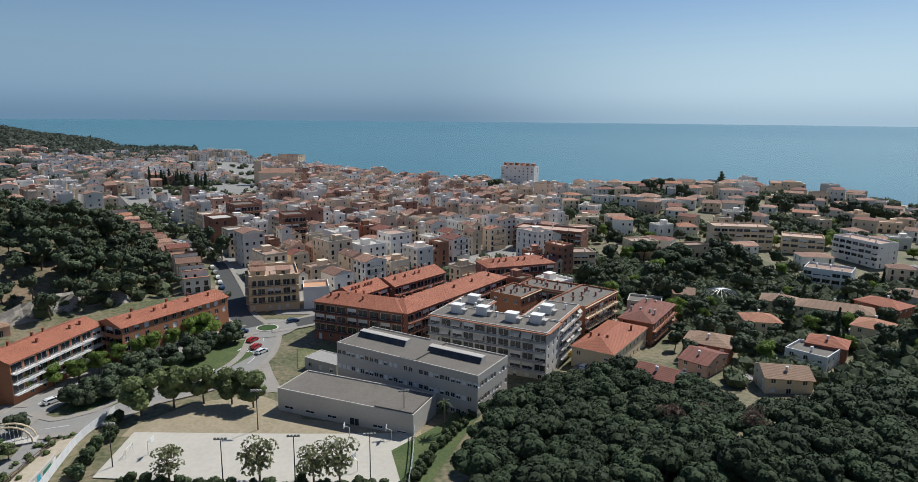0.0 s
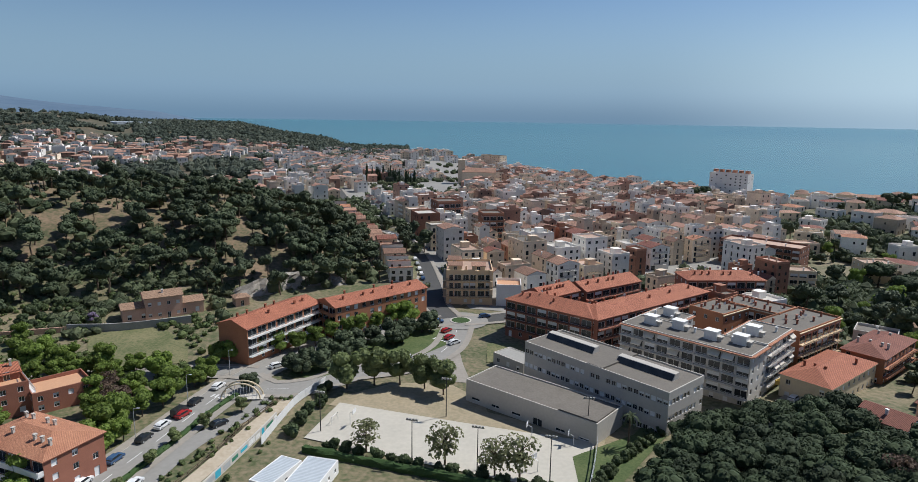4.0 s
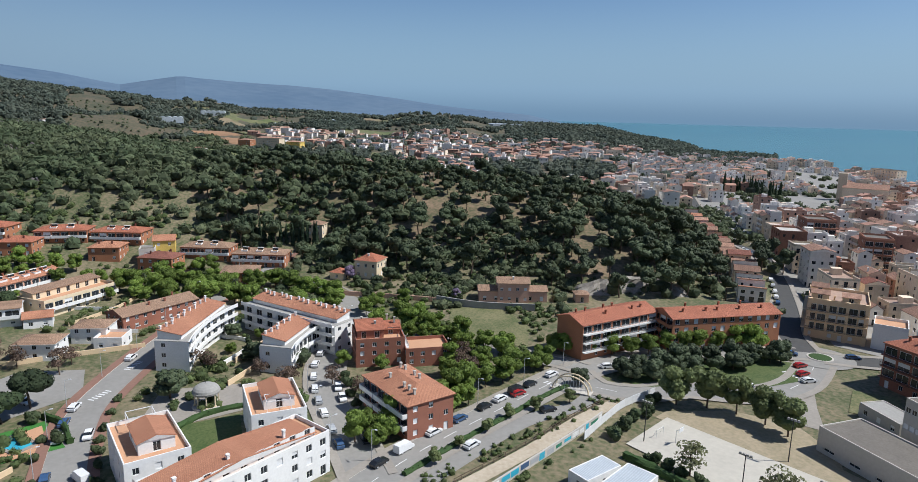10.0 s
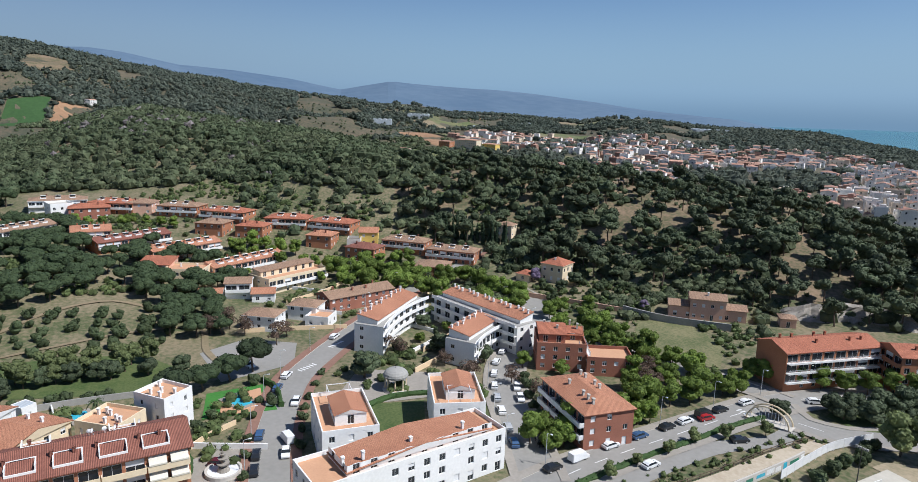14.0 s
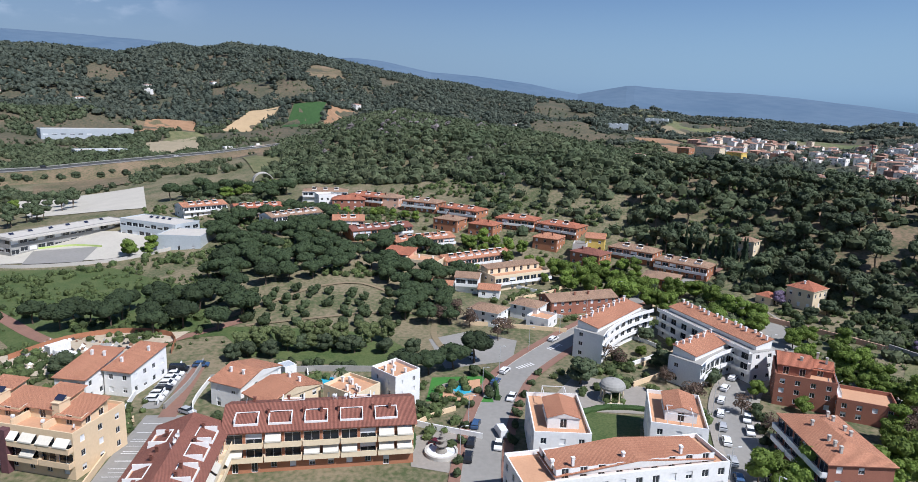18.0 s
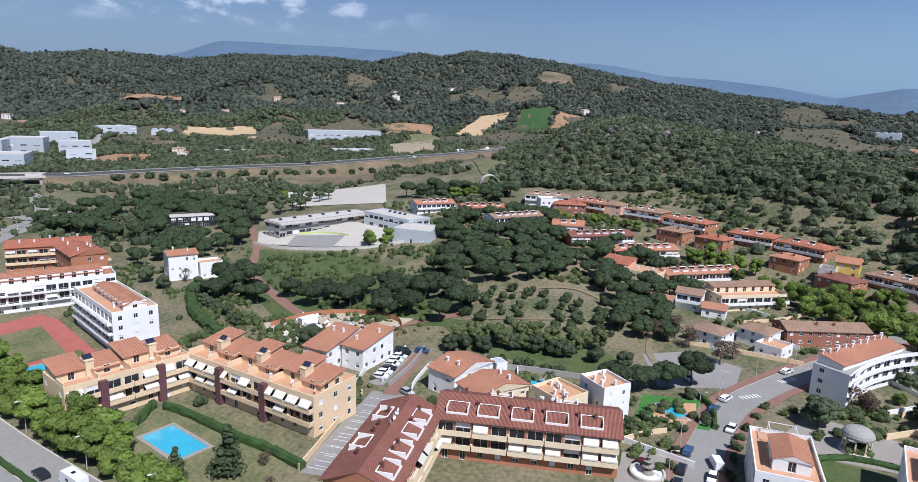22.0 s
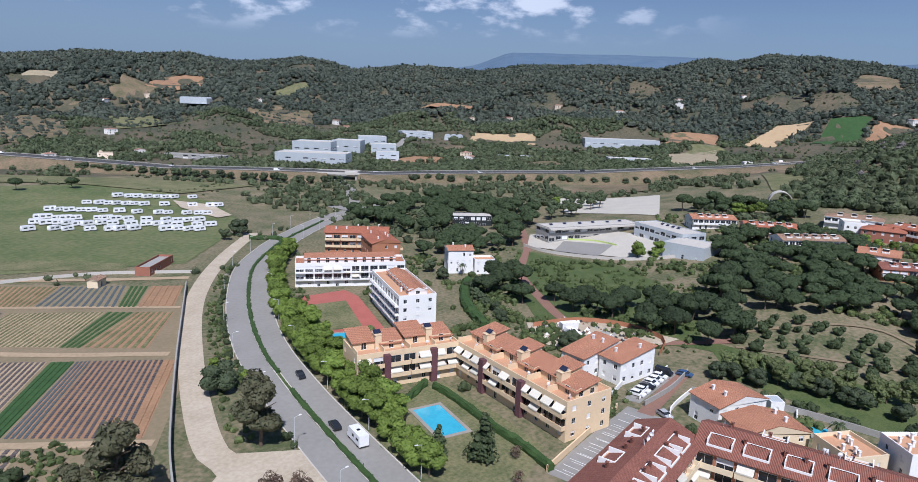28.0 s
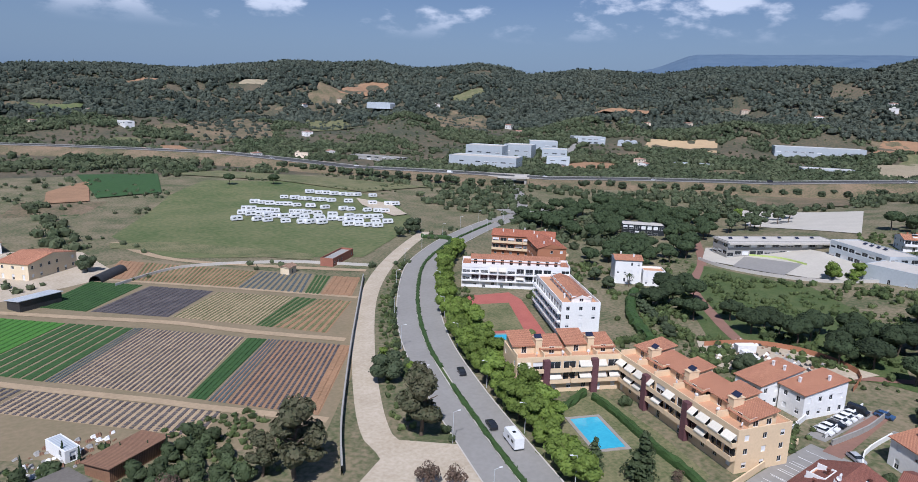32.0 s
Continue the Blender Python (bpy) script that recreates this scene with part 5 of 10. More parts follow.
# red brick pair by the avenue
r1 = building("apartment_block", "red brick apartment house with roof terraces and gables", "apartment block", -150.6, 104.6, 14, 14, 62, 7.5, 3, "brick_red", "flat", "terrace_tile", bay=3.2, balconies="E", band="white_render", rail="pale", chimneys=0, parapet=0.9)
attic(r1, -2.6, 1.0, 7.6, 10.5, 7.55, 2.5, "brick_red", "tile_red", "gable", 1.5, over=0.4)
attic(r1, 3.6, 2.4, 5.6, 8.0, 7.55, 1.6, "brick_red", "tile_red", "gable", 1.3, over=0.4)
for x, y in ((-4.5, 3.0), (-1.0, -1.5), (3.2, 4.2), (5.0, 1.0)):
    part("chimney", CHIMNEYS["concrete_pale"], r1, at=pose(x, y, 10.9, 0, 0, 0))
part("satellite_dish", DISH_MESH, r1, at=pose(5.2, -5.6, 7.6, 0, 0, 200))
building("apartment_block", "low terrace wing of the red brick apartment house", "apartment block", -140.5, 114.5, 13, 10, 62, 4.6, 2, "brick_red", "flat", "terrace_tile", bay=3, parapet=1.0)
building("apartment_block", "red brick office building with a broad orange roof", "apartment block", -114.5, 88, 20.5, 12.5, -5.6, 8.5, 3, "brick_red", "hip", "tile_orange", rise=1.8, bay=3.2, balconies="S", band="white_render", chimneys=8, chimney="concrete_pale")

# ---- white apartments of the estate ----


def curved_block(name, label, cx, cy, length, depth, rot, h, floors, bow, z=None):
    """A long white block whose long face bows outwards, in straight pieces, with balconies and a tiled roof with chimneys."""
    if z is None:
        z = ground(cx, cy)
    ob = thing(name, label, "apartment block", pose(cx, cy, z, 0, 0, rot))
    n, fh = 8, h / floors
    f = lambda s: -depth / 2 - bow * (1 - (2 * s / length) ** 2)
    xs = [-length / 2 + length * i / n for i in range(n + 1)]
    front = [(x, f(x)) for x in xs]
    ring = front + [(length / 2, depth / 2), (-length / 2, depth / 2)]
    b = Build()
    for i in range(len(ring)):
        p, q = Vector((*ring[i], 0)), Vector((*ring[(i + 1) % len(ring)], 0))
        u = (q - p).normalized()
        length_i = (q - p).length
        k = max(1, int(length_i / 3.6))
        holes = []
        for fl in range(floors):
            for j in range(k):
                s = (j + 0.5) * length_i / k
                ww, zz, wh = (2.6, fl * fh + 0.1, 2.1) if i < n and fl else (1.3, fl * fh + 1.0, 1.2)
                if i > n and j % 2:
                    continue
                ww = min(ww, length_i / k * 0.8)
                holes.append((s - ww / 2, s + ww / 2, zz, zz + wh))
                c = p + u * s
                part("window", window_mesh(ww, wh, 0), ob, at=pose(c.x, c.y, zz, 0, 0, math.degrees(math.atan2(u.y, u.x))))
        facade(b, p, u, length_i, -1.5, h, holes)
    part("wall", b.mesh("wall", "white_render"), ob)
    for fl in range(1, floors + 1):
        s = Build()
        for i in range(n):
            (xa, ya), (xb, yb) = front[i], front[i + 1]
            s.solid([(xa, ya - 1.2, fl * fh - 0.2), (xb, yb - 1.2, fl * fh - 0.2), (xb, yb + 0.1, fl * fh - 0.2), (xa, ya + 0.1, fl * fh - 0.2)],
                    [(xa, ya - 1.2, fl * fh), (xb, yb - 1.2, fl * fh), (xb, yb + 0.1, fl * fh), (xa, ya + 0.1, fl * fh)])
            s.solid([(xa, ya - 1.2, fl * fh), (xb, yb - 1.2, fl * fh), (xb, yb - 1.08, fl * fh), (xa, ya - 1.08, fl * fh)],
                    [(xa, ya - 1.2, fl * fh + 0.9), (xb, yb - 1.2, fl * fh + 0.9), (xb, yb - 1.08, fl * fh + 0.9), (xa, ya - 1.08, fl * fh + 0.9)])
        part("balcony", s.mesh("balcony", "white_render"), ob)
    deck = Build()
    deck.solid([(x, y, h - 0.1) for x, y in ring], [(x, y, h + 0.04) for x, y in ring])
    part("roof_terrace", deck.mesh("roof_terrace", "concrete"), ob)
    w2 = Build()
    w2.box(-length / 2 + 1.5, length / 2 - 1.5, -depth / 2 + 2.6, depth / 2 - 0.3, h, h + 1.3)
    part("attic_wall", w2.mesh("attic_wall", "white_render"), ob)
    part("attic_roof", roof_mesh("shed", length - 3, depth - 2.8, 1.3, 1.4, 0.3, ("tile_orange", "white_render")), ob, at=pose(0, 1.15, h, 0, 0, 0))
    k = int(length / 2.6)
    for i in range(k):
        part("chimney", CHIMNEYS["white_render"], ob, at=pose(-length / 2 + 2 + (length - 4) * i / (k - 1), depth / 2 - 0.9 - (i % 3) * 0.5, h + 2.6, 0, 0, 0))
    return ob


curved_block("apartment_block", "white curved apartment block with an orange tiled roof and many chimneys", -189, 66, 34, 9.5, 136.5, 8.6, 3, -2.5)
curved_block("apartment_block", "white three-storey apartment block with rows of chimneys", -180, 94, 40, 8.5, 15.9, 8.8, 3, 0.5)
curved_block("apartment_block", "small white curved apartment block with an orange roof", -164.8, 84.5, 22, 9.5, 127, 7.6, 2, -1.6)
t1 = building("apartment_house", "white terraced apartment house with a roof terrace", "apartment house", -126, 33.2, 18.6, 11.6, -5.5, 8.2, 3, "white_render", "flat", "terrace_tile", bay=3.4, parapet=0.9, chimneys=1)
attic(t1, 1.5, 0.5, 9, 6.5, 8.25, 2.4, "white_render", "tile_orange")
t2 = building("apartment_house", "white terraced apartment house with a glazed attic", "apartment house", -127.4, 60.2, 17, 11.6, -17.5, 8.2, 3, "white_render", "flat", "terrace_tile", bay=3.4, parapet=0.9, chimneys=1)
attic(t2, 0.5, 0.5, 9, 6.5, 8.25, 2.4, "white_render", "tile_orange")
for ob, x in ((t1, -6), (t2, 6)):
    b = Build()
    for s in (-2, 2):
        for y in (-2.5, 2.5):
            b.box(x + s - 0.06, x + s + 0.06, y - 0.06, y + 0.06, 8.3, 11.2)
        b.box(x + s - 0.06, x + s + 0.06, -2.5, 2.5, 11.2, 11.32)
    for y in (-2.5, 2.5):
        b.box(x - 2, x + 2, y - 0.06, y + 0.06, 11.2, 11.32)
    part("pergola", b.mesh("pergola", "frame_white"), ob, "white steel pergola frame")
t3 = building("apartment_house", "long white apartment house with an orange-brown roof", "apartment house", -107.4, 40.4, 10.8, 41, 9.6, 8.2, 3, "white_render", "flat", "terrace_tile", bay=3.4, parapet=0.9, balconies="", win=(1.4, 1.5))
attic(t3, -0.2, 2.0, 8.2, 32, 8.25, 0.7, "white_render", "tile_orange", rise=1.4)
for y in (-10, 0, 12, -14):
    part("chimney", CHIMNEYS["white_render"], t3, at=pose(2, y, 10.2, 0, 0, 0))

# ---- the maroon-roofed block with cut-in terraces ----
def terraced_roof_block(name, label, cx, cy, w, d, rot, h, cuts, face="S"):
    ob = building(name, label, "apartment block", cx, cy, w, d, rot, h, 3, "brick_orange", "gable", "tile_maroon", rise=2.6, over=0.7, bay=3.7, balconies=face, band="cream_render", chimneys=9, chimney="tile_maroon", awnings=0.3, dishes=5)
    for s, x in cuts:
        b = Build()
        y0 = s * d * 0.30
        for q in ((-2.3, 2.3, -1.7, -1.5), (-2.3, 2.3, 1.5, 1.7), (-2.3, -2.1, -1.5, 1.5), (2.1, 2.3, -1.5, 1.5)):
            b.box(*q, 0, 0.8 if abs(q[2] + q[3] - s * 3.2) < 0.1 else 1.75, 0)
        b.box(-2.1, 2.1, -1.5, 1.5, 0.5, 0.55, 1)
        b.box(-1.5, 1.5, *sorted((s * -1.5, s * -1.44)), 0.55, 1.7, 2)
        part("roof_terrace", b.mesh("roof_terrace", "white_render", "terrace_tile", "glass_dark"), ob, "small white-walled terrace cut into the tiles", at=pose(x, y0, h + 0.25, 0, 0, 0))
    return ob


terraced_roof_block("apartment_block", "brick apartment block with a maroon roof and cut-in white terraces", -126.3, -16.6, 37, 13, 95.7, 9, [(-1, -14.5), (-1, -8), (-1, -1), (-1, 6), (-1, 13), (1, -6), (1, 8)])
terraced_roof_block("apartment_block", "brick apartment wing with a maroon roof and cut-in white terraces", -105.5, -40.2, 30, 13, 2, 9, [(1, -9), (1, -3), (1, 4), (1, 11), (-1, -8), (-1, 4)], "N")

# ---- the beige block round the pool ----
def stepped_beige(cx, cy, w, d, rot, units, towers, seed):
    ob = building("apartment_block", "beige apartment block with long balconies, plum stair towers and orange roofs", "apartment block", cx, cy, w, d, rot, 9.0, 3, "beige_render", "flat", "terrace_tile", bay=3.6, balconies="S", band="beige_render", parapet=0.7, awnings=0.5, group="beige apartment blocks", seed=seed)
    aw = w / units
    for i in range(units):
        x = -w / 2 + aw * (i + 0.5)
        low = i % 2
        attic(ob, x - aw * 0.06, 1.6 - low * 1.5, aw * 0.8, d * (0.56, 0.5)[low], 9.05, (2.2, 1.5)[low], "beige_render", "tile_orange", "shed", 1.5, over=0.5)
        if not low:
            roof_box(ob, x + aw * 0.46, -d * 0.1, 1.7, 2.8, 9.0, 3.9, "beige_render", "chimney_tower")
            part("solar_panel", SOLAR_MESH, ob, at=pose(x + aw * 0.46, -d * 0.1, 13.05, 0, 0, 0))
        roof_box(ob, x - aw * 0.5 + 0.2, -d * 0.28, 0.3, d * 0.4, 9.0, 1.5, "beige_render", "terrace_wall", cap=False)
        part("satellite_dish", DISH_MESH, ob, at=pose(x + aw * 0.3, -d * 0.34, 9.1, 0, 0, 40 * i))
    for x in towers:
        roof_box(ob, x, -d / 2 - 0.72, 1.7, 1.35, -0.5, 9.6, "plum_render", "stair_tower", cap=False)
    return ob


stepped_beige(-118.4, -113.4, 28.5, 12.5, 155.2, 4, (6.5, -6.5), 3)
stepped_beige(-129.4, -80.2, 42.5, 14, 73.7, 6, (-8.5, 6.5), 5)

# ---- white blocks, brick block and villas by the boulevard ----
w1 = building("apartment_block", "white three-storey apartment block with glazed balcony bands", "apartment block", -169.5, -191.6, 43, 12, 141.5, 8.8, 3, "white_render", "flat", "tile_orange", bay=3.4, balconies="S", rail="pale", band="white_render", awnings=0.15)
attic(w1, 0, 1.5, 36, 7.5, 8.65, 1.3, "white_render", "tile_orange", "shed", 1.0)
w2 = building("apartment_block", "white apartment block with an orange roof and stepped balconies", "apartment block", -154.8, -148.3, 34, 12.6, 60.9, 11.2, 4, "white_render", "flat", "terrace_tile", bay=3.4, balconies="S", rail="pale", band="white_render", chimneys=3)
attic(w2, 1, 1.0, 26, 6.5, 11.25, 1.2, "white_render", "tile_orange", "gable", 1.2)
building("apartment_block", "brick apartment block with white bands and red roofs", "apartment block", -210, -232, 30, 14, 133.7, 10, 3, "brick_orange", "gable", "tile_red", rise=2, bay=3.6, balconies="S", band="beige_render", chimneys=5)
building("apartment_block", "brick apartment wing with stepped red roofs", "apartment block", -205, -211, 22, 13, 60, 10, 3, "brick_orange", "gable", "tile_red", rise=2, bay=3.6, balconies="N", band="beige_render", chimneys=4)
wh = building("villa", "old white villa with three storeys and a roof terrace", "villa", -216, -173, 11, 10, 140, 10.2, 3, "white_render", "gable", "tile_orange", rise=1.3, bay=2.7, win=(0.9, 1.5), chimneys=2)
building("villa", "white wing of the old villa with a parapet roof", "villa", -222, -164, 9, 8, 140, 5.8, 2, "white_render", "flat", "terrace_tile", bay=2.7, win=(0.9, 1.5))
mh = building("modern_house", "modern flat-roofed glass and white house among pines", "villa", -308, -238, 24, 14, 136.1, 6, 2, "glass_dark", "flat", "concrete_pale", bay=3.4, win=(2.4, 2.0), parapet=0.5)
building("house", "white two-storey house with an orange tiled roof", "house", -156.8, -77.2, 8, 14.5, 78, 6.2, 2, "white_render", "shed", "tile_orange", rise=2.4, chimneys=2)
building("house", "white and brick house with an orange tiled roof", "house", -160.2, -67.6, 7.4, 14, 75, 6.4, 2, "white_render", "shed", "tile_orange", rise=2.2, chimneys=2)
building("house", "white house with broad orange tiled roofs", "house", -153.5, -38.5, 9, 15, 62.9, 6, 2, "white_render", "gable", "tile_orange", rise=1.9, chimneys=2)
building("house", "beige house with a broad orange tiled roof", "house", -144.5, -28, 9, 15, 47.3, 6, 2, "cream_render", "gable", "tile_orange", rise=1.9, chimneys=2)
building("house", "tall white house with a small red roof and roof terrace", "house", -150, -1.7, 9, 8, 42.3, 8.2, 3, "white_render", "flat", "terrace_tile", chimneys=5, win=(0.8, 1.2))
building("house", "cream house with a colonnaded roof terrace", "house", -145.5, -12, 10, 9, 51.6, 6, 2, "cream_render", "flat", "terrace_tile", chimneys=6, win=(0.8, 1.4))
for cx, cy, w, d, rot in ((-68.6, 100.3, 5, 10, -4.9), (-61.6, 101.3, 6.7, 12, 4.4)):
    building("prefab_cabin", "white prefabricated cabin with a flat metal roof", "cabin", cx, cy, w, d, rot, 2.9, 1, "white_render", "flat", "metal_sheet", parapet=0.08, bay=2.6, win=(0.9, 0.9), group="white cabins")

# ---- modern school ----
def box_mesh(x0, x1, y0, y1, z0, z1, mat):
    b = Build()
    b.box(x0, x1, y0, y1, z0, z1)
    return b.mesh("block", mat)


ms = building("school_building", "modern school wing with pale metal bands and solar panels", "school", -318, -163, 60, 13, 152.8, 7.2, 2, "concrete", "flat", "concrete_pale", bay=4.0, win=(3.4, 1.9), parapet=0.5)
part("canopy", box_mesh(-30.4, 30.4, -9.0, 6.9, 6.6, 7.34, "concrete_pale"), ms, "pale overhanging roof slab")
for i in range(6):
    part("solar_panel", SOLAR_MESH, ms, at=pose(-24 + 9.2 * i, 1.5 + (i % 2), 7.3, 0, 0, 0))
ms2 = building("school_building", "modern school wing with a glazed ground floor", "school", -322, -120, 36, 15, 62.6, 7.8, 2, "metal_sheet", "flat", "concrete_pale", bay=4.0, win=(3.4, 1.9), parapet=0.5)
for i in range(4):
    part("solar_panel", SOLAR_MESH, ms2, at=pose(-8 + 4.0 * i, 2.5, 7.9, 0, 0, 0))
building("sports_hall", "white metal-clad sports hall of the modern school", "sports hall", -300, -100, 20, 18, 84, 6.5, 1, "metal_sheet", "flat", "concrete_pale", bay=6, win=(1.2, 0.6), parapet=0.4)

# ---- the brick estate under the ridge ----
ESTATE = "terraced houses of the estate"
TERRACE = Build()
TERRACE.box(-1.3, -1.15, -1.2, 1.0, -0.3, 0.75)
TERRACE.box(1.15, 1.3, -1.2, 1.0, -0.3, 0.75)
TERRACE.box(-1.15, 1.15, -1.2, -1.05, -0.3, 0.6)
TERRACE.box(-1.15, 1.15, -1.05, 1.0, -0.3, 0.1, 1)
TERRACE.box(-1.15, 1.15, 0.9, 1.0, 0.1, 1.5, 2)
TERRACE.box(-1.35, 1.35, 0.85, 1.5, 1.5, 1.62)
TERRACE_MESH = TERRACE.mesh("roof_terrace", "white_render", "terrace_tile", "glass_dark")


def roof_terraces(ob, w, d, h, rise, step=4.4):
    n = max(1, int((w - 3) / step))
    for i in range(n):
        x = (i - (n - 1) / 2) * step
        part("roof_terrace", TERRACE_MESH, ob, "white-edged terrace cut into the tiles", at=pose(x, -d * 0.24, h + rise * 0.42, 0, 0, 0))


for cx, cy, w, d, rot, wall, cover in ((-274.9, 30.1, 35, 10.5, 121.3, "pink_render", "tile_orange"), (-296.6, 7.4, 31, 11, 118, "pink_render", "tile_orange"), (-309, -13, 32, 11, 120, "brick_orange", "tile_maroon"),
                                      (-352, -80, 25, 11, 119, "pink_render", "tile_red"), (-326, -57, 30, 11, 134, "white_render", "tile_brown"), (-361, -112, 24, 12, 130, "white_render", "tile_orange"), (-318, -28, 15, 14, 95, "cream_render", "tile_orange")):
    row_house = building("terraced_house", "row of two-storey terraced houses with roof terraces and balconies", "terraced house", cx, cy, w, d, rot, 5.6, 2, wall, "gable", cover, rise=1.8, bay=3.0, balconies="S", band="white_render", rail="solid", chimneys=5, chimney="tile_red", group=ESTATE)
    roof_terraces(row_house, w, d, 5.6, 1.8)
d1 = building("terraced_house", "row of cream terraced houses stepping up in terraces", "terraced house", -254.7, 45, 28, 13, 117.3, 5.2, 2, "cream_render", "flat", "terrace_tile", bay=3.4, balconies="S", band="white_render", group=ESTATE)
attic(d1, 0, 2.5, 26, 5, 5.25, 2.2, "cream_render", "tile_brown", "shed", 0.7)
building("terraced_house", "row of brick houses with chimney stacks under a pale brown roof", "terraced house", -224.3, 64, 27, 10, 105.5, 5.2, 2, "brick_red", "gable", "tile_brown", rise=1.7, bay=3, chimneys=4, chimney="brick_red", group=ESTATE)
for cx, cy, w, d, rot, wall, cover in ((-244.7, 103.7, 13.7, 12, 59, "brick_orange", "tile_brown"), (-277, 103.7, 21, 11, 47, "brick_orange", "tile_brown"), (-259.6, 119.7, 22.7, 11, 46, "brick_orange", "tile_brown"), (-274.8, 82.8, 14.3, 11, 44, "brick_orange", "tile_maroon"),
                                      (-294.4, 68, 12, 11, 56, "brick_orange", "tile_orange"), (-308.8, 77.4, 21.8, 12, 49, "brick_orange", "tile_red"), (-320.7, 57.6, 20.6, 12, 61, "brick_orange", "tile_red"), (-315.2, 40, 13.5, 11, 57, "brick_orange", "tile_red"),
                                      (-340.6, 31, 24, 12, 52, "brick_orange", "tile_red"), (-356.5, 10.4, 21, 12, 60, "brick_orange", "tile_brown"), (-367, -8, 12.4, 11, 70, "pink_render", "tile_brown"), (-374, -20, 24, 13, 60, "brick_orange", "tile_red"), (-324, 23, 13.6, 11, 57, "brick_orange", "tile_brown"),
                                      (-391, -48, 26, 14, 94, "white_render", "tile_brown"), (-366, -32, 18, 12, 94, "brick_red", "tile_red")):
    row_house = building("terraced_house", "orange-brown brick block of terraced houses with a tiled roof", "terraced house", cx, cy, w, d, rot, 5.8, 2, wall, "hip", cover, rise=1.7, bay=3.2, chimneys=2, chimney="tile_maroon", balconies="S" if w > 19 else "", band="white_render", group=ESTATE)
    if w > 19:
        roof_terraces(row_house, w, d, 5.8, 1.7, 6.5)
building("house", "bright yellow house with an orange gabled roof", "house", -288.4, 88.7, 8.6, 9, 69, 6.4, 2, "yellow_render", "gable", "tile_orange", rise=1.8)
building("house", "grey-white modern house with a flat roof", "house", -283, 80, 6, 8, 69, 5.5, 2, "grey_render", "flat", "roof_felt")
e1 = building("house", "white house with an orange roof and glazed verandas", "house", -244, 25, 9, 8.4, 77, 6, 2, "white_render", "gable", "tile_brown", rise=1.4, balconies="S", band="white_render")
building("house", "small white house with an orange roof", "house", -238, 33, 8, 7, 77, 3.4, 1, "white_render", "gable", "tile_orange", rise=1.4)
building("house", "small white garage house with an orange roof", "house", -241, 15, 8, 7, 77, 3.2, 1, "white_render", "gable", "tile_orange", rise=1.2)
building("house", "white detached house with a pale hipped roof", "house", -209.6, 29, 10.8, 8.5, 56.4, 5, 2, "white_render", "hip", "tile_brown", rise=1.5)
building("house", "white detached house with a pale hipped roof", "house", -215.6, 44, 10.1, 8.5, 55, 5, 2, "white_render", "hip", "tile_brown", rise=1.5)
building("house", "low white house with a flat terrace", "house", -207, 47, 8, 8, 55, 3, 1, "white_render", "flat", "terrace_tile")
building("house", "yellow and white house with a solar roof", "house", -263, 8.2, 15, 11, 67, 5.5, 2, "cream_render", "flat", "terrace_tile", chimneys=2)
building("house", "pink house with an orange roof", "house", -272, -2, 12, 9, 67, 5, 2, "pink_render", "shed", "tile_red", rise=1.5)
building("house", "white terraced house with garden walls", "house", -373, -46, 10, 12, 110, 6.5, 2, "white_render", "flat", "concrete_pale")

# ---- villas beyond the wood ----
VILLAS = "villas beyond the wood"
for cx, cy, w, d, rot, h, wall, cover, roof in ((75.6, 183.6, 13, 12, -31, 5.6, "brick_red", "tile_brown", "hip"), (68.7, 170.2, 8, 13, -46, 4.6, "pink_render", "tile_maroon", "gable"), (51.8, 155.5, 10, 9, -38, 5.2, "white_render", "tile_maroon", "gable"),
                                               (100.8, 206, 11, 9.5, -9, 5.6, "cream_render", "tile_orange", "hip"), (83, 154.6, 11, 10, -9, 4.6, "cream_render", "tile_brown", "gable"), (100, 172, 11, 10.5, -48, 4.6, "white_render", "roof_felt", "flat"),
                                               (107, 177, 10, 9, -36, 5.6, "brick_red", "tile_red", "hip"), (154, 224, 15, 11, -60, 5.6, "brick_red", "tile_red", "hip"), (131.4, 194.6, 10, 11, -45, 5.6, "cream_render", "tile_orange", "hip"), (135, 222, 24, 11, -30, 5, "cream_render", "tile_brown", "hip"),
                                               (120, 232, 12, 10, -30, 5.6, "cream_render", "tile_brown", "hip"), (168, 205, 14, 10, -40, 5, "cream_render", "tile_orange", "hip"), (176, 240, 14, 10, -50, 5, "white_render", "tile_brown", "hip"), (70, 232, 12, 10, -20, 5, "grey_render", "roof_felt", "flat"), (86, 246, 14, 9, -20, 5, "cream_render", "tile_brown", "gable")):
    building("villa", "detached villa with a tiled roof in a green garden" if roof != "flat" else "modern villa with a flat roof terrace", "villa", cx, cy, w, d, rot, h, 2, wall, roof, cover, rise=1.8, bay=3.4, chimneys=1, group=VILLAS)
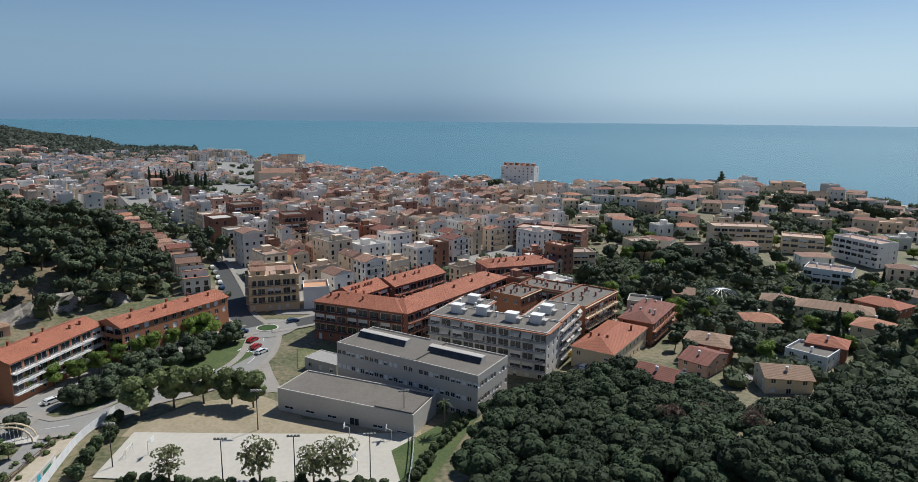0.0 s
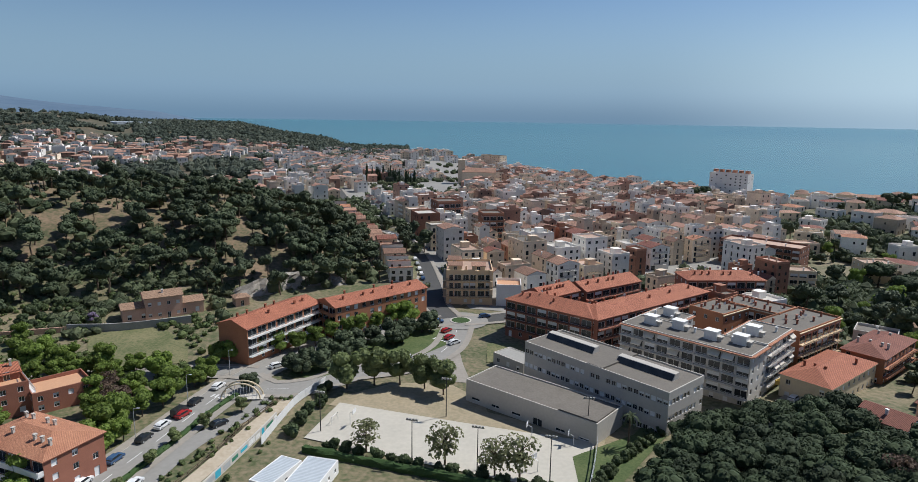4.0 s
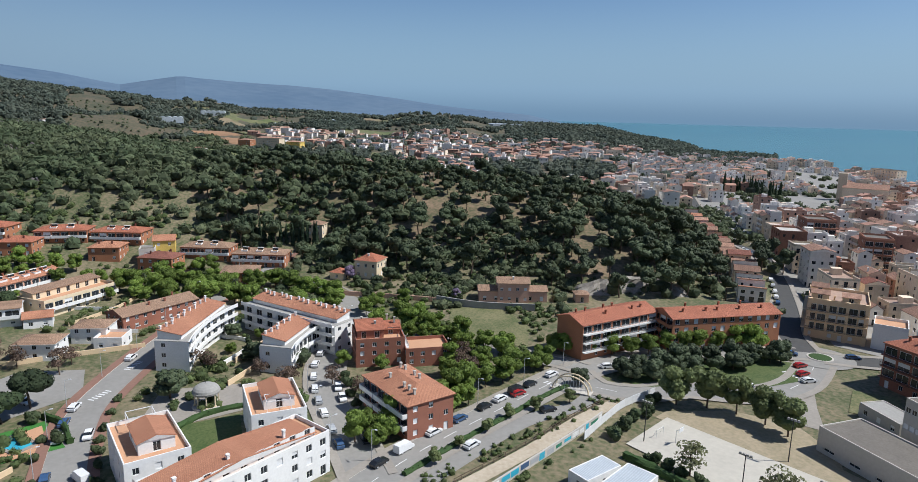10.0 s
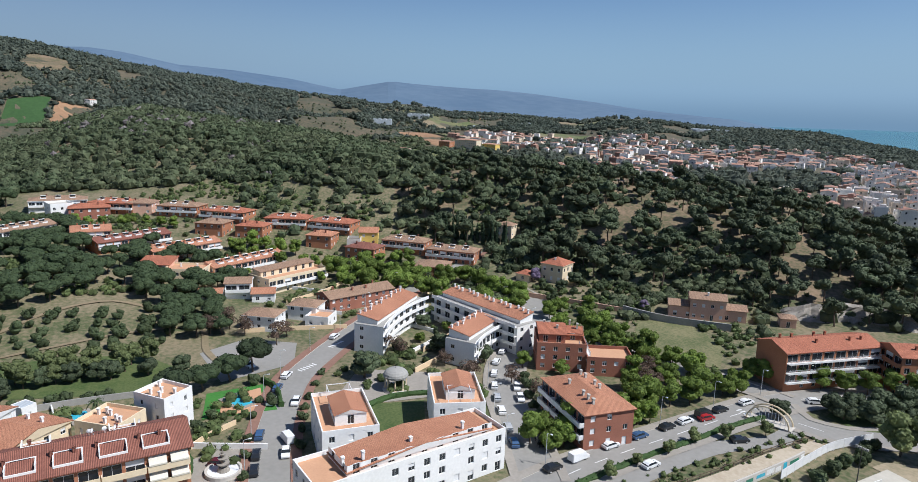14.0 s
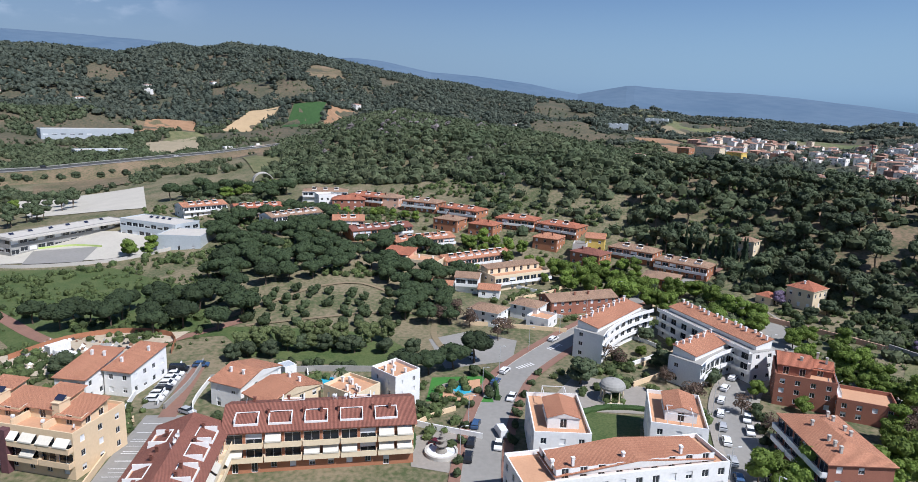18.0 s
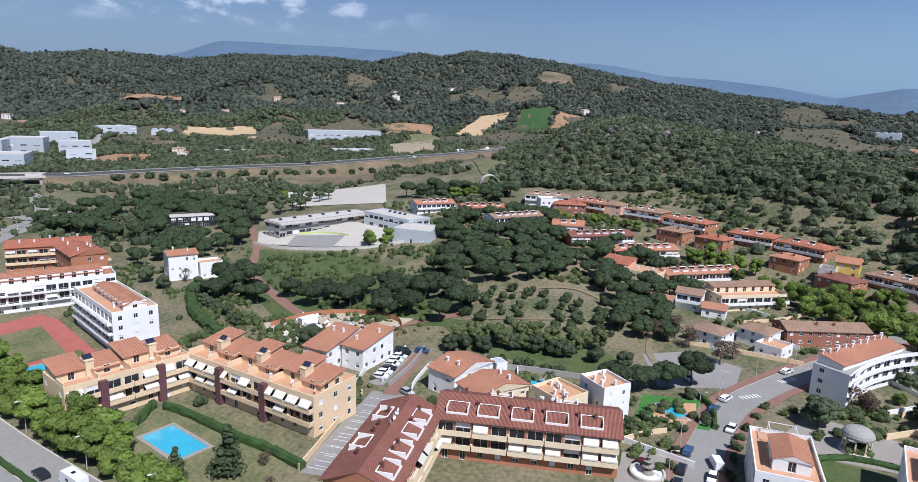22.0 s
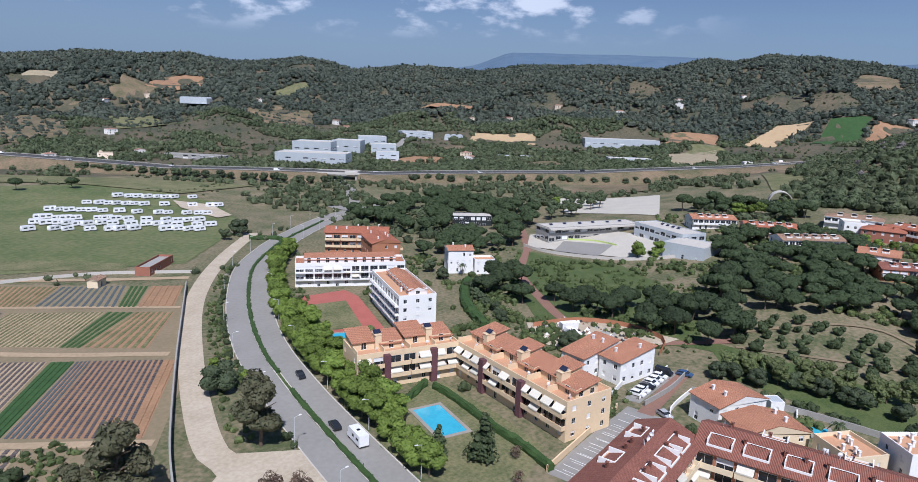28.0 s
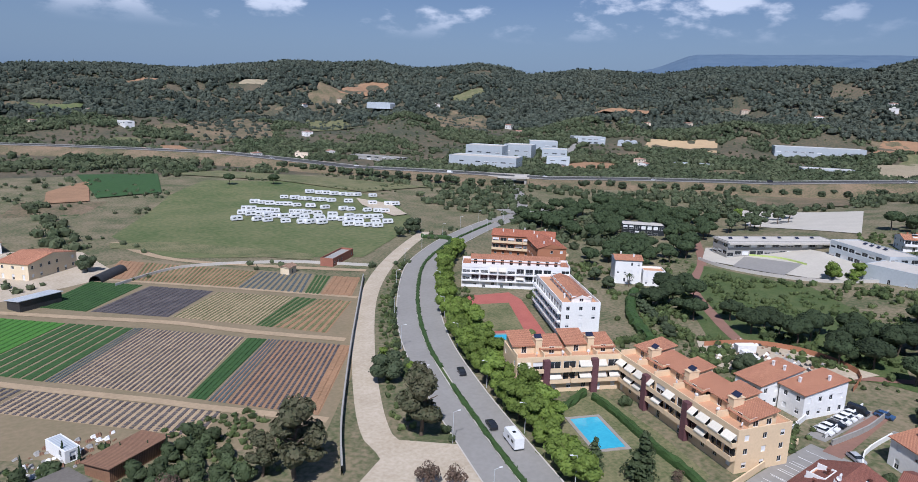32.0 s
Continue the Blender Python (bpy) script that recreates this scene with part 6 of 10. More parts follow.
for cx, cy, w, d, rot, wall in ((156, 352, 31, 15, -8, "cream_render"), (185, 340, 20, 14, -24, "cream_render"), (206, 320, 26, 13, -72, "white_render"), (160, 270, 18, 13, -38, "white_render"), (51, 348, 38, 15, -26, "brick_brown"), (56, 304, 18, 11, 8, "cream_render"), (95, 330, 14, 12, 10, "cream_render")):
    building("apartment_block", "apartment block with long balconies above the gardens", "apartment block", cx, cy, w, d, rot, 11.5 if w > 20 else 8.5, 4 if w > 20 else 3, wall, "flat", "town_terrace", bay=3.6, balconies="S", band=wall, parapet=0.9, chimneys=3)
hotel = building("hotel", "tall white slab hotel above the shore", "hotel", 62, 655, 36, 13, -28, 25.5, 9, "white_render", "flat", "town_terrace", bay=4.4, balconies="", win=(1.6, 1.5), parapet=1.0, z=-2.5)
for i in range(6):
    roof_box(hotel, -15 + 6 * i, 0, 3, 5, 27, 2.2, "town_brick")
building("apartment_block", "tall brick and cream slab above the old town", "apartment block", -232, 900, 38, 14, -30, 24, 8, "town_wall", "flat", "town_terrace", bay=4.2, win=(1.6, 1.5), z=-6)
building("apartment_block", "grey concrete apartment tower in the old town", "apartment block", -121, 359, 14, 15, 37, 20, 6, "town_brick", "flat", "roof_felt", bay=3.4, balconies="SE", rail="rail")
building("apartment_block", "brown concrete apartment tower in the old town", "apartment block", -92, 354, 12, 14, 27, 17, 5, "town_brick", "flat", "roof_felt", bay=3.4, balconies="SE", rail="rail")
church = building("church", "brown stone church with a long tiled nave", "church", -180, 640, 34, 14, 15, 13, 1, "town_wall", "gable", "town_tile", rise=4, bay=6, win=(1.2, 4))
roof_box(church, -18, 0, 7, 7, -1, 26, "town_wall", "bell_tower")

# ---- works beyond the motorway ----
def works(cx, cy, w, d, rot, h, wall="metal_sheet", cover="concrete_pale", label="pale metal-clad industrial hall", z=None):
    return building("industrial_hall", label, "warehouse", cx, cy, w, d, rot, h, 2, wall, "flat", cover, bay=9, win=(5.5, 1.4), parapet=0.6, group="industrial halls", z=z)


front = works(-436, -550, 74, 32, 126.7, 13, label="long white industrial hall with a grey band")
for x, w, s in ((-20, 4, 2.2), (-13.5, 7, 1.6)):
    b = Build()
    b.box(x - w / 2, x + w / 2, 16.0, 16.12, 8, 8 + s)
    part("sign", b.mesh("sign", "car_maroon" if w < 5 else "dark_metal"), front, "plain sign in dark colours")
works(-480, -604, 44, 30, 126.7, 18)
works(-528, -600, 34, 30, 126.7, 17)
works(-560, -572, 30, 24, 135, 13)
works(-530, -535, 26, 16, 135, 10)
works(-590, -625, 36, 24, 140, 14)
works(-700, -650, 46, 22, 150, 9)
works(-862, -404, 104, 26, 127, 15, label="long white hall with tall grey doors")
works(-748, -338, 52, 20, 127, 5, label="low blue-grey shed with a flat roof")
works(-360, -650, 68, 12, 121, 5, "concrete", "concrete", label="low grey shed beside the motorway")
works(-672, -446, 56, 18, 134, 3.2, "metal_sheet", "metal_sheet", label="long pale plastic greenhouse tunnel")
works(-575, -985, 60, 26, 140, 4, "metal_sheet", "metal_sheet", label="pale greenhouse on the hillside")
works(-155, -985, 30, 12, 100, 7, "white_render", "concrete_pale", label="white farm building below the hills")
# farm
building("farmhouse", "yellow farmhouse with an orange tiled roof and barn", "farmhouse", -12, -300, 14, 24, 133, 6.4, 2, "cream_render", "gable", "tile_orange", rise=2.2, bay=3.6)
building("barn", "white farm building with a tiled roof", "barn", 6, -350, 20, 10, 100, 5, 2, "white_render", "gable", "tile_brown", rise=1.6)
shed = building("farm_shed", "dark open shed with a pale metal roof", "shed", -8, -252, 14, 7, 28, 3, 1, "dark_metal", "shed", "metal_sheet", rise=0.8, plain="SENW", over=0.5)
building("farm_shed", "long shed under a rusty sheet roof", "shed", -16.5, -131, 13, 7, 30, 2.6, 1, "rust_sheet", "shed", "rust_sheet", rise=0.7, plain="SENW", over=0.6)
building("cabin", "white site cabin beside a rubbish heap", "cabin", -6.5, -141, 8, 3, -70, 2.6, 1, "white_render", "flat", "metal_sheet", parapet=0.05)
building("farm_shed", "low shed with a grey sheet roof", "shed", -2, -124, 12, 8, 20, 2.6, 1, "concrete", "shed", "roof_felt", rise=0.6, plain="SENW")
building("farm_shed", "small brick pump house in the fields", "shed", -97, -252, 6, 4, 40, 3, 1, "cream_render", "gable", "tile_brown", rise=0.7)
building("farm_shed", "low brick outbuilding at the edge of the meadow", "shed", -124, -262, 22, 6, 40, 2.8, 1, "brick_red", "flat", "concrete")

# ---- the old town, house by house ----
TAKEN = []                                    # footprints that trees keep clear of
for o in bpy.data.objects:
    if o.parent is None and o.type == "EMPTY":
        for c in o.children:
            if c.name.startswith("wall"):
                x0, x1 = min(v[0] for v in c.bound_box), max(v[0] for v in c.bound_box)
                y0, y1 = min(v[1] for v in c.bound_box), max(v[1] for v in c.bound_box)
                TAKEN.append((o.matrix_basis.inverted(), x0, x1, y0, y1))


polar_of = lambda x, y: (math.hypot(x, y), math.degrees(math.atan2(-x, y)))


NEAR_BOX = {}


def clear(x, y, margin=2.5):
    """Whether a place is free of houses."""
    while len(TAKEN) > NEAR_BOX.get("n", 0):
        k = NEAR_BOX.get("n", 0)
        c = TAKEN[k][0].inverted().translation
        reach = max(TAKEN[k][2] - TAKEN[k][1], TAKEN[k][4] - TAKEN[k][3]) / 2 + 8
        for i in range(int((c.x - reach) // 40), int((c.x + reach) // 40) + 1):
            for j in range(int((c.y - reach) // 40), int((c.y + reach) // 40) + 1):
                NEAR_BOX.setdefault((i, j), []).append(k)
        NEAR_BOX["n"] = k + 1
    for k in NEAR_BOX.get((int(x // 40), int(y // 40)), ()):
        inv, x0, x1, y0, y1 = TAKEN[k]
        q = inv @ Vector((x, y, 0))
        if x0 - margin < q.x < x1 + margin and y0 - margin < q.y < y1 + margin:
            return False
    return True


STREETS = [(spline([Vector(p) for p in pts], 6.0), half) for pts, half in ((TOWN_STREET, 6.5), ([(-65, 211), (-50, 222), (-38, 240), (-20, 268), (5, 300), (30, 340)], 6.0), ([(36, 168), (47, 186), (58, 205), (66, 230)], 5.5))]


def off_street(x, y, margin):
    return all((p.x - x) ** 2 + (p.y - y) ** 2 > (half + margin) ** 2 for line, half in STREETS for p in line)


TOWN_LABELS = {"tile": "town house with a weathered tiled roof", "flat": "town house with a flat roof terrace", "villa": "small detached house with a tiled roof"}


def town_house(cx, cy, w, d, rot, h, floors, roof, wall, rnd, bay=3.2, group="houses of the old town", kind=None, z=None):
    if z is None:
        z = min(ground(cx, cy), ground(cx + 4, cy), ground(cx, cy + 4)) + 0.05
    b = Build()
    fh = h / floors
    for key, (o, u, length) in sides(w, d).items():
        n = max(1, int(length / bay))
        holes = []
        for f in range(floors):
            for i in range(n):
                if rnd.random() < 0.2:
                    continue
                s = (i + 0.5) * length / n
                tall = rnd.random() < 0.4 or f == 0
                ww = rnd.choice((0.9, 1.1, 1.5)) if f else rnd.choice((1.1, 1.8, 2.2))
                z0, z1 = f * fh + (0.1 if tall else 0.9), f * fh + 2.25
                holes.append((round(s - ww / 2, 2), round(s + ww / 2, 2), round(z0, 2), round(z1, 2)))
        facade(b, o, u, length, -2.5, h, holes, 0, 0.2, 1)
    ob = thing("town_house" if kind is None else "house", TOWN_LABELS[kind or ("flat" if roof == "flat" else "tile")], "house", pose(cx, cy, z, 0, 0, rot), group, "", b.mesh("town_house", wall, "glass_dark"))
    tile_mat = rnd.choice(("town_tile", "town_tile", "town_tile", "town_tile", "tile_orange", "tile_maroon")) if roof != "flat" else rnd.choice(("town_terrace", "town_terrace", "town_terrace", "roof_felt", "concrete_pale"))
    part("roof", roof_mesh(roof, w, d, h, rnd.uniform(1.1, 1.8), 0.3, (tile_mat, wall), 0.9), ob)
    if roof == "flat" and rnd.random() < 0.55 and math.hypot(cx, cy) < 640:
        bx, by = rnd.uniform(-0.2, 0.2) * w, rnd.uniform(-0.2, 0.2) * d
        roof_box(ob, bx, by, min(3.2, w * 0.45), min(3.6, d * 0.4), h, 2.5, wall, "stair_hut")
    if math.hypot(cx, cy) < 430 and floors > 2 and rnd.random() < 0.75:
        for side in rnd.choice(("S", "W", "SW", "SE")):
            o, u, length = sides(w, d)[side]
            for f in range(1, floors):
                c = o + u * (length / 2)
                part("balcony", balcony_mesh(round(length * 0.7), 0.9, wall, "rail"), ob, at=pose(c.x, c.y, f * fh + 0.05, 0, 0, math.degrees(math.atan2(u.y, u.x))))
        for k in range(2):
            part("chimney", CHIMNEYS[rnd.choice(("white_render", "concrete_pale", "beige_render"))], ob, at=pose(rnd.uniform(-0.4, 0.4) * w, rnd.uniform(-0.4, 0.4) * d, h + 0.9, 0, 0, 0))
    TAKEN.append((ob.matrix_basis.inverted(), -w / 2, w / 2, -d / 2, d / 2))
    return ob


FAR = Build()
FAR_MATS = ("far_wall", "far_white", "far_brick", "far_tile", "far_terrace", "glass_dark", "town_tile")


def far_house(cx, cy, w, d, rot, h, floors, roof, wall, rnd, bay=4.2):
    """A house too far off to pick out, added to the joined mass."""
    m = pose(cx, cy, ground(cx, cy) + 0.05, 0, 0, rot)
    b = Build()
    k = {"town_wall": 0, "town_white": 1, "town_brick": 2}[wall]
    fh = h / floors
    for key, (o, u, length) in sides(w, d).items():
        n = max(1, int(length / bay))
        holes = [(round((i + 0.5) * length / n - 0.6, 2), round((i + 0.5) * length / n + 0.6, 2), round(f * fh + 0.8, 2), round(f * fh + 2.2, 2)) for f in range(floors) for i in range(n) if rnd.random() < 0.8]
        facade(b, o, u, length, -2.5, h, holes, k, 0.2, 5)
    if floors > 2 and rnd.random() < 0.5:
        for f in range(1, floors):
            for s in rnd.choice(((-1,), (1,), (-1, 1))):
                y0, y1 = sorted((s * d / 2, s * (d / 2 + 0.9)))
                b.box(-w * 0.36, w * 0.36, y0, y1, f * fh - 0.05, f * fh + 0.85, rnd.choice((k, 1, 1)))
    me = roof_mesh(roof, w, d, h, rnd.uniform(1.0, 1.7), 0.3, ("town_tile", "town_wall"), 0.8)
    cover = rnd.choice((4, 4, 6)) if roof == "flat" else rnd.choice((3, 3, 3, 6, 6))
    for p in me.polygons:
        b.face([tuple(me.vertices[i].co) for i in p.vertices], cover if p.material_index == 0 else k)
    bpy.data.meshes.remove(me)
    if roof == "flat" and rnd.random() < 0.75:
        x0, y0 = rnd.uniform(-0.42, 0.0) * w, rnd.uniform(-0.42, 0.0) * d
        b.box(x0, x0 + rnd.uniform(2.4, 4.0), y0, y0 + rnd.uniform(2.4, 4.0), h - 0.1, h + rnd.uniform(2.0, 2.8), rnd.choice((k, k, 1)))
    for j in range(rnd.choice((0, 1, 2))):
        x0, y0 = rnd.uniform(-0.4, 0.35) * w, rnd.uniform(-0.4, 0.35) * d
        b.box(x0, x0 + 0.7, y0, y0 + 0.7, h - 0.1, h + rnd.uniform(1.4, 2.4), rnd.choice((k, 2)))
    i0 = len(FAR.v)
    FAR.v.extend(tuple(m @ Vector(v)) for v in b.v)
    FAR.f.extend(tuple(i0 + i for i in f) for f in b.f)
    FAR.m.extend(b.m)
    TAKEN.append((m.inverted(), -w / 2, w / 2, -d / 2, d / 2))


rnd = random.Random(21)
U, V = Vector((-0.62, 0.785)), Vector((0.785, 0.62))
TURN = math.degrees(math.atan2(U.y, U.x))
origin = Vector((-62, 232))
count = 0
v = -360.0
while v < 620:
    for back in (0, 1):
        u = -260.0
        while u < 900:
            far = (origin + U * u + V * v).length > 520
            w = rnd.uniform(6.0, 12.0) if not far else rnd.uniform(7.0, 13)
            tower = rnd.random() < 0.055 and not far
            if tower:
                w = rnd.uniform(11, 16)
            dep = rnd.uniform(8.5, 13)
            if rnd.random() < 0.07:
                u += rnd.uniform(5, 9)
            p = origin + U * (u + w / 2) + V * (v + back * 13.2)
            u += w + 0.02
            if u % 82 > 74:
                u += 8
            r, a = polar_of(p.x, p.y)
            if not (-9 < a < 34 and 232 < r < table(COAST, a) - 55) or p.y < 226 or (p.x > 66 and p.y < 430):
                continue
            if a > 29 and r > 900 or not clear(p.x, p.y, 5.5) or not off_street(p.x, p.y, 6.0):
                continue
            if on_ridge(p.x, p.y) > 0.1 or v < 0 and r < 350 or 26 < a and r < 420:
                continue
            if a > 17 and r > 540 and wave(p.x, p.y, 75) < 0.02 * (30 - a):
                continue
            floors = rnd.choice((1, 2, 2, 3)) if r > 560 and a < 8 else rnd.choice((3, 3, 4, 4, 5)) if r < 430 else rnd.choice((2, 3, 3, 4)) if r < 640 else rnd.choice((2, 2, 3))
            roof = "flat" if rnd.random() < (0.52 if r < 640 else 0.4) else "gable"
            wall = rnd.choice(("town_wall", "town_wall", "town_white", "town_white", "town_brick") if a < 17 else ("town_wall", "town_white", "town_white", "town_white"))
            if tower and r > 290:
                floors, roof, wall = rnd.choice((4, 5, 5)), "flat", rnd.choice(("town_brick", "town_brick", "town_wall", "town_white"))
            turn = TURN + rnd.uniform(-2.5, 2.5) + 14 * wave(p.x, p.y, 160)
            build, bay = (town_house, 3.2) if r < 372 else (far_house, 4.2)
            if dep > 9.5 and not tower and rnd.random() < 0.6:       # a taller front and a lower back
                front = dep * rnd.uniform(0.5, 0.65)
                side = 1 if back else -1
                lower = max(1, floors - rnd.choice((1, 1, 2)))
                q = p + V * (side * (dep - front) / 2)
                build(q.x, q.y, w, front, turn, floors * 2.95, floors, roof, wall, rnd, bay)
                q = p - V * (side * front / 2)
                build(q.x, q.y, w - 0.1, dep - front, turn, lower * 2.95, lower, rnd.choice(("flat", "gable")), rnd.choice((wall, wall, "town_wall")), rnd, bay)
            else:
                build(p.x, p.y, w, dep, turn, floors * 2.95 * rnd.uniform(0.92, 1.12), floors, roof, wall, rnd, bay)
            count += 1
    v += 31.0 if v < 260 else 33.0
# the stepped terrace of tiled houses under the pine hill
line = spline([Vector(p) for p in TOWN_STREET[2:]], 7.4)
for i in range(1, len(line) - 1):
    d = (line[i + 1] - line[i - 1]).normalized()
    n = Vector((-d.y, d.x))
    p = line[i] + n * 12.5
    if 262 < p.length < 470 and clear(p.x, p.y, 0.2):
        town_house(p.x + n.x * rnd.uniform(-1, 1), p.y + n.y * rnd.uniform(-1, 1), 10, rnd.uniform(5.4, 6.4), math.degrees(math.atan2(n.y, n.x)), rnd.uniform(4.6, 6.2), 2, rnd.choice(("gable", "gable", "shed")), rnd.choice(("town_wall", "town_white", "town_white")), rnd, group="terraced houses under the hill")
# the spread-out suburb towards the headland, far up the coast
for i in range(4600):
    a, r = rnd.uniform(23, 72), rnd.uniform(440, 1750)
    x, y = -math.sin(radians(a)) * r, math.cos(radians(a)) * r
    if r > table(COAST, a) - 70 or (a < 28 and r < 640) or not clear(x, y, 6.0) or on_ridge(x, y) > 0.02 or wave(x, y, 170) < (-0.2 if a < 54 else 0.05) or r > 1230 - 4 * max(0, 40 - a) ** 1.5 or r < 520:
        continue
    far_house(x, y, rnd.uniform(8, 17), rnd.uniform(8, 12), rnd.choice((TURN, TURN + 90)) + rnd.uniform(-12, 12), rnd.choice((5.6, 5.8, 8.4)), 2, rnd.choice(("hip", "gable", "flat")), rnd.choice(("town_white", "town_white", "town_wall", "town_brick")), rnd, 4.5)
    count += 1
    if count > 3400:
        break
# lone houses on the inland slopes
lone = random.Random(61)
for i in range(400):
    a, r = lone.uniform(74, 178), lone.uniform(720, 1350)
    x, y = -math.sin(radians(a)) * r, math.cos(radians(a)) * r
    if lone.random() < 0.1 and on_ridge(x, y) < 0.02 and not cleared(x, y) and clear(x, y, 20):
        far_house(x, y, lone.uniform(9, 16), lone.uniform(7, 10), lone.uniform(0, 180), 5.8, 2, lone.choice(("hip", "gable", "flat")), lone.choice(("town_white", "town_white", "town_wall")), lone, 4.5)
tagged(new("far_houses", FAR.mesh("far_houses", *FAR_MATS)), "mass of cream, white and brick houses with tiled and flat roofs", "houses", "", "stuff")
# villas of the headland
made = 0
for i in range(1500):
    x, y = rnd.uniform(70, 330), rnd.uniform(255, 640)
    r, a = polar_of(x, y)
    if not (-39 < a < -5) or r > table(COAST, a) - 40 or not clear(x, y, 6.5) or r < 345 or (r < 430 and rnd.random() < 0.4):
        continue
    town_house(x, y, rnd.uniform(9, 15), rnd.uniform(8, 11), rnd.uniform(-50, 20), 5.8 if rnd.random() < 0.7 else 8.6, 2, rnd.choice(("hip", "hip", "gable", "flat")), rnd.choice(("town_white", "town_wall", "town_white")), rnd, 3.6, "villas of the headland", "villa")
    made += 1
    if made > 120:
        break

# ---- plants ----
ICO = bmesh.new()
bmesh.ops.create_icosphere(ICO, subdivisions=2, radius=1.0)
ICO_V = np.array([v.co for v in ICO.verts])
ICO_F = [tuple(v.index for v in f.verts) for f in ICO.faces]
ICO.free()
ICO = bmesh.new()
bmesh.ops.create_icosphere(ICO, subdivisions=1, radius=1.0)
ICO1_V = np.array([v.co for v in ICO.verts])
ICO1_F = [tuple(v.index for v in f.verts) for f in ICO.faces]
ICO.free()


def leaves(rng, lumps, count, size, core=0.93, loose=0.5):
    """Points and faces of a crown: a rough core in each lump (centre, radii) and leaf sprays all over it."""
    vs, fs, base = [], [], 0
    for c, r in lumps:
        V, F = (ICO_V, ICO_F) if core > 0.5 else (ICO1_V, ICO1_F)
        jitter = 1 + 0.07 * rng.standard_normal((len(V), 1))
        vs.append(V * jitter * np.array(r) * core + np.array(c))
        fs += [tuple(base + i for i in f) for f in F]
        base += len(V)
    area = np.array([r[0] * r[1] + r[0] * r[2] for c, r in lumps])
    pick = rng.choice(len(lumps), count, p=area / area.sum())
    d = rng.standard_normal((count, 3))
    d[:, 2] = np.abs(d[:, 2]) * 0.9 + d[:, 2] * 0.25
    d /= np.linalg.norm(d, axis=1)[:, None]
    cc = np.array([lumps[i][0] for i in pick])
    rr = np.array([lumps[i][1] for i in pick])
    p = cc + d * rr * rng.uniform(0.9, 1.07, (count, 1))
    n = d + loose * rng.standard_normal((count, 3))
    n /= np.linalg.norm(n, axis=1)[:, None]
    u = np.cross(n, rng.standard_normal((count, 3)))
    u /= np.linalg.norm(u, axis=1)[:, None]
    w = np.cross(n, u)
    s = size * rng.uniform(0.55, 1.25, (count, 1))
    quad = np.stack([p - u * s, p - w * s * 0.7, p + u * s, p + w * s * 0.7], 1).reshape(-1, 3)
    vs.append(quad)
    fs += [tuple(base + 4 * i + k for k in range(4)) for i in range(count)]
    return np.concatenate(vs), fs


def array_mesh(name, v, f, mat):
    me = bpy.data.meshes.new(name)
    me.from_pydata(v.tolist(), [], f)
    me.materials.append(MATS[mat])
    return me


def trunk_mesh(rng, h, r, limbs, spread, lean=0.25):
    b = Build()
    top = Vector((rng.uniform(-lean, lean), rng.uniform(-lean, lean), h))
    mid = top * 0.5 + Vector((rng.uniform(-lean, lean), rng.uniform(-lean, lean), 0))
    b.tube((0, 0, -0.6), mid, r, r * 0.8, 7)
    b.tube(mid, top, r * 0.8, r * 0.55, 7)
    for i in range(limbs):
        a = 2 * math.pi * (i + rng.uniform(0, 0.7)) / limbs
        s = mid.lerp(top, rng.uniform(0.2, 1.0))
        b.tube(s, s + Vector((math.cos(a) * spread, math.sin(a) * spread, rng.uniform(0.4, 1.0) * spread)), r * 0.42, r * 0.14, 5)
    return b.mesh("trunk", "bark")


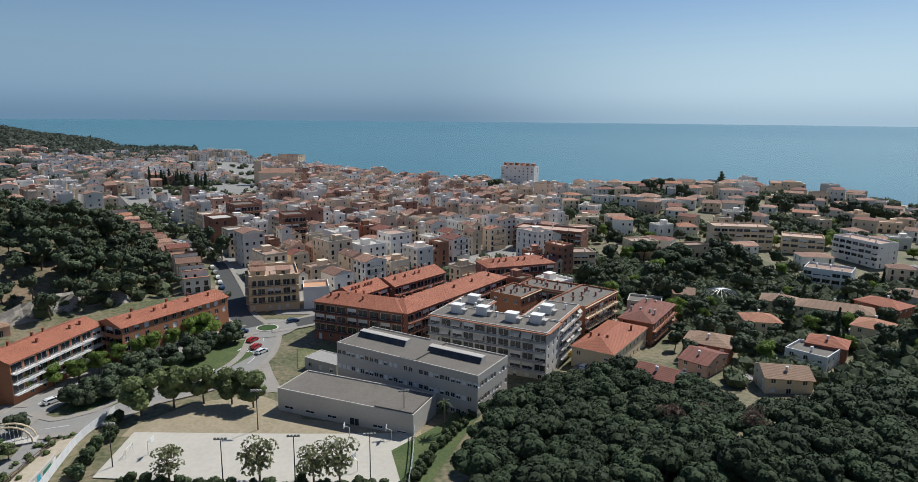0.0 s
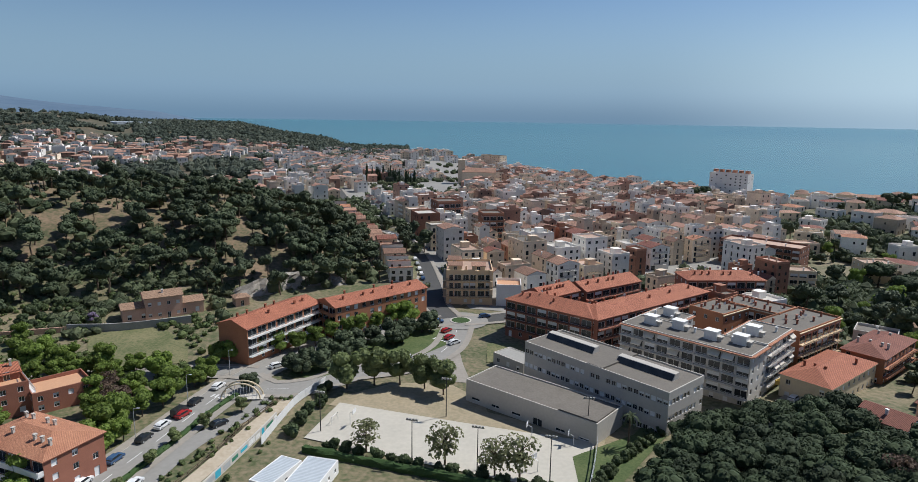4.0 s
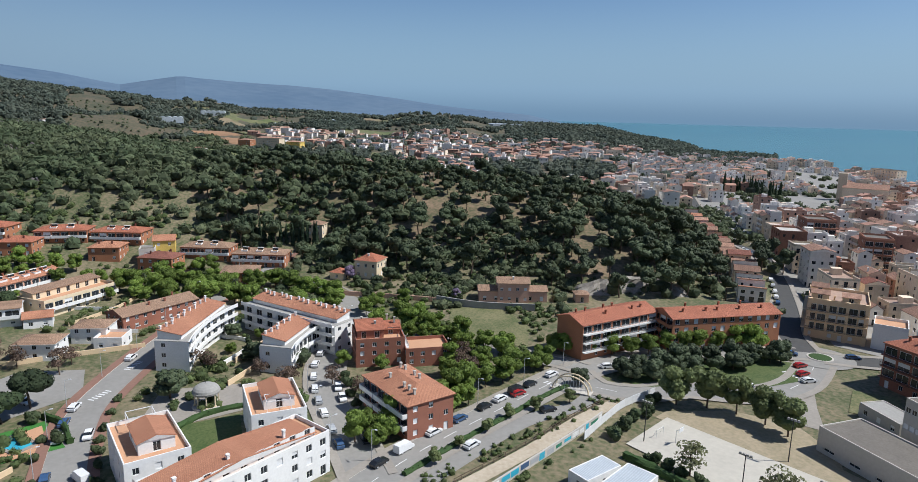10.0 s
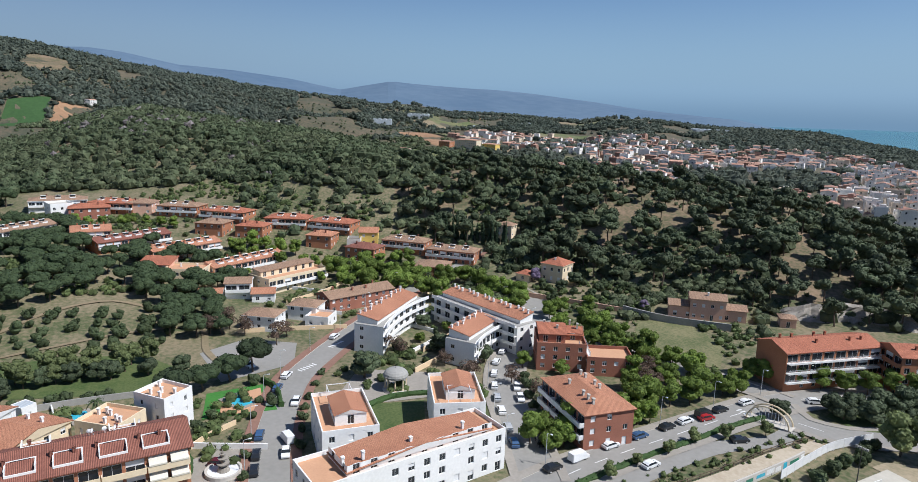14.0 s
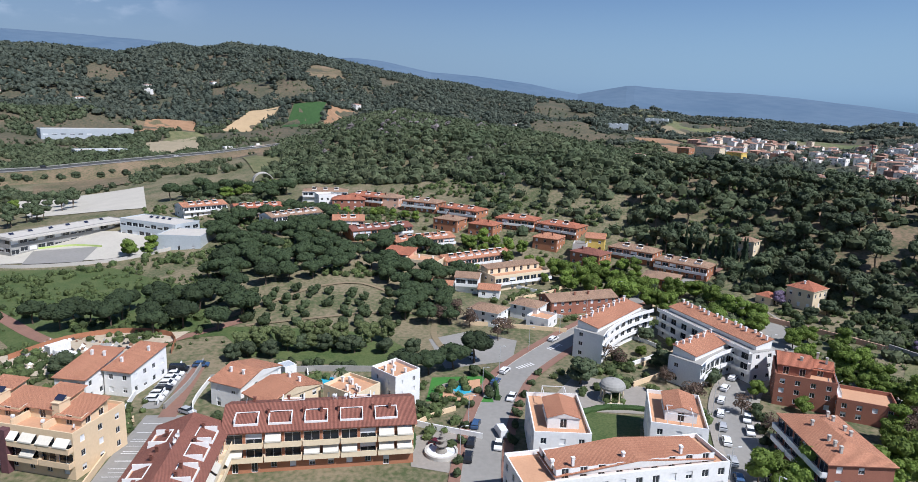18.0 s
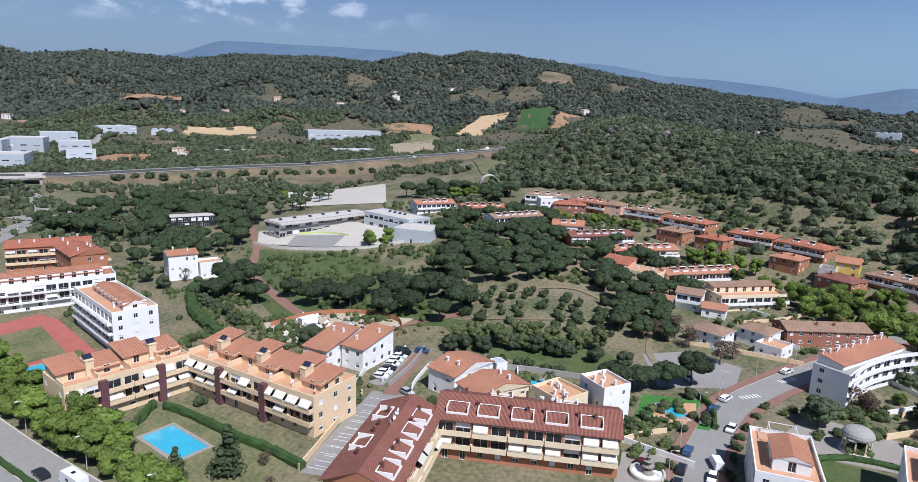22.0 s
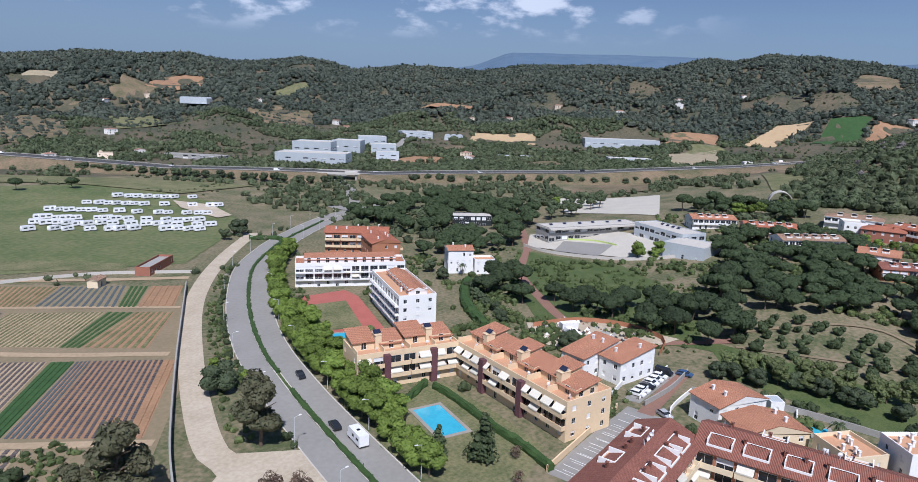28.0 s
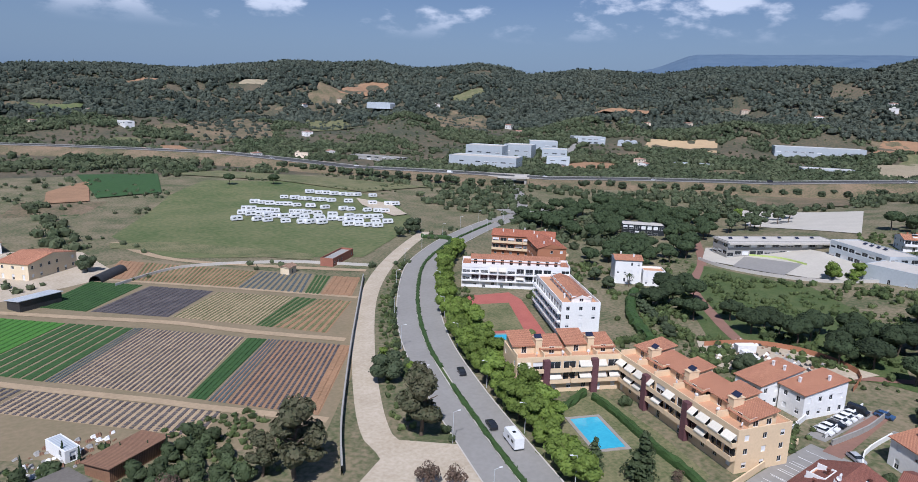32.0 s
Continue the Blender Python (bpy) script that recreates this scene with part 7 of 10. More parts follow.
def plant_kind(kind, seed):
    rng = np.random.default_rng(seed)
    L = []
    if kind == "pine":                        # broad umbrella crown
        for i in range(12):
            a, q = rng.uniform(0, 6.28), math.sqrt(rng.uniform(0, 1)) * 2.5
            L.append(((q * math.cos(a), q * math.sin(a), 5.2 + rng.uniform(-0.3, 0.5) - q * q * 0.13), (rng.uniform(1.5, 2.0), rng.uniform(1.5, 2.0), rng.uniform(1.2, 1.6))))
        return trunk_mesh(rng, 4.6, 0.24, 6, 1.7, 0.5), leaves(rng, L, 1100, 0.27), "leaf_stone"
    if kind == "hillpine":                    # smaller, loose, with a bare stem
        for i in range(7):
            a, q = rng.uniform(0, 6.28), math.sqrt(rng.uniform(0, 1)) * 1.7
            L.append(((q * math.cos(a), q * math.sin(a), 4.5 + rng.uniform(-0.7, 1.1) - q * 0.2), (rng.uniform(0.9, 1.5), rng.uniform(0.9, 1.5), rng.uniform(0.7, 1.2))))
        return trunk_mesh(rng, 4.2, 0.17, 5, 1.2, 0.5), leaves(rng, L, 460, 0.28), "leaf_pine"
    if kind in ("street", "spring", "bare", "lilac", "airy"):
        for i in range(10):
            a, q = rng.uniform(0, 6.28), math.sqrt(rng.uniform(0, 1)) * 1.7
            L.append(((q * math.cos(a), q * math.sin(a), 3.6 + rng.uniform(-1.6, 1.5)), (rng.uniform(1.0, 1.5), rng.uniform(1.0, 1.5), rng.uniform(0.9, 1.3))))
        n, s, core = (950, 0.26, 0.86) if kind not in ("bare", "airy") else (760, 0.24, 0.3)
        return trunk_mesh(rng, 4.2 if kind in ("bare", "airy") else 3.2, 0.16, 10 if kind in ("bare", "airy") else 5, 1.8, 0.2), leaves(rng, L, n, s, core), "leaf_" + kind
    if kind == "gum":                         # tall ragged dark crown
        for i in range(16):
            a, q, z = rng.uniform(0, 6.28), math.sqrt(rng.uniform(0, 1)) * 3.4, rng.uniform(2.4, 9.5)
            k = 1.0 - 0.55 * abs(z - 5) / 6
            L.append(((q * k * math.cos(a), q * k * math.sin(a), z), (rng.uniform(1.1, 1.8), rng.uniform(1.1, 1.8), rng.uniform(1.0, 1.7))))
        return trunk_mesh(rng, 7.5, 0.34, 7, 2.6, 0.6), leaves(rng, L, 1500, 0.34, 0.8), "leaf_gum"
    if kind == "round":                       # dense dark round tree
        for i in range(14):
            a, q = rng.uniform(0, 6.28), math.sqrt(rng.uniform(0, 1)) * 2.6
            L.append(((q * math.cos(a), q * math.sin(a), rng.uniform(2.2, 5.0) - q * 0.1), (rng.uniform(1.2, 1.8), rng.uniform(1.2, 1.8), rng.uniform(1.1, 1.6))))
        return trunk_mesh(rng, 2.6, 0.3, 5, 1.2, 0.2), leaves(rng, L, 1200, 0.28), "leaf_pine"
    if kind == "cypress":
        for i in range(7):
            L.append(((rng.uniform(-0.1, 0.1), rng.uniform(-0.1, 0.1), 0.8 + i * 0.95), (0.75 - 0.085 * i, 0.75 - 0.085 * i, 0.95)))
        return trunk_mesh(rng, 1.2, 0.12, 0, 1, 0.05), leaves(rng, L, 260, 0.24), "leaf_cypress"
    if kind == "conifer":
        for i in range(8):
            for k in range(3):
                a, q = rng.uniform(0, 6.28), (8 - i) * 0.16
                L.append(((q * math.cos(a), q * math.sin(a), 1.2 + i * 0.95), (0.4 + (8 - i) * 0.17, 0.4 + (8 - i) * 0.17, 0.55)))
        return trunk_mesh(rng, 7.0, 0.2, 0, 1, 0.05), leaves(rng, L, 900, 0.3, 0.7), "leaf_olive"
    for i in range(6):                        # bush, olive
        a, q = rng.uniform(0, 6.28), rng.uniform(0, 0.8)
        L.append(((q * math.cos(a), q * math.sin(a), 0.9 + rng.uniform(-0.3, 0.6)), (rng.uniform(0.6, 0.95), rng.uniform(0.6, 0.95), rng.uniform(0.6, 0.9))))
    return trunk_mesh(rng, 0.9, 0.09, 3, 0.4, 0.1), leaves(rng, L, 210, 0.24), "leaf_olive"


PLANTS = {}
WORDS = {"pine": ("stone_pine", "broad dark green umbrella pine", "tree"), "hillpine": ("pine_tree", "small dark pine with a bare stem on the hillside", "tree"), "street": ("street_tree", "bright green leafy street tree", "tree"),
         "spring": ("plane_tree", "pale green plane tree in young leaf", "tree"), "bare": ("bare_tree", "reddish-brown tree with hardly any leaves", "tree"), "lilac": ("blossom_tree", "lilac flowering garden tree", "tree"),
         "airy": ("tamarisk_tree", "airy grey-olive tree with thin foliage", "tree"), "gum": ("eucalyptus_tree", "tall ragged dark olive-green tree", "tree"), "round": ("carob_tree", "dense dark round-crowned tree", "tree"), "cypress": ("cypress_tree", "slim dark column of cypress", "tree"),
         "conifer": ("fir_tree", "grey-green conical garden fir", "tree"), "bush": ("olive_bush", "small round green bush", "shrub")}


SEEDS = {"pine": 4, "hillpine": 4, "street": 3, "bush": 3, "bare": 3}


def plant_shape(kind):
    for k in range(SEEDS.get(kind, 2)):
        if (kind, k) not in PLANTS:
            trunk, (v, f), mat = plant_kind(kind, 11 + k * 7)
            PLANTS[kind, k] = trunk, array_mesh("crown", v, f, mat)


def plant(kind, x, y, scale=1.0, group="", rnd=random, tall=1.0, z=None):
    plant_shape(kind)
    k = rnd.randrange(SEEDS.get(kind, 2))
    name, label, category = WORDS[kind]
    trunk, crown = PLANTS[kind, k]
    s = scale * rnd.uniform(0.88, 1.14)
    ob = thing(name, label, category, pose(x, y, ground(x, y) if z is None else z, 0, 0, rnd.uniform(0, 360)) @ Matrix.Diagonal((s, s, s * tall * rnd.uniform(0.92, 1.1), 1)), group)
    part("trunk", trunk, ob)
    part("crown", crown, ob)
    return ob


def mass(name, label, places):
    """Many trees of one kind joined into one mesh, where they stand too thick to count: places are (kind, x, y, scale)."""
    vs, fs, ms, base = [], [], [], 0
    mats = ["bark"]
    for kind, x, y, s in places:
        plant_shape(kind)
        k = random.randrange(SEEDS.get(kind, 2))
        a, z = random.uniform(0, 6.28), ground(x, y)
        rot = np.array([[math.cos(a), -math.sin(a), 0], [math.sin(a), math.cos(a), 0], [0, 0, 1]]) * s * random.uniform(0.85, 1.15)
        for me in PLANTS[kind, k]:
            v = np.empty(len(me.vertices) * 3)
            me.vertices.foreach_get("co", v)
            vs.append(v.reshape(-1, 3) @ rot.T + np.array([x, y, z]))
            mat = me.materials[0].name
            if mat not in mats:
                mats.append(mat)
            fs += [tuple(base + i for i in q.vertices) for q in me.polygons]
            ms += [mats.index(mat)] * len(me.polygons)
            base += len(me.vertices)
    me = bpy.data.meshes.new(name)
    me.from_pydata(np.concatenate(vs).tolist(), [], fs)
    for m in mats:
        me.materials.append(MATS[m])
    me.polygons.foreach_set("material_index", ms)
    return tagged(new(name, me), label, "wood", "", "stuff")


def row(kind, pts, step, scale=1.0, group="", off=0.0, wobble=0.8, tall=1.0):
    line = spline([Vector(p) for p in pts], step)
    for i, p in enumerate(line):
        d = (line[min(i + 1, len(line) - 1)] - line[max(i - 1, 0)]).normalized()
        plant(kind, p.x - d.y * off + random.uniform(-wobble, wobble), p.y + d.x * off + random.uniform(-wobble, wobble), scale, group, tall=tall)


ROADS = [(spline([Vector(q) for q in pts], 4.0), half) for pts, half in ((AVENUE_EAST, 6.5), (CURVED_STREET, 6.5), (SIDE_STREET, 6.0), (BOULEVARD_E, 4.5), (BOULEVARD_W, 4.5), ([(-106, 142), (-96, 138), (-86, 144), (-80, 155), (-66, 167), (-61, 184), (-64, 205)], 5.5),
                                                                       ([(-206, -58), (-221, -44), (-233, -33), (-240, -16), (-226, 2), (-213, 10), (-193, 10), (-180, 14)], 2.0), ([(-347, -232), (-276, -176), (-235, -153), (-206, -124), (-188, -101), (-183, -80), (-193, -66)], 3.5), ([(-104, -52), (-120, -53), (-143, -53), (-172, -56)], 7.0))]
ROAD_CELLS = {}
for line, half in ROADS:
    for q in line:
        for i in range(int((q.x - half) // 8), int((q.x + half) // 8) + 1):
            for j in range(int((q.y - half) // 8), int((q.y + half) // 8) + 1):
                ROAD_CELLS.setdefault((i, j), []).append((q.x, q.y, half * half))


def off_road(x, y):
    return all((x - q[0]) ** 2 + (y - q[1]) ** 2 > q[2] for q in ROAD_CELLS.get((int(x // 8), int(y // 8)), ()))


def scatter(kind, n, inside, box, gap, scale=1.0, group="", tries=40, spread=0.15, into=None):
    placed, made = {}, 0
    for _ in range(n * tries):
        x, y = random.uniform(box[0], box[1]), random.uniform(box[2], box[3])
        cell = (int(x // gap), int(y // gap))
        if not inside(x, y) or any((x - q[0]) ** 2 + (y - q[1]) ** 2 < gap * gap for i in (-1, 0, 1) for j in (-1, 0, 1) for q in placed.get((cell[0] + i, cell[1] + j), ())) or not clear(x, y) or not off_road(x, y):
            continue
        placed.setdefault(cell, []).append((x, y))
        s = scale * random.uniform(1 - spread, 1 + spread)
        if into is None:
            plant(kind, x, y, s, group)
        else:
            into.append((kind, x, y, s))
        made += 1
        if made == n:
            break


polar = lambda x, y: (math.hypot(x, y), math.degrees(math.atan2(-x, y)))


def in_wood(x, y):
    r, a = polar(x, y)
    return 92 < r < 158 + 10 * math.sin(a * 0.3) and -44 < a < -1 + (r - 100) * -0.05 and not (r > 140 and a > -6)


random.seed(5)
scatter("pine", 215, in_wood, (0, 130, 60, 170), 4.4, 1.02, "pines of the wood", 60)
for x, y in ((48, 132), (52, 128), (45, 126), (60, 120)):
    plant("bare", x, y, 1.3)
on_hill = lambda x, y: polar(x, y)[1] < 70 and (on_ridge(x, y) > 0.01 or 244 < polar(x, y)[0] < 330 and ridge(x, y, -217, 299, -393, 175, 1, 1, 84) > 0.13 and not (-190 < x < -130 and y < 200))
scatter("hillpine", 300, lambda x, y: on_hill(x, y) and polar(x, y)[0] < 400, (-450, -110, 110, 390), 6.0, 1.6, "pines of the hill", 60, 0.3)
# small park and court
random.seed(7)
row("round", [(-96, 152), (-91, 163), (-87, 175), (-80, 186), (-71, 196)], 4.4, 0.95, "dark trees of the small park", 0, 1.2)
row("round", [(-92, 150), (-86, 163), (-80, 174), (-76, 184)], 5.0, 0.85, "dark trees of the small park", 0, 1.2)
row("spring", [(-76, 146), (-70, 150), (-64, 152), (-57, 152), (-50, 151)], 5.6, 1.55, "plane trees beside the court", 0, 0.8)
for x, y in ((-57, 117), (-39, 117), (-28, 116), (-23, 116.5)):
    plant("airy", x, y, 1.5)
row("bush", [(-66, 115.5), (-50, 114.5), (-30, 114), (-14, 113)], 3.2, 1.1, "", 0, 0.6)
row("street", [(-121, 150), (-108, 163), (-96, 182), (-82, 204)], 5.0, 1.15, "street trees before the brick apartments", -1.5)
row("street", [(-112, 72), (-113, 90), (-114, 108), (-115, 126), (-114, 138)], 4.6, 1.3, "street trees along the avenue", 0)
row("street", [(-126, 112), (-124, 126), (-130, 138), (-142, 132), (-152, 124), (-164, 118), (-178, 122), (-190, 130)], 4.6, 1.0, "leafy trees along the shaded street", 0, 2.0)
row("street", [(-134, 118), (-136, 128), (-148, 126), (-160, 130), (-172, 136), (-186, 140)], 5.4, 0.95, "leafy trees along the shaded street", 0, 2.0)
row("street", [(-196, 118), (-206, 122), (-218, 116), (-232, 112), (-236, 98), (-236, 84)], 4.4, 1.25, "leafy trees behind the white apartments", 0, 1.6)
row("spring", [(-92, 80), (-95, 98), (-96, 114), (-92, 124)], 8, 0.55, "young trees on the service lane", 2.0)
row("bush", [(-77, 118), (-78, 130), (-80, 142)], 2.6, 1.4, "", 0, 1.2)
scatter("street", 16, lambda x, y: True, (-266, -228, 64, 100), 5, 1.15, "garden trees of the estate", 30)
for x, y, s in ((-146, 72, 1.0), (-150, 76, 1.1), (-142, 84, 0.9), (-131, 86, 1.0), (-128, 118, 1.0), (-122, 116, 1.1), (-134, 124, 0.9), (-176, 60, 1.0), (-171, 62, 1.1), (-160, 72, 1.0), (-192, 30, 1.1), (-198, 34, 1.0), (-203, 22, 1.1), (-210, 18, 1.0), (-206, 12, 1.0)):
    plant("bare", x, y, s)
for x, y, s in ((-160, 48, 1.15), (-126, 92, 0.8), (-116, 136, 0.7), (-100, 136, 0.7), (-139, 70, 0.8)):
    plant("round", x, y, s)
plant("conifer", -172, 74, 0.9)
plant("lilac", -222, 140, 0.9)
plant("lilac", -178, 160, 0.8)
row("lilac", [(2, 148), (8, 152), (12, 158)], 3.5, 0.6)
row("cypress", [(-286, 120), (-272, 132), (-258, 146)], 2.2, 1.5, "cypress row under the hill", 0, 1.0)
row("street", [(-252, 92), (-268, 66), (-280, 50), (-296, 34)], 6.5, 0.95, "garden trees of the estate", 4, 2.0)
row("street", [(-338, 8), (-346, -10), (-352, -36), (-346, -60)], 6.5, 0.95, "garden trees of the estate", 4, 2.0)
row("street", [(-262, 30), (-250, 55), (-236, 76)], 7, 0.7, "garden trees of the estate", 3, 1.5)
# gardens round the villa and manor
scatter("bush", 26, lambda x, y: True, (-245, -190, 128, 172), 4.0, 1.5)
scatter("round", 14, lambda x, y: True, (-262, -200, 118, 190), 6, 0.8, "", 20)
# street verge
row("bush", [(-116, 21.5), (-136, 25.5), (-152, 30.5), (-166, 37)], 5.2, 0.9, "street bushes", -0.5, 0.2)
row("bush", [(-116, 11.5), (-136, 15), (-154, 20)], 6.5, 0.9, "street bushes", 0.5, 0.2)
row("bush", [(-112, 76.5), (-127, 82), (-142, 88)], 5.0, 1.2, "street bushes", 0, 0.3)
# the park and knoll
random.seed(9)
PARK = []
seen_house = lambda x, y: -312 < x < -270 and abs((x + 308) * 0.62 - (y + 238) * 0.79) < 14
in_band = lambda x, y: not (polar(x, y)[1] > 106.5) and 0.42 < ridge(x, y, -300, -62, -262, -20, 1, 1, 52) and x < -238 - 0.12 * abs(y + 40)
scatter("pine", 105, in_band, (-345, -225, -125, 30), 4.9, 1.12, "", 60, into=PARK)
scatter("pine", 20, lambda x, y: True, (-250, -205, -2, 16), 5.0, 0.9, "", 60, into=PARK)
for i in range(9):
    for k in range(6):
        x, y = -202 - 5.2 * k, -52 + 6.4 * i
        if random.random() < 0.86:
            plant("bush", x + random.uniform(-2, 2), y + random.uniform(-2, 2), random.uniform(0.9, 1.7), "orchard on the slope")
row("round", [(-176, -48), (-180, -30), (-182, -12), (-180, 2)], 5.2, 0.75, "green trees below the slope", 0, 2.2)
row("spring", [(-178, -46), (-182, -28), (-184, -12)], 6.0, 0.95, "green trees below the slope", 0, 2.2)
row("spring", [(-184, -44), (-188, -24), (-190, -6)], 4.2, 1.05, "green trees below the slope", 0, 1.6)
row("pine", [(-163, 0), (-166, 8), (-169, 15), (-174, 21)], 5.0, 1.2, "pines beside the garden pool", 0, 0.6)
school_view = lambda x, y: 107 < polar(x, y)[1] < 122.5 and polar(x, y)[0] > 238
scatter("pine", 34, lambda x, y: not school_view(x, y), (-262, -192, -150, -50), 8.2, 1.2, "pines of the park", 60)
scatter("pine", 85, lambda x, y: not seen_house(x, y) and polar(x, y)[1] > 121.5, (-372, -258, -320, -200), 5.4, 1.35, "", 40, into=PARK)
scatter("pine", 22, lambda x, y: not (x > -232 and y > -195) and not seen_house(x, y), (-300, -222, -212, -178), 6.0, 1.2, "", 40, into=PARK)
scatter("hillpine", 26, lambda x, y: True, (-420, -340, -260, -196), 6.0, 1.6, "", 40, into=PARK)
scatter("pine", 18, lambda x, y: True, (-430, -385, -140, -70), 6.0, 1.2, "", 40, into=PARK)
mass("pine_wood", "thick umbrella pine wood round the knoll and the modern house", PARK)
plant("street", -288, -122, 1.2)
plant("street", -286, -112, 0.8)
plant("spring", -372, -205, 1.3)
row("round", [(-195, -150), (-188, -140), (-180, -128), (-172, -118)], 4.0, 0.6, "hedge trees by the white villa", 0, 0.8)
plant("round", -166, -88, 0.95)
for x, y in ((-205, -180), (-200, -168), (-232, -190)):
    plant("round", x, y, 0.9)
# boulevard
random.seed(11)
row("street", MEDIAN[1:9], 5.0, 1.38, "boulevard trees", -10.2, 0.7)
row("street", MEDIAN[2:6], 6.5, 1.3, "boulevard trees", -15.5, 1.2)
for x, y, k, s in ((-79, -138, "round", 1.3), (-71.5, -109, "gum", 1.5), (-42, -108, "gum", 1.5), (-37, -112, "gum", 0.95), (-99, -71, "conifer", 1.25), (-93, -78, "conifer", 0.9), (-62, -92, "bare", 0.9), (-66, -88, "bare", 0.8), (-20, -112, "bare", 0.8),
                   (-85, -150, "street", 0.6), (-88, -140, "street", 0.5), (-128, -178, "bush", 1.6), (-130, -96, "street", 0.7), (-122, -94, "bush", 1.4), (-104, -66, "bare", 0.5), (-96, -60, "bare", 0.5), (-188, -300, "round", 1.5), (-176, -294, "round", 0.9), (-28, -292, "round", 1.2), (-182, -500, "pine", 1.2), (-150, -510, "pine", 1.1)):
    plant(k, x, y, s)
row("bush", MEDIAN[2:8], 5.5, 0.9, "verge shrubs", 9.0, 0.7)
row("cypress", [(4, -138), (-6, -138), (-16, -134), (-28, -128)], 3.4, 0.55, "young cypresses beside the field", 0, 1.2)
scatter("bush", 40, lambda x, y: True, (-34, 10, -134, -112), 3.0, 1.5, "", 20)
row("round", [(-228, -608), (-276, -520), (-322, -446), (-352, -412)], 9.0, 1.15, "round trees along the motorway", 0, 1.5)
row("round", [(-410, -388), (-462, -348), (-536, -285), (-590, -215)], 10, 1.1, "round trees along the motorway", 0, 4.0)


# woods too many to count: rough crowns over the far slopes
def far_wood(name, label, n, inside, box, size, mat, seed, sprays=7):
    rng = np.random.default_rng(seed)
    vs, fs, base = [], [], 0
    made, leaf = 0, 0.9 / math.sqrt(sprays)
    for _ in range(n * 30):
        x, y = rng.uniform(box[0], box[1]), rng.uniform(box[2], box[3])
        if not inside(x, y) or not clear(x, y, 4):
            continue
        s = size * rng.uniform(0.6, 1.35)
        z = ground(x, y)
        c = np.array([x, y, z + s * 0.55])
        v = ICO1_V * (1 + 0.13 * rng.standard_normal((len(ICO1_V), 1))) * np.array([s, s, s * rng.uniform(0.7, 1.0)]) + c
        v[:, 2] = np.maximum(v[:, 2], z - 0.5)
        vs.append(v)
        fs += [tuple(base + i for i in f) for f in ICO1_F]
        base += len(ICO1_V)
        d = rng.standard_normal((sprays, 3))
        d[:, 2] = np.abs(d[:, 2])
        d /= np.linalg.norm(d, axis=1)[:, None]
        p = c + d * s * np.array([1.0, 1.0, 0.85]) * rng.uniform(0.85, 1.12, (sprays, 1))
        u = rng.standard_normal((sprays, 3)) * s * leaf
        w = rng.standard_normal((sprays, 3)) * s * leaf
        vs.append(np.stack([p - u, p + w, p + u], 1).reshape(-1, 3))
        fs += [tuple(base + 3 * i + k for k in range(3)) for i in range(sprays)]
        base += 3 * sprays
        made += 1
        if made == n:
            break
    return tagged(new(name, array_mesh(name, np.concatenate(vs), fs, mat)), label, "wood", "", "stuff")


MEDIAN_LINE = spline([Vector(q) for q in MEDIAN], 5.0)


def off_median(x, y):
    return min((q.x - x) ** 2 + (q.y - y) ** 2 for q in MEDIAN_LINE) ** 0.5 - 6.0


SCHOOLYARD = ((-268, -128), (-266, -180), (-304, -196), (-338, -165), (-326, -108), (-292, -96))
MEADOW = ((-46, -359), (-60, -300), (-100, -282), (-137, -262), (-180, -300), (-214, -345), (-235, -400), (-220, -470), (-193, -514), (-140, -540), (-100, -480), (-63, -396))
MOTOR = spline([Vector(q) for q in MOTORWAY], 12.0)
motorway_strip = lambda x, y: any((q.x - x) ** 2 + (q.y - y) ** 2 < 1000 for q in MOTOR)


pitch_view = lambda x, y: 108.5 < polar(x, y)[1] < 120.5 and 340 < polar(x, y)[0] < 505


def patchy(x, y, size, cut):
    return wave(x, y, size) + 0.5 * wave(x + 40, y, size * 0.3) > cut


ridge_b = lambda x, y: polar(x, y)[1] > 68 and on_ridge(x, y) > 0.004
far_wood("hill_wood", "dark pine wood over the top of the hill", 1800, lambda x, y: on_hill(x, y) and patchy(x, y, 26, -0.12 if polar(x, y)[0] < 330 else -0.3), (-520, -110, 110, 480), 2.6, "leaf_wood", 1, 40)
far_wood("hill_scrub", "low olive-green scrub between the pines", 2000, lambda x, y: on_hill(x, y) and patchy(x, y, 40, -0.2), (-520, -110, 110, 480), 1.0, "leaf_wood", 2, 14)
far_wood("ridge_wood", "grey-green wood covering the ridge behind the estate", 6000, lambda x, y: ridge_b(x, y) and patchy(x, y, 50, -0.62), (-900, -330, -120, 330), 3.2, "leaf_wood", 3, 26)
far_wood("valley_trees", "scattered trees and scrub of the valley floor", 1500, lambda x, y: 330 < polar(x, y)[0] < 760 and 100 < polar(x, y)[1] < 178 and patchy(x, y, 60, -0.02) and not inside(x, y, SCHOOLYARD) and not (-250 < x < -30 and -560 < y < -250) and not pitch_view(x, y) and not cleared(x, y) and not motorway_strip(x, y), (-800, 20, -800, 40), 2.6, "leaf_wood", 4, 22)
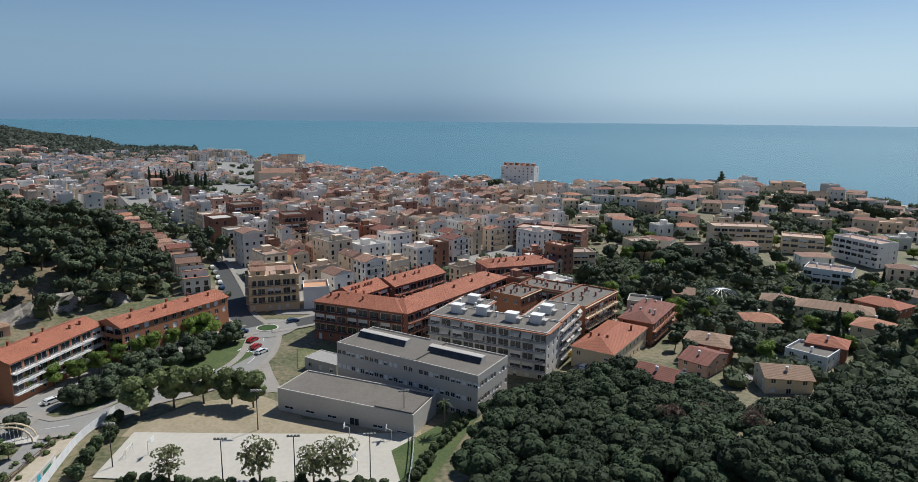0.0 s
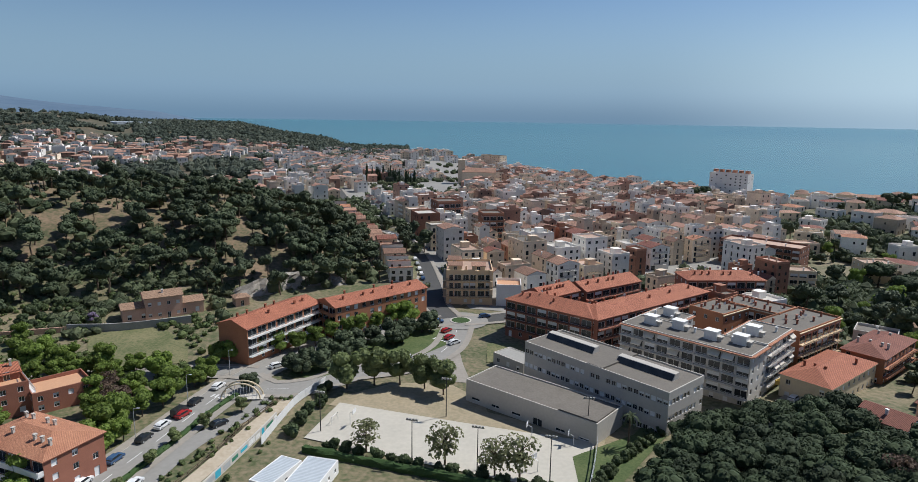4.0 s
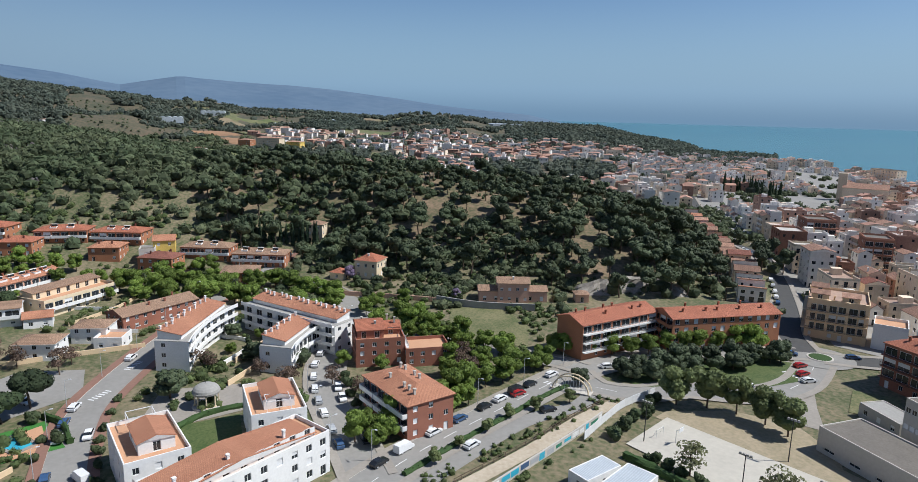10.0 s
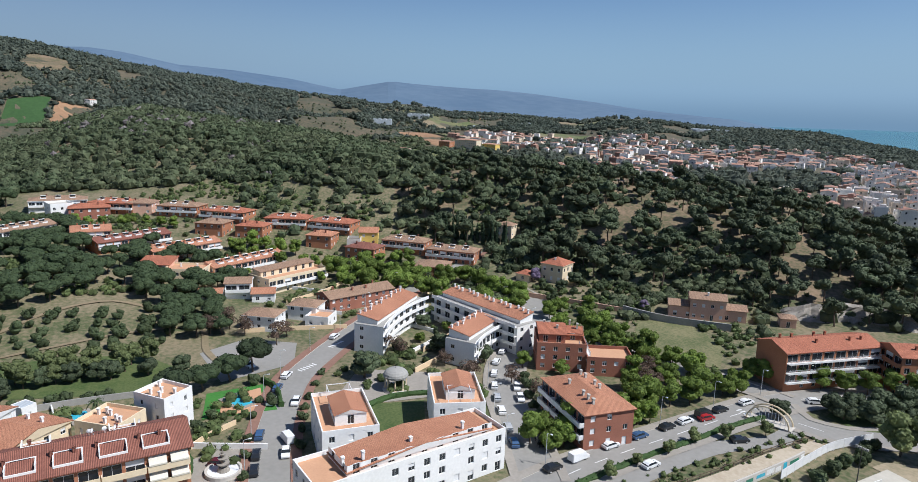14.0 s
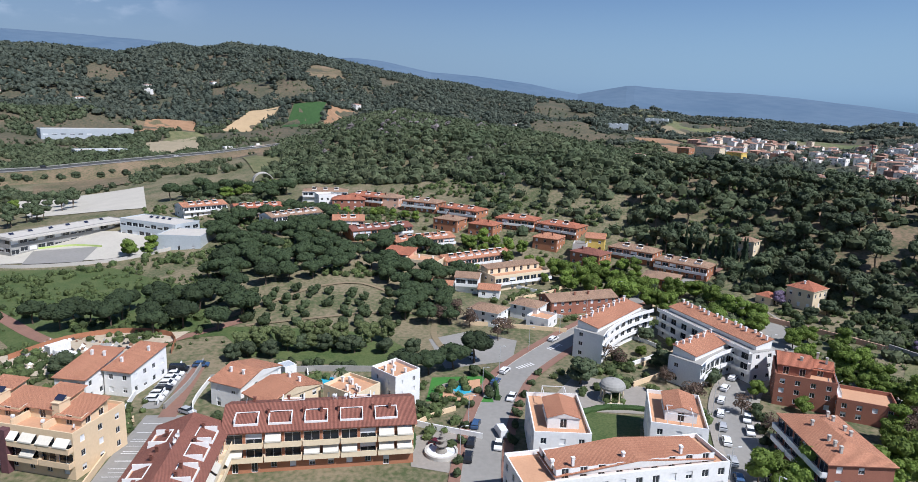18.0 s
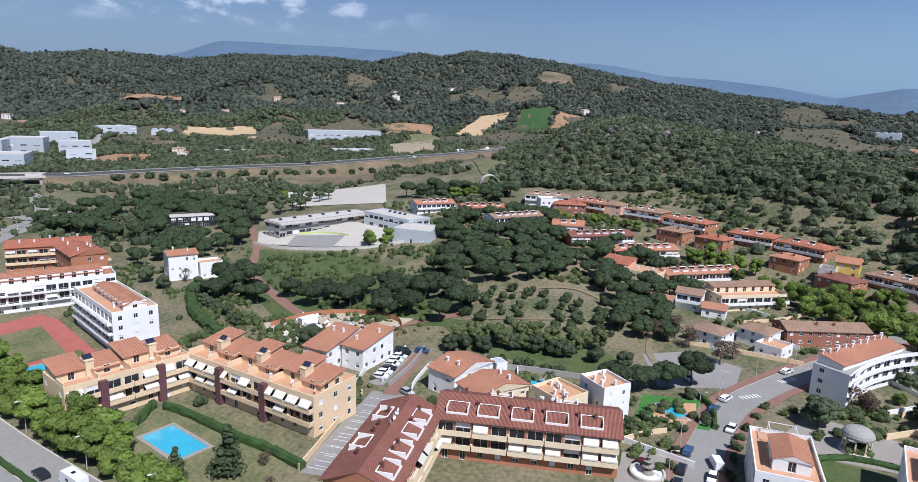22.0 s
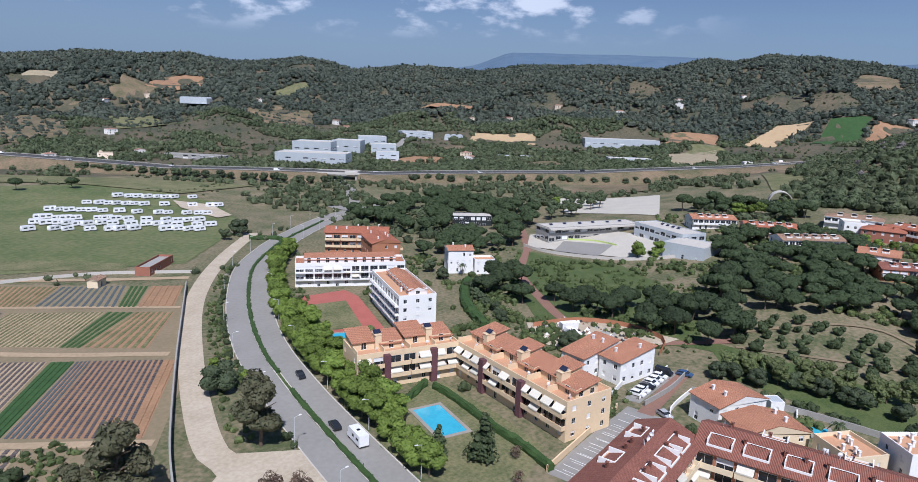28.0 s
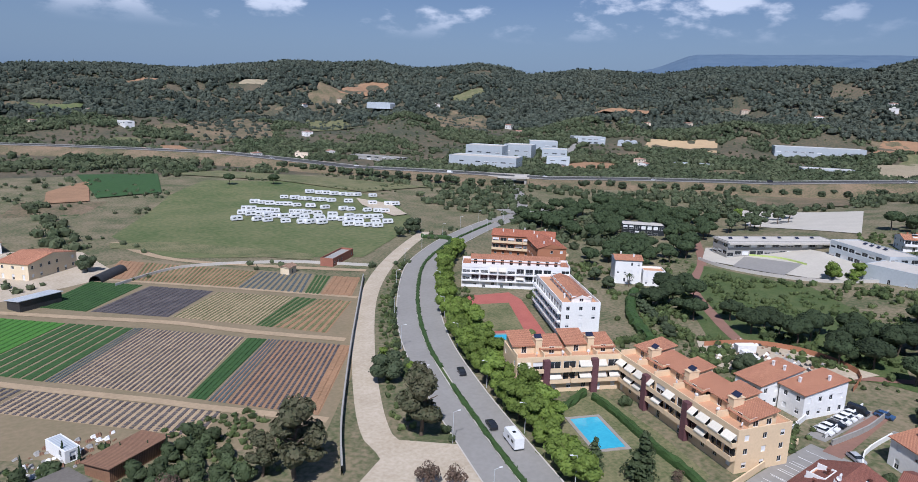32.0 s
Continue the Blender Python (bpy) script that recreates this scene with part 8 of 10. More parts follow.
far_wood("garden_trees", "dark garden trees between the villas", 2100, lambda x, y: 172 < polar(x, y)[0] < 600 and -42 < polar(x, y)[1] < -7 and patchy(x, y, 50, -0.42 if polar(x, y)[0] < 330 else 0.0 if polar(x, y)[1] > -25 else 0.1) and not (x < 70 and y < 215), (20, 400, 120, 600), 2.6, "leaf_wood", 5, 44)
far_wood("foothill_wood", "dark wood and scrub of the nearer hills", 10500, lambda x, y: 640 < polar(x, y)[0] < 1080 and 62 < polar(x, y)[1] < 186 and on_ridge(x, y) < 0.05 and patchy(x, y, 90, (0.0 if polar(x, y)[1] > 140 else -0.25) if polar(x, y)[1] > 78 else 0.0) and not cleared(x, y) and not motorway_strip(x, y), (-1100, 150, -1100, 520), 3.6, "leaf_wood", 16, 14)
far_wood("inland_wood", "wooded hills far inland", 30000, lambda x, y: 1060 < polar(x, y)[0] < 1790 and 54 < polar(x, y)[1] < 186 and patchy(x, y, 120, -0.6 if polar(x, y)[1] > 79 else 0.02) and not cleared(x, y), (-1800, 300, -1800, 900), 4.8, "leaf_far_hazed", 6, 7)
far_wood("orchard_trees", "rows of small trees on the dry terraces", 420, lambda x, y: any(inside(x, y, q) for q in ORCHARDS) and (x * 0.8 + y * 0.6) % 17 < 5, (-720, -200, -1110, -740), 2.4, "leaf_far_hazed", 41, 10)
far_wood("town_trees", "green trees in the yards and streets of the town", 700, lambda x, y: 245 < polar(x, y)[0] < 900 and -8 < polar(x, y)[1] < 34 and patchy(x, y, 40, 0.05), (-480, 110, 226, 860), 2.3, "leaf_wood", 42, 20)
far_wood("coast_trees", "trees between the houses of the far coast", 5200, lambda x, y: 640 < polar(x, y)[0] < 1900 and 22 < polar(x, y)[1] < 66 and patchy(x, y, 120, (-0.16 if polar(x, y)[0] < 1250 else -0.9) if polar(x, y)[1] < 44 else -0.1), (-1700, -250, 300, 1700), 5.0, "leaf_far_hazed", 7, 10)

far_wood("grey_trees", "grey leafless trees scattered through the ridge wood", 260, lambda x, y: ridge_b(x, y) and patchy(x, y, 60, 0.18), (-700, -330, -120, 300), 2.9, "leaf_grey", 13, 26)

saddle = lambda x, y: 55 < polar(x, y)[1] < 84 and 285 < polar(x, y)[0] < 560 and (x < -262 - 0.45 * max(0, 150 - y) or y > 128) and patchy(x, y, 30, -0.4)
far_wood("saddle_wood", "pine wood on the slope above the brick houses", 900, saddle, (-560, -220, 20, 330), 2.6, "leaf_wood", 8, 34)


PLOT = ((-150, 132), (-172, 152), (-160, 168), (-140, 160), (-128, 146))


for x, y, size in ((-283, -119, 1.5), (-290, -112, 1.1), (-405, -236, 1.5)):
    plant("street", x, y, size, "leafy trees of the school")

# gardens between the houses
def garden(x, y):
    r, a = polar(x, y)
    return not inside(x, y, PLOT) and ((62 < a < 112 and 126 < r < 400) or (40 < a < 62 and 180 < r < 262) or (112 < a < 140 and 120 < r < 300 and not (-126 < x < -86 and -106 < y < -56) and not (-154 < x < -118 and -186 < y < -144))) and off_road(x, y) and not (-148 < x < -126 and 38 < y < 62) and not (-206 < x < -164 and -62 < y < 40) and not (-246 < x < -196 and -60 < y < 4) and patchy(x, y, 22, -0.15)


far_wood("garden_shrubs", "mixed green shrubs and small trees of the gardens", 2500, garden, (-400, -80, -230, 230), 1.25, "leaf_garden", 9, 34)
far_wood("verge_scrub", "rough green scrub on the verges and stream banks", 110, lambda x, y: off_road(x, y) and (-92 < x < -70 and 70 < y < 146 and x + 0.06 * y < -72 and not -87 < x < -80), (-95, -60, 60, 150), 0.6, "leaf_garden", 10, 12)


far_wood("slope_scrub", "dark bushes dotted over the open slopes", 6500, lambda x, y: 620 < polar(x, y)[0] < 1500 and 62 < polar(x, y)[1] < 186 and not cleared(x, y) and not motorway_strip(x, y), (-1500, 200, -1500, 700), 1.9, "leaf_wood", 26, 8)


# scrub and small trees at the foot of the pine hill, open before the villa and the manor
def hill_foot(x, y):
    r, a = polar(x, y)
    open_view = (51.5 < a < 60 and r < 262) or (39.5 < a < 46 and r < 236)
    return 228 < r < 300 and 38 < a < 66 and on_ridge(x, y) < 0.4 and not open_view and off_road(x, y) and patchy(x, y, 18, -0.3)


far_wood("hill_foot_wood", "dense dark trees at the foot of the pine hill", 420, hill_foot, (-285, -140, 90, 240), 1.9, "leaf_wood", 21, 40)
far_wood("foot_scrub", "low green scrub below the hill", 420, lambda x, y: 205 < polar(x, y)[0] < 300 and 38 < polar(x, y)[1] < 62 and off_road(x, y) and not inside(x, y, PLOT) and patchy(x, y, 12, -0.1), (-285, -120, 90, 260), 0.8, "leaf_garden", 22, 8)
# bright leafy trees along the estate streets and before the brick apartments
random.seed(29)
for line, size in (([(-299, 30), (-295, 42), (-285, 54)], 1.2), ([(-259, 62), (-248, 71), (-235, 79), (-222, 88)], 1.3), ([(-394, -109), (-407, -96), (-416, -81)], 1.2), ([(-225, 91), (-210, 99), (-198, 107), (-185, 110)], 1.25), ([(-168, 128), (-154, 128), (-142, 131), (-131, 135)], 1.25)):
    row("street", line, 5.5, size, "leafy trees of the estate streets", 0, 2.2)
# headland
random.seed(31)
for x, y, k, s in ((158, 540, "pine", 1.5), (168, 536, "pine", 1.7), (177, 540, "pine", 1.6), (186, 530, "pine", 1.3), (212, 520, "conifer", 1.9), (232, 455, "pine", 1.7), (240, 450, "pine", 1.6), (252, 462, "pine", 1.2), (30, 628, "pine", 1.7), (38, 634, "pine", 1.5), (88, 640, "pine", 1.3), (120, 520, "pine", 1.2), (262, 440, "round", 1.6), (268, 430, "round", 1.7), (276, 424, "round", 1.7), (284, 416, "round", 1.6), (292, 412, "round", 1.5), (100, 300, "pine", 1.6), (110, 312, "pine", 1.7), (122, 300, "pine", 1.5), (94, 318, "pine", 1.5), (132, 316, "pine", 1.6), (106, 286, "pine", 1.4), (84, 280, "street", 1.4), (92, 290, "street", 1.5)):
    plant(k, x, y, s, "large trees of the headland")
row("street", [(190, 356), (214, 344), (238, 330), (262, 318)], 7.5, 1.3, "pale trees along the headland street", 0, 1.0)
row("cypress", [(-282, 590), (-264, 592), (-246, 588), (-232, 592)], 3.0, 2.0, "dark cypress row in the town", 0, 2.5)
row("cypress", [(-276, 600), (-256, 600), (-238, 600)], 4.0, 1.8, "dark cypress row in the town", 0, 2.5)

TRACK = spline([Vector(q) for q in ((-50, -92), (-62, -103), (-63, -113), (-69, -129), (-84, -160), (-107, -201), (-130, -233), (-159, -265), (-196, -300))], 4.0)


def off_track(x, y):
    return all((q.x - x) ** 2 + (q.y - y) ** 2 > 25 for q in TRACK)


# rough growth on verges, field edges and open ground
far_wood("field_edge_scrub", "rough weeds and shrubs between the fields and the road", 520, lambda x, y: off_road(x, y) and off_track(x, y) and ((-150 < x < -66 and -262 < y < -112 and 3 < (off_median(x, y)) < 15) or (-46 < x < 16 and -140 < y < -112)), (-160, 16, -264, -110), 0.75, "leaf_garden", 23, 9)
far_wood("park_scrub", "small green shrubs in the grass of the park", 420, lambda x, y: off_road(x, y) and patchy(x, y, 15, 0.05) and not inside(x, y, SCHOOLYARD) and 130 < polar(x, y)[0] < 330 and 104 < polar(x, y)[1] < 126, (-330, -160, -190, -40), 0.7, "leaf_garden", 24, 9)
far_wood("meadow_edge", "scrub along the meadow and motorway bank", 380, lambda x, y: not motorway_strip(x, y) and 270 < polar(x, y)[0] < 640 and 132 < polar(x, y)[1] < 180 and patchy(x, y, 30, 0.22) and not inside(x, y, MEADOW), (-420, 20, -640, -240), 1.3, "leaf_wood", 25, 9)
row("street", [(-107.5, 74), (-108.5, 84), (-109.5, 96), (-110, 104)], 3.8, 0.95, "street trees before the red office", 0, 0.5)
row("bush", [(-9.5, 114), (-4, 127), (2, 141), (6, 152)], 2.4, 1.1, "shrubs along the court", 0, 0.6)
row("bush", [(-168, -46), (-170, -30), (-170, -14)], 3.0, 1.2, "garden shrubs", 0, 0.8)
for x, y, k, s in ((-161, -46, "round", 0.5), (-160, -30, "street", 0.5), (-157, -22, "bush", 1.4), (-140, -42, "bush", 1.3), (-136, -30, "bush", 1.4), (-140, -20, "street", 0.5), (-141, -3, "bush", 1.5), (-144, 5, "bush", 1.4), (-158, -8, "round", 0.5), (-166, 20, "bush", 1.4), (-150, 8, "bush", 1.2), (-152, 22, "bush", 1.3),
                   (-170, 76, "round", 0.9), (-180, 72, "street", 0.7), (-186, 84, "street", 0.7), (-192, 78, "round", 0.7), (-176, 64, "bush", 1.6), (-158, 84, "round", 0.8), (-150, 92, "street", 0.9), (-142, 100, "street", 0.8), (-150, 104, "street", 0.9), (-160, 108, "round", 0.8)):
    plant(k, x, y, s)

# tall garden trees between the villas of the headland
random.seed(57)
TALL = []
green_belt = lambda x, y: -42 < polar(x, y)[1] < -8 and 190 < polar(x, y)[0] < 560 and not (x < 66 and y < 232) and (polar(x, y)[0] < 340 or patchy(x, y, 45, 0.1))
scatter("round", 120, green_belt, (40, 400, 150, 540), 7.0, 0.95, "", 40, 0.3, into=TALL)
scatter("hillpine", 120, green_belt, (40, 400, 150, 540), 7.0, 1.5, "", 40, 0.3, into=TALL)
scatter("street", 46, green_belt, (40, 400, 150, 420), 9.0, 1.05, "", 40, 0.3, into=TALL)
scatter("cypress", 24, green_belt, (40, 400, 150, 480), 9.0, 1.3, "", 40, 0.2, into=TALL)
mass("villa_gardens", "dark pines, leafy trees and cypresses between the villas", TALL)

# ---- vehicles ----
def extrude(b, profile, y0, y1, m=0, inset=0.0, z_in=9e9):
    """A side profile (x, z) drawn across the width; points above z_in lean inwards."""
    lean = lambda z, s: s * (inset if z > z_in else 0)
    b.solid([(x, y0 + lean(z, 1), z) for x, z in profile][::-1], [(x, y1 - lean(z, 1), z) for x, z in profile][::-1], m)


CAR_BODY = ((-2.1, 0.3), (2.1, 0.3), (2.15, 0.62), (2.05, 0.82), (1.15, 0.95), (0.45, 1.40), (-1.25, 1.44), (-1.95, 1.02), (-2.15, 0.9))
VAN_BODY = ((-2.4, 0.35), (2.4, 0.35), (2.45, 0.9), (1.75, 1.15), (1.25, 1.95), (-2.35, 2.05))
CAR_MESH, VAN_MESH = {}, {}
for shade in ("white", "silver", "dark", "blue", "red", "maroon"):
    b = Build()
    extrude(b, CAR_BODY, -0.87, 0.87, 0, 0.16, 1.2)
    CAR_MESH[shade] = b.mesh("body", "car_" + shade)
    b = Build()
    extrude(b, VAN_BODY, -0.95, 0.95, 0, 0.1, 1.5)
    VAN_MESH[shade] = b.mesh("body", "car_" + shade)
b = Build()
b.solid([(-1.99, -0.885, 1.0), (1.12, -0.885, 1.0), (1.12, 0.885, 1.0), (-1.99, 0.885, 1.0)], [(-1.33, -0.74, 1.385), (0.52, -0.74, 1.385), (0.52, 0.74, 1.385), (-1.33, 0.74, 1.385)])
CAR_GLASS = b.mesh("window_band", "glass_dark")
b = Build()
b.solid([(1.74, -0.8, 1.2), (1.74, 0.8, 1.2), (1.27, 0.76, 1.9), (1.27, -0.76, 1.9)], [(1.79, -0.8, 1.2), (1.79, 0.8, 1.2), (1.32, 0.76, 1.92), (1.32, -0.76, 1.92)])
VAN_GLASS = b.mesh("windscreen", "glass_dark")
b = Build()
b.tube((0, -0.1, 0), (0, 0.1, 0), 0.32, 0.32, 10)
WHEEL = b.mesh("wheel", "rubber")
b = Build()
b.tube((0, -0.115, 0), (0, 0.115, 0), 0.19, 0.19, 8)
RIM = b.mesh("rim", "pale_metal")
random.seed(31)


def car(x, y, rot, shade=None, van=False, z=None):
    shade = shade or random.choice(("white", "white", "white", "white", "white", "silver", "dark", "dark", "silver", "white", "blue"))
    words = {"white": "white", "silver": "silver-grey", "dark": "black", "blue": "dark blue", "red": "bright red", "maroon": "dark maroon"}[shade]
    ob = thing("van" if van else "car", words + (" delivery van parked on the asphalt" if van else " hatchback car on the asphalt street"), "car", pose(x, y, (ground(x, y) if z is None else z) + 0.12, 0, 0, rot), "cars on the streets")
    part("body", (VAN_MESH if van else CAR_MESH)[shade], ob)
    part("windscreen" if van else "window_band", VAN_GLASS if van else CAR_GLASS, ob)
    for px in (-1.3, 1.35):
        for py in (-0.8, 0.8):
            wheel = part("wheel", WHEEL, ob, at=pose(px, py, 0.32))
            if math.hypot(x, y) < 175:
                part("rim", RIM, wheel, "grey metal rim")
    return ob


def parked(pts, off, step, fill, flip=0):
    line = spline([Vector(p) for p in pts], step)
    for i in range(len(line) - 1):
        if random.random() < fill:
            d = (line[i + 1] - line[i]).normalized()
            car(line[i].x - d.y * off, line[i].y + d.x * off, math.degrees(math.atan2(d.y, d.x)) + flip, van=random.random() < 0.08)


parked(AVENUE_EAST[1:6], 3.0, 6.2, 0.85)
parked([(-92, 84), (-95, 108), (-92, 122)], 1.2, 7, 0.5)
parked(CURVED_STREET[1:6], 3.0, 6.0, 0.75)
parked(CURVED_STREET[1:5], -3.0, 6.5, 0.6, 180)
parked(CURVED_STREET[5:9], 3.0, 6.5, 0.4)
parked(SIDE_STREET[1:6], 3.0, 5.8, 0.85)
parked(SIDE_STREET[1:5], -3.0, 6.4, 0.5, 180)
parked([(36, 168), (47, 186), (58, 205)], 2.8, 5.4, 0.85)
parked(TOWN_STREET[1:6], 2.8, 7, 0.6)
for k in range(7):
    car(-150.5 - 2.9 * k, -59.8, 92, van=k == 6)
for x, y, rot, shade in ((-66, 198, 70, "red"), (-63, 192, 75, "red"), (-60, 188, 60, "white"), (-72, 206, 20, "blue"), (-70, 171, 40, "white"), (-58, 218, 40, "blue"), (-128, 8, 60, "maroon"), (-144, -50, 60, "silver"), (-171, -55, 95, "blue"), (-102, 152, 60, "white"), (-87.0, -103.5, 250, "dark"), (-98.6, -131, 68, "dark"), (-84, -60, 80, "silver"), (-168, 108, 30, "red"), (-173, 113, 30, "dark"), (-106, 118, 88, "red"), (-178, 20, 20, "white")):
    car(x, y, rot, shade)
car(-133, 22.5, 190, "white", van=True)
for i, p in enumerate(spline([Vector(q) for q in MOTORWAY[2:]], 60)):
    for o in (-7, 7):
        if (i + (o > 0)) % 2:
            q = spline([Vector(s) for s in MOTORWAY[2:]], 60)
            d = (q[min(i + 1, len(q) - 1)] - q[max(i - 1, 0)]).normalized()
            x, y = p.x - d.y * o, p.y + d.x * o
            car(x, y, math.degrees(math.atan2(d.y, d.x)), van=i % 3 == 0, z=motorway_height(p.x, p.y))

# touring caravans in rows on the meadow
b = Build()
extrude(b, ((-2.7, 0.5), (2.6, 0.5), (2.8, 1.3), (2.5, 2.5), (-2.4, 2.6), (-2.75, 1.6)), -1.1, 1.1)
CARAVAN = b.mesh("body", "car_white")
b = Build()
b.box(-0.72, 0.72, -0.02, 0.02, 1.35, 1.95)
CARAVAN_SIDE = b.mesh("window", "glass_dark")
b = Build()
b.box(2.62, 2.72, -0.8, 0.8, 1.4, 1.95)
CARAVAN_FRONT = b.mesh("window", "glass_dark")
b = Build()
b.tube((2.6, 0, 0.5), (3.7, 0, 0.45), 0.06, 0.05, 5)
b.tube((3.6, 0, 0.0), (3.6, 0, 0.6), 0.05, 0.05, 5)
HITCH = b.mesh("hitch", "dark_metal")


def caravan(x, y, rot, s=1.0):
    ob = thing("caravan", "white touring caravan standing on the grass", "caravan", pose(x, y, ground(x, y) + 0.16, 0, 0, rot) @ Matrix.Scale(s, 4), "caravans on the meadow")
    part("body", CARAVAN, ob)
    for wx, wy in ((-1.3, -1.1), (1.05, -1.1), (-1.3, 1.1), (1.05, 1.1)):
        part("window", CARAVAN_SIDE, ob, at=pose(wx, wy, 0))
    part("window", CARAVAN_FRONT, ob)
    part("hitch", HITCH, ob)
    for y in (-1.0, 1.0):
        part("wheel", WHEEL, ob, at=pose(0.0, y, 0.32))


for (x0, y0), (x1, y1), gap in (((-114.9, -377.2), (-179.3, -322.2), 0.42), ((-128.8, -409.5), (-197.6, -338.5), 0.55), ((-122, -392), (-188, -330), 0.5), ((-142.2, -428.3), (-211.3, -360.3), 0.48), ((-167.3, -438), (-227.3, -384.9), 0.5), ((-192.6, -450.1), (-227.5, -418.4), 0.7)):
    a, c = Vector((x0, y0)), Vector((x1, y1))
    n = int((c - a).length / 5.4)
    turn = math.degrees(math.atan2(y1 - y0, x1 - x0))
    for k in range(n + 1):
        if abs(k / n - gap) < 0.03 or random.random() < 0.06:
            continue
        p = a.lerp(c, k / n)
        if random.random() < 0.9:
            caravan(p.x + random.uniform(-1.5, 1.5), p.y + random.uniform(-1.5, 1.5), turn + 38 + random.uniform(-17, 17), random.uniform(1.02, 1.25))
road_van = thing("motorhome", "white motorhome driving along the boulevard", "motorhome", pose(-86.2, -95, 0.2, 0, 0, 252), "")
b = Build()
extrude(b, ((-3.3, 0.5), (3.2, 0.5), (3.3, 1.1), (2.7, 1.5), (2.9, 2.3), (2.4, 2.9), (-3.3, 2.9)), -1.12, 1.12)
part("body", b.mesh("body", "car_white"), road_van)
for s in (-1, 1):
    for x0, x1 in ((-2.6, -1.4), (-0.4, 0.6)):
        b = Build()
        b.box(x0, x1, s * 1.12 - 0.02, s * 1.12 + 0.02, 1.5, 2.1)
        part("window", b.mesh("window", "glass_dark"), road_van)
b = Build()
b.box(-0.6, 0.1, -0.35, 0.35, 2.88, 3.0)
part("roof_hatch", b.mesh("roof_hatch", "glass_dark"), road_van)
for px in (-2.0, 2.2):
    for py in (-1.0, 1.0):
        part("wheel", WHEEL, road_van, at=pose(px, py, 0.32))

# ---- pools ----
def pool(cx, cy, w, d, rot, label):
    ob = thing("swimming_pool", label, "pool", pose(cx, cy, ground(cx, cy) + 0.17, 0, 0, rot))
    b = Build()
    e = 0.9
    for q in ((-w / 2 - e, w / 2 + e, -d / 2 - e, -d / 2), (-w / 2 - e, w / 2 + e, d / 2, d / 2 + e), (-w / 2 - e, -w / 2, -d / 2, d / 2), (w / 2, w / 2 + e, -d / 2, d / 2)):
        b.box(*q, -0.1, 0.12)
    part("coping", b.mesh("coping", "paving"), ob, "pale stone rim")
    b = Build()
    b.box(-w / 2, w / 2, -d / 2, d / 2, -0.1, 0.06)
    part("water", b.mesh("water", "water_pool"), ob, "clear turquoise water")
    return ob


pool(-105.5, -88.5, 14, 7, 68, "rectangular turquoise pool set in a lawn")
pool(-123.5, -147.3, 14, 6, -29.5, "long turquoise pool beside the red deck")
pool(-156.8, 14.9, 7, 4, 27, "turquoise garden pool on a terracotta terrace")
pool(-161, -19.3, 5, 3.4, 20, "small turquoise garden pool")
pool(57, 149, 5, 3, -30, "small blue garden pool behind a villa")
drape("ground", [(-150, 6), (-164, 8), (-165, 22), (-149, 23)], "turf_bright", 0.12, "bright artificial turf round the garden pool")
drape("pavement", [(-150, 10), (-160, 11), (-163, 21), (-150, 20)], "terrace_tile", 0.15, "terracotta terrace of the garden pool")

# ---- gazebo, fountain and footbridge ----
gz = thing("gazebo", "round stone gazebo with columns and a grey dome", "gazebo", pose(-150, 53.5, ground(-150, 53.5) + 0.1))
b = Build()
b.tube((0, 0, 0), (0, 0, 0.45), 3.5, 3.4, 20)
part("base", b.mesh("base", "concrete_pale"), gz)
for i in range(8):
    a = math.pi * (i + 0.5) / 4
    b = Build()
    x, y = 2.75 * math.cos(a), 2.75 * math.sin(a)
    b.box(x - 0.3, x + 0.3, y - 0.3, y + 0.3, 0.45, 0.7)
    b.tube((x, y, 0.7), (x, y, 3.4), 0.2, 0.17, 8)
    b.box(x - 0.28, x + 0.28, y - 0.28, y + 0.28, 3.4, 3.6)
    part("column", b.mesh("column", "cream_render"), gz)
b = Build()
b.tube((0, 0, 3.6), (0, 0, 4.1), 3.25, 3.35, 20)
for k in range(5):
    a0, a1 = math.pi / 2 * k / 5, math.pi / 2 * (k + 1) / 5
    b.tube((0, 0, 4.1 + 1.8 * math.sin(a0)), (0, 0, 4.1 + 1.8 * math.sin(a1)), 3.25 * math.cos(a0), max(0.15, 3.25 * math.cos(a1)), 20)
b.tube((0, 0, 5.9), (0, 0, 6.4), 0.12, 0.03, 6)
part("dome", b.mesh("dome", "concrete"), gz)
ft = thing("fountain", "tiered stone fountain in a round white basin", "fountain", pose(-125, 8.5, ground(-125, 8.5) + 0.1))
b = Build()
for k in range(24):
    a0, a1 = 2 * math.pi * k / 24, 2 * math.pi * (k + 1) / 24
    p = lambda r, a, z: (r * math.cos(a), r * math.sin(a), z)
    b.solid([p(3.1, a0, 0), p(3.6, a0, 0), p(3.6, a1, 0), p(3.1, a1, 0)], [p(3.1, a0, 0.8), p(3.6, a0, 0.8), p(3.6, a1, 0.8), p(3.1, a1, 0.8)])
part("basin", b.mesh("basin", "concrete_pale"), ft)
b = Build()
b.tube((0, 0, 0), (0, 0, 0.45), 3.1, 3.1, 24)
part("water", b.mesh("water", "frame_white"), ft, "foaming white water")
z = 0.4
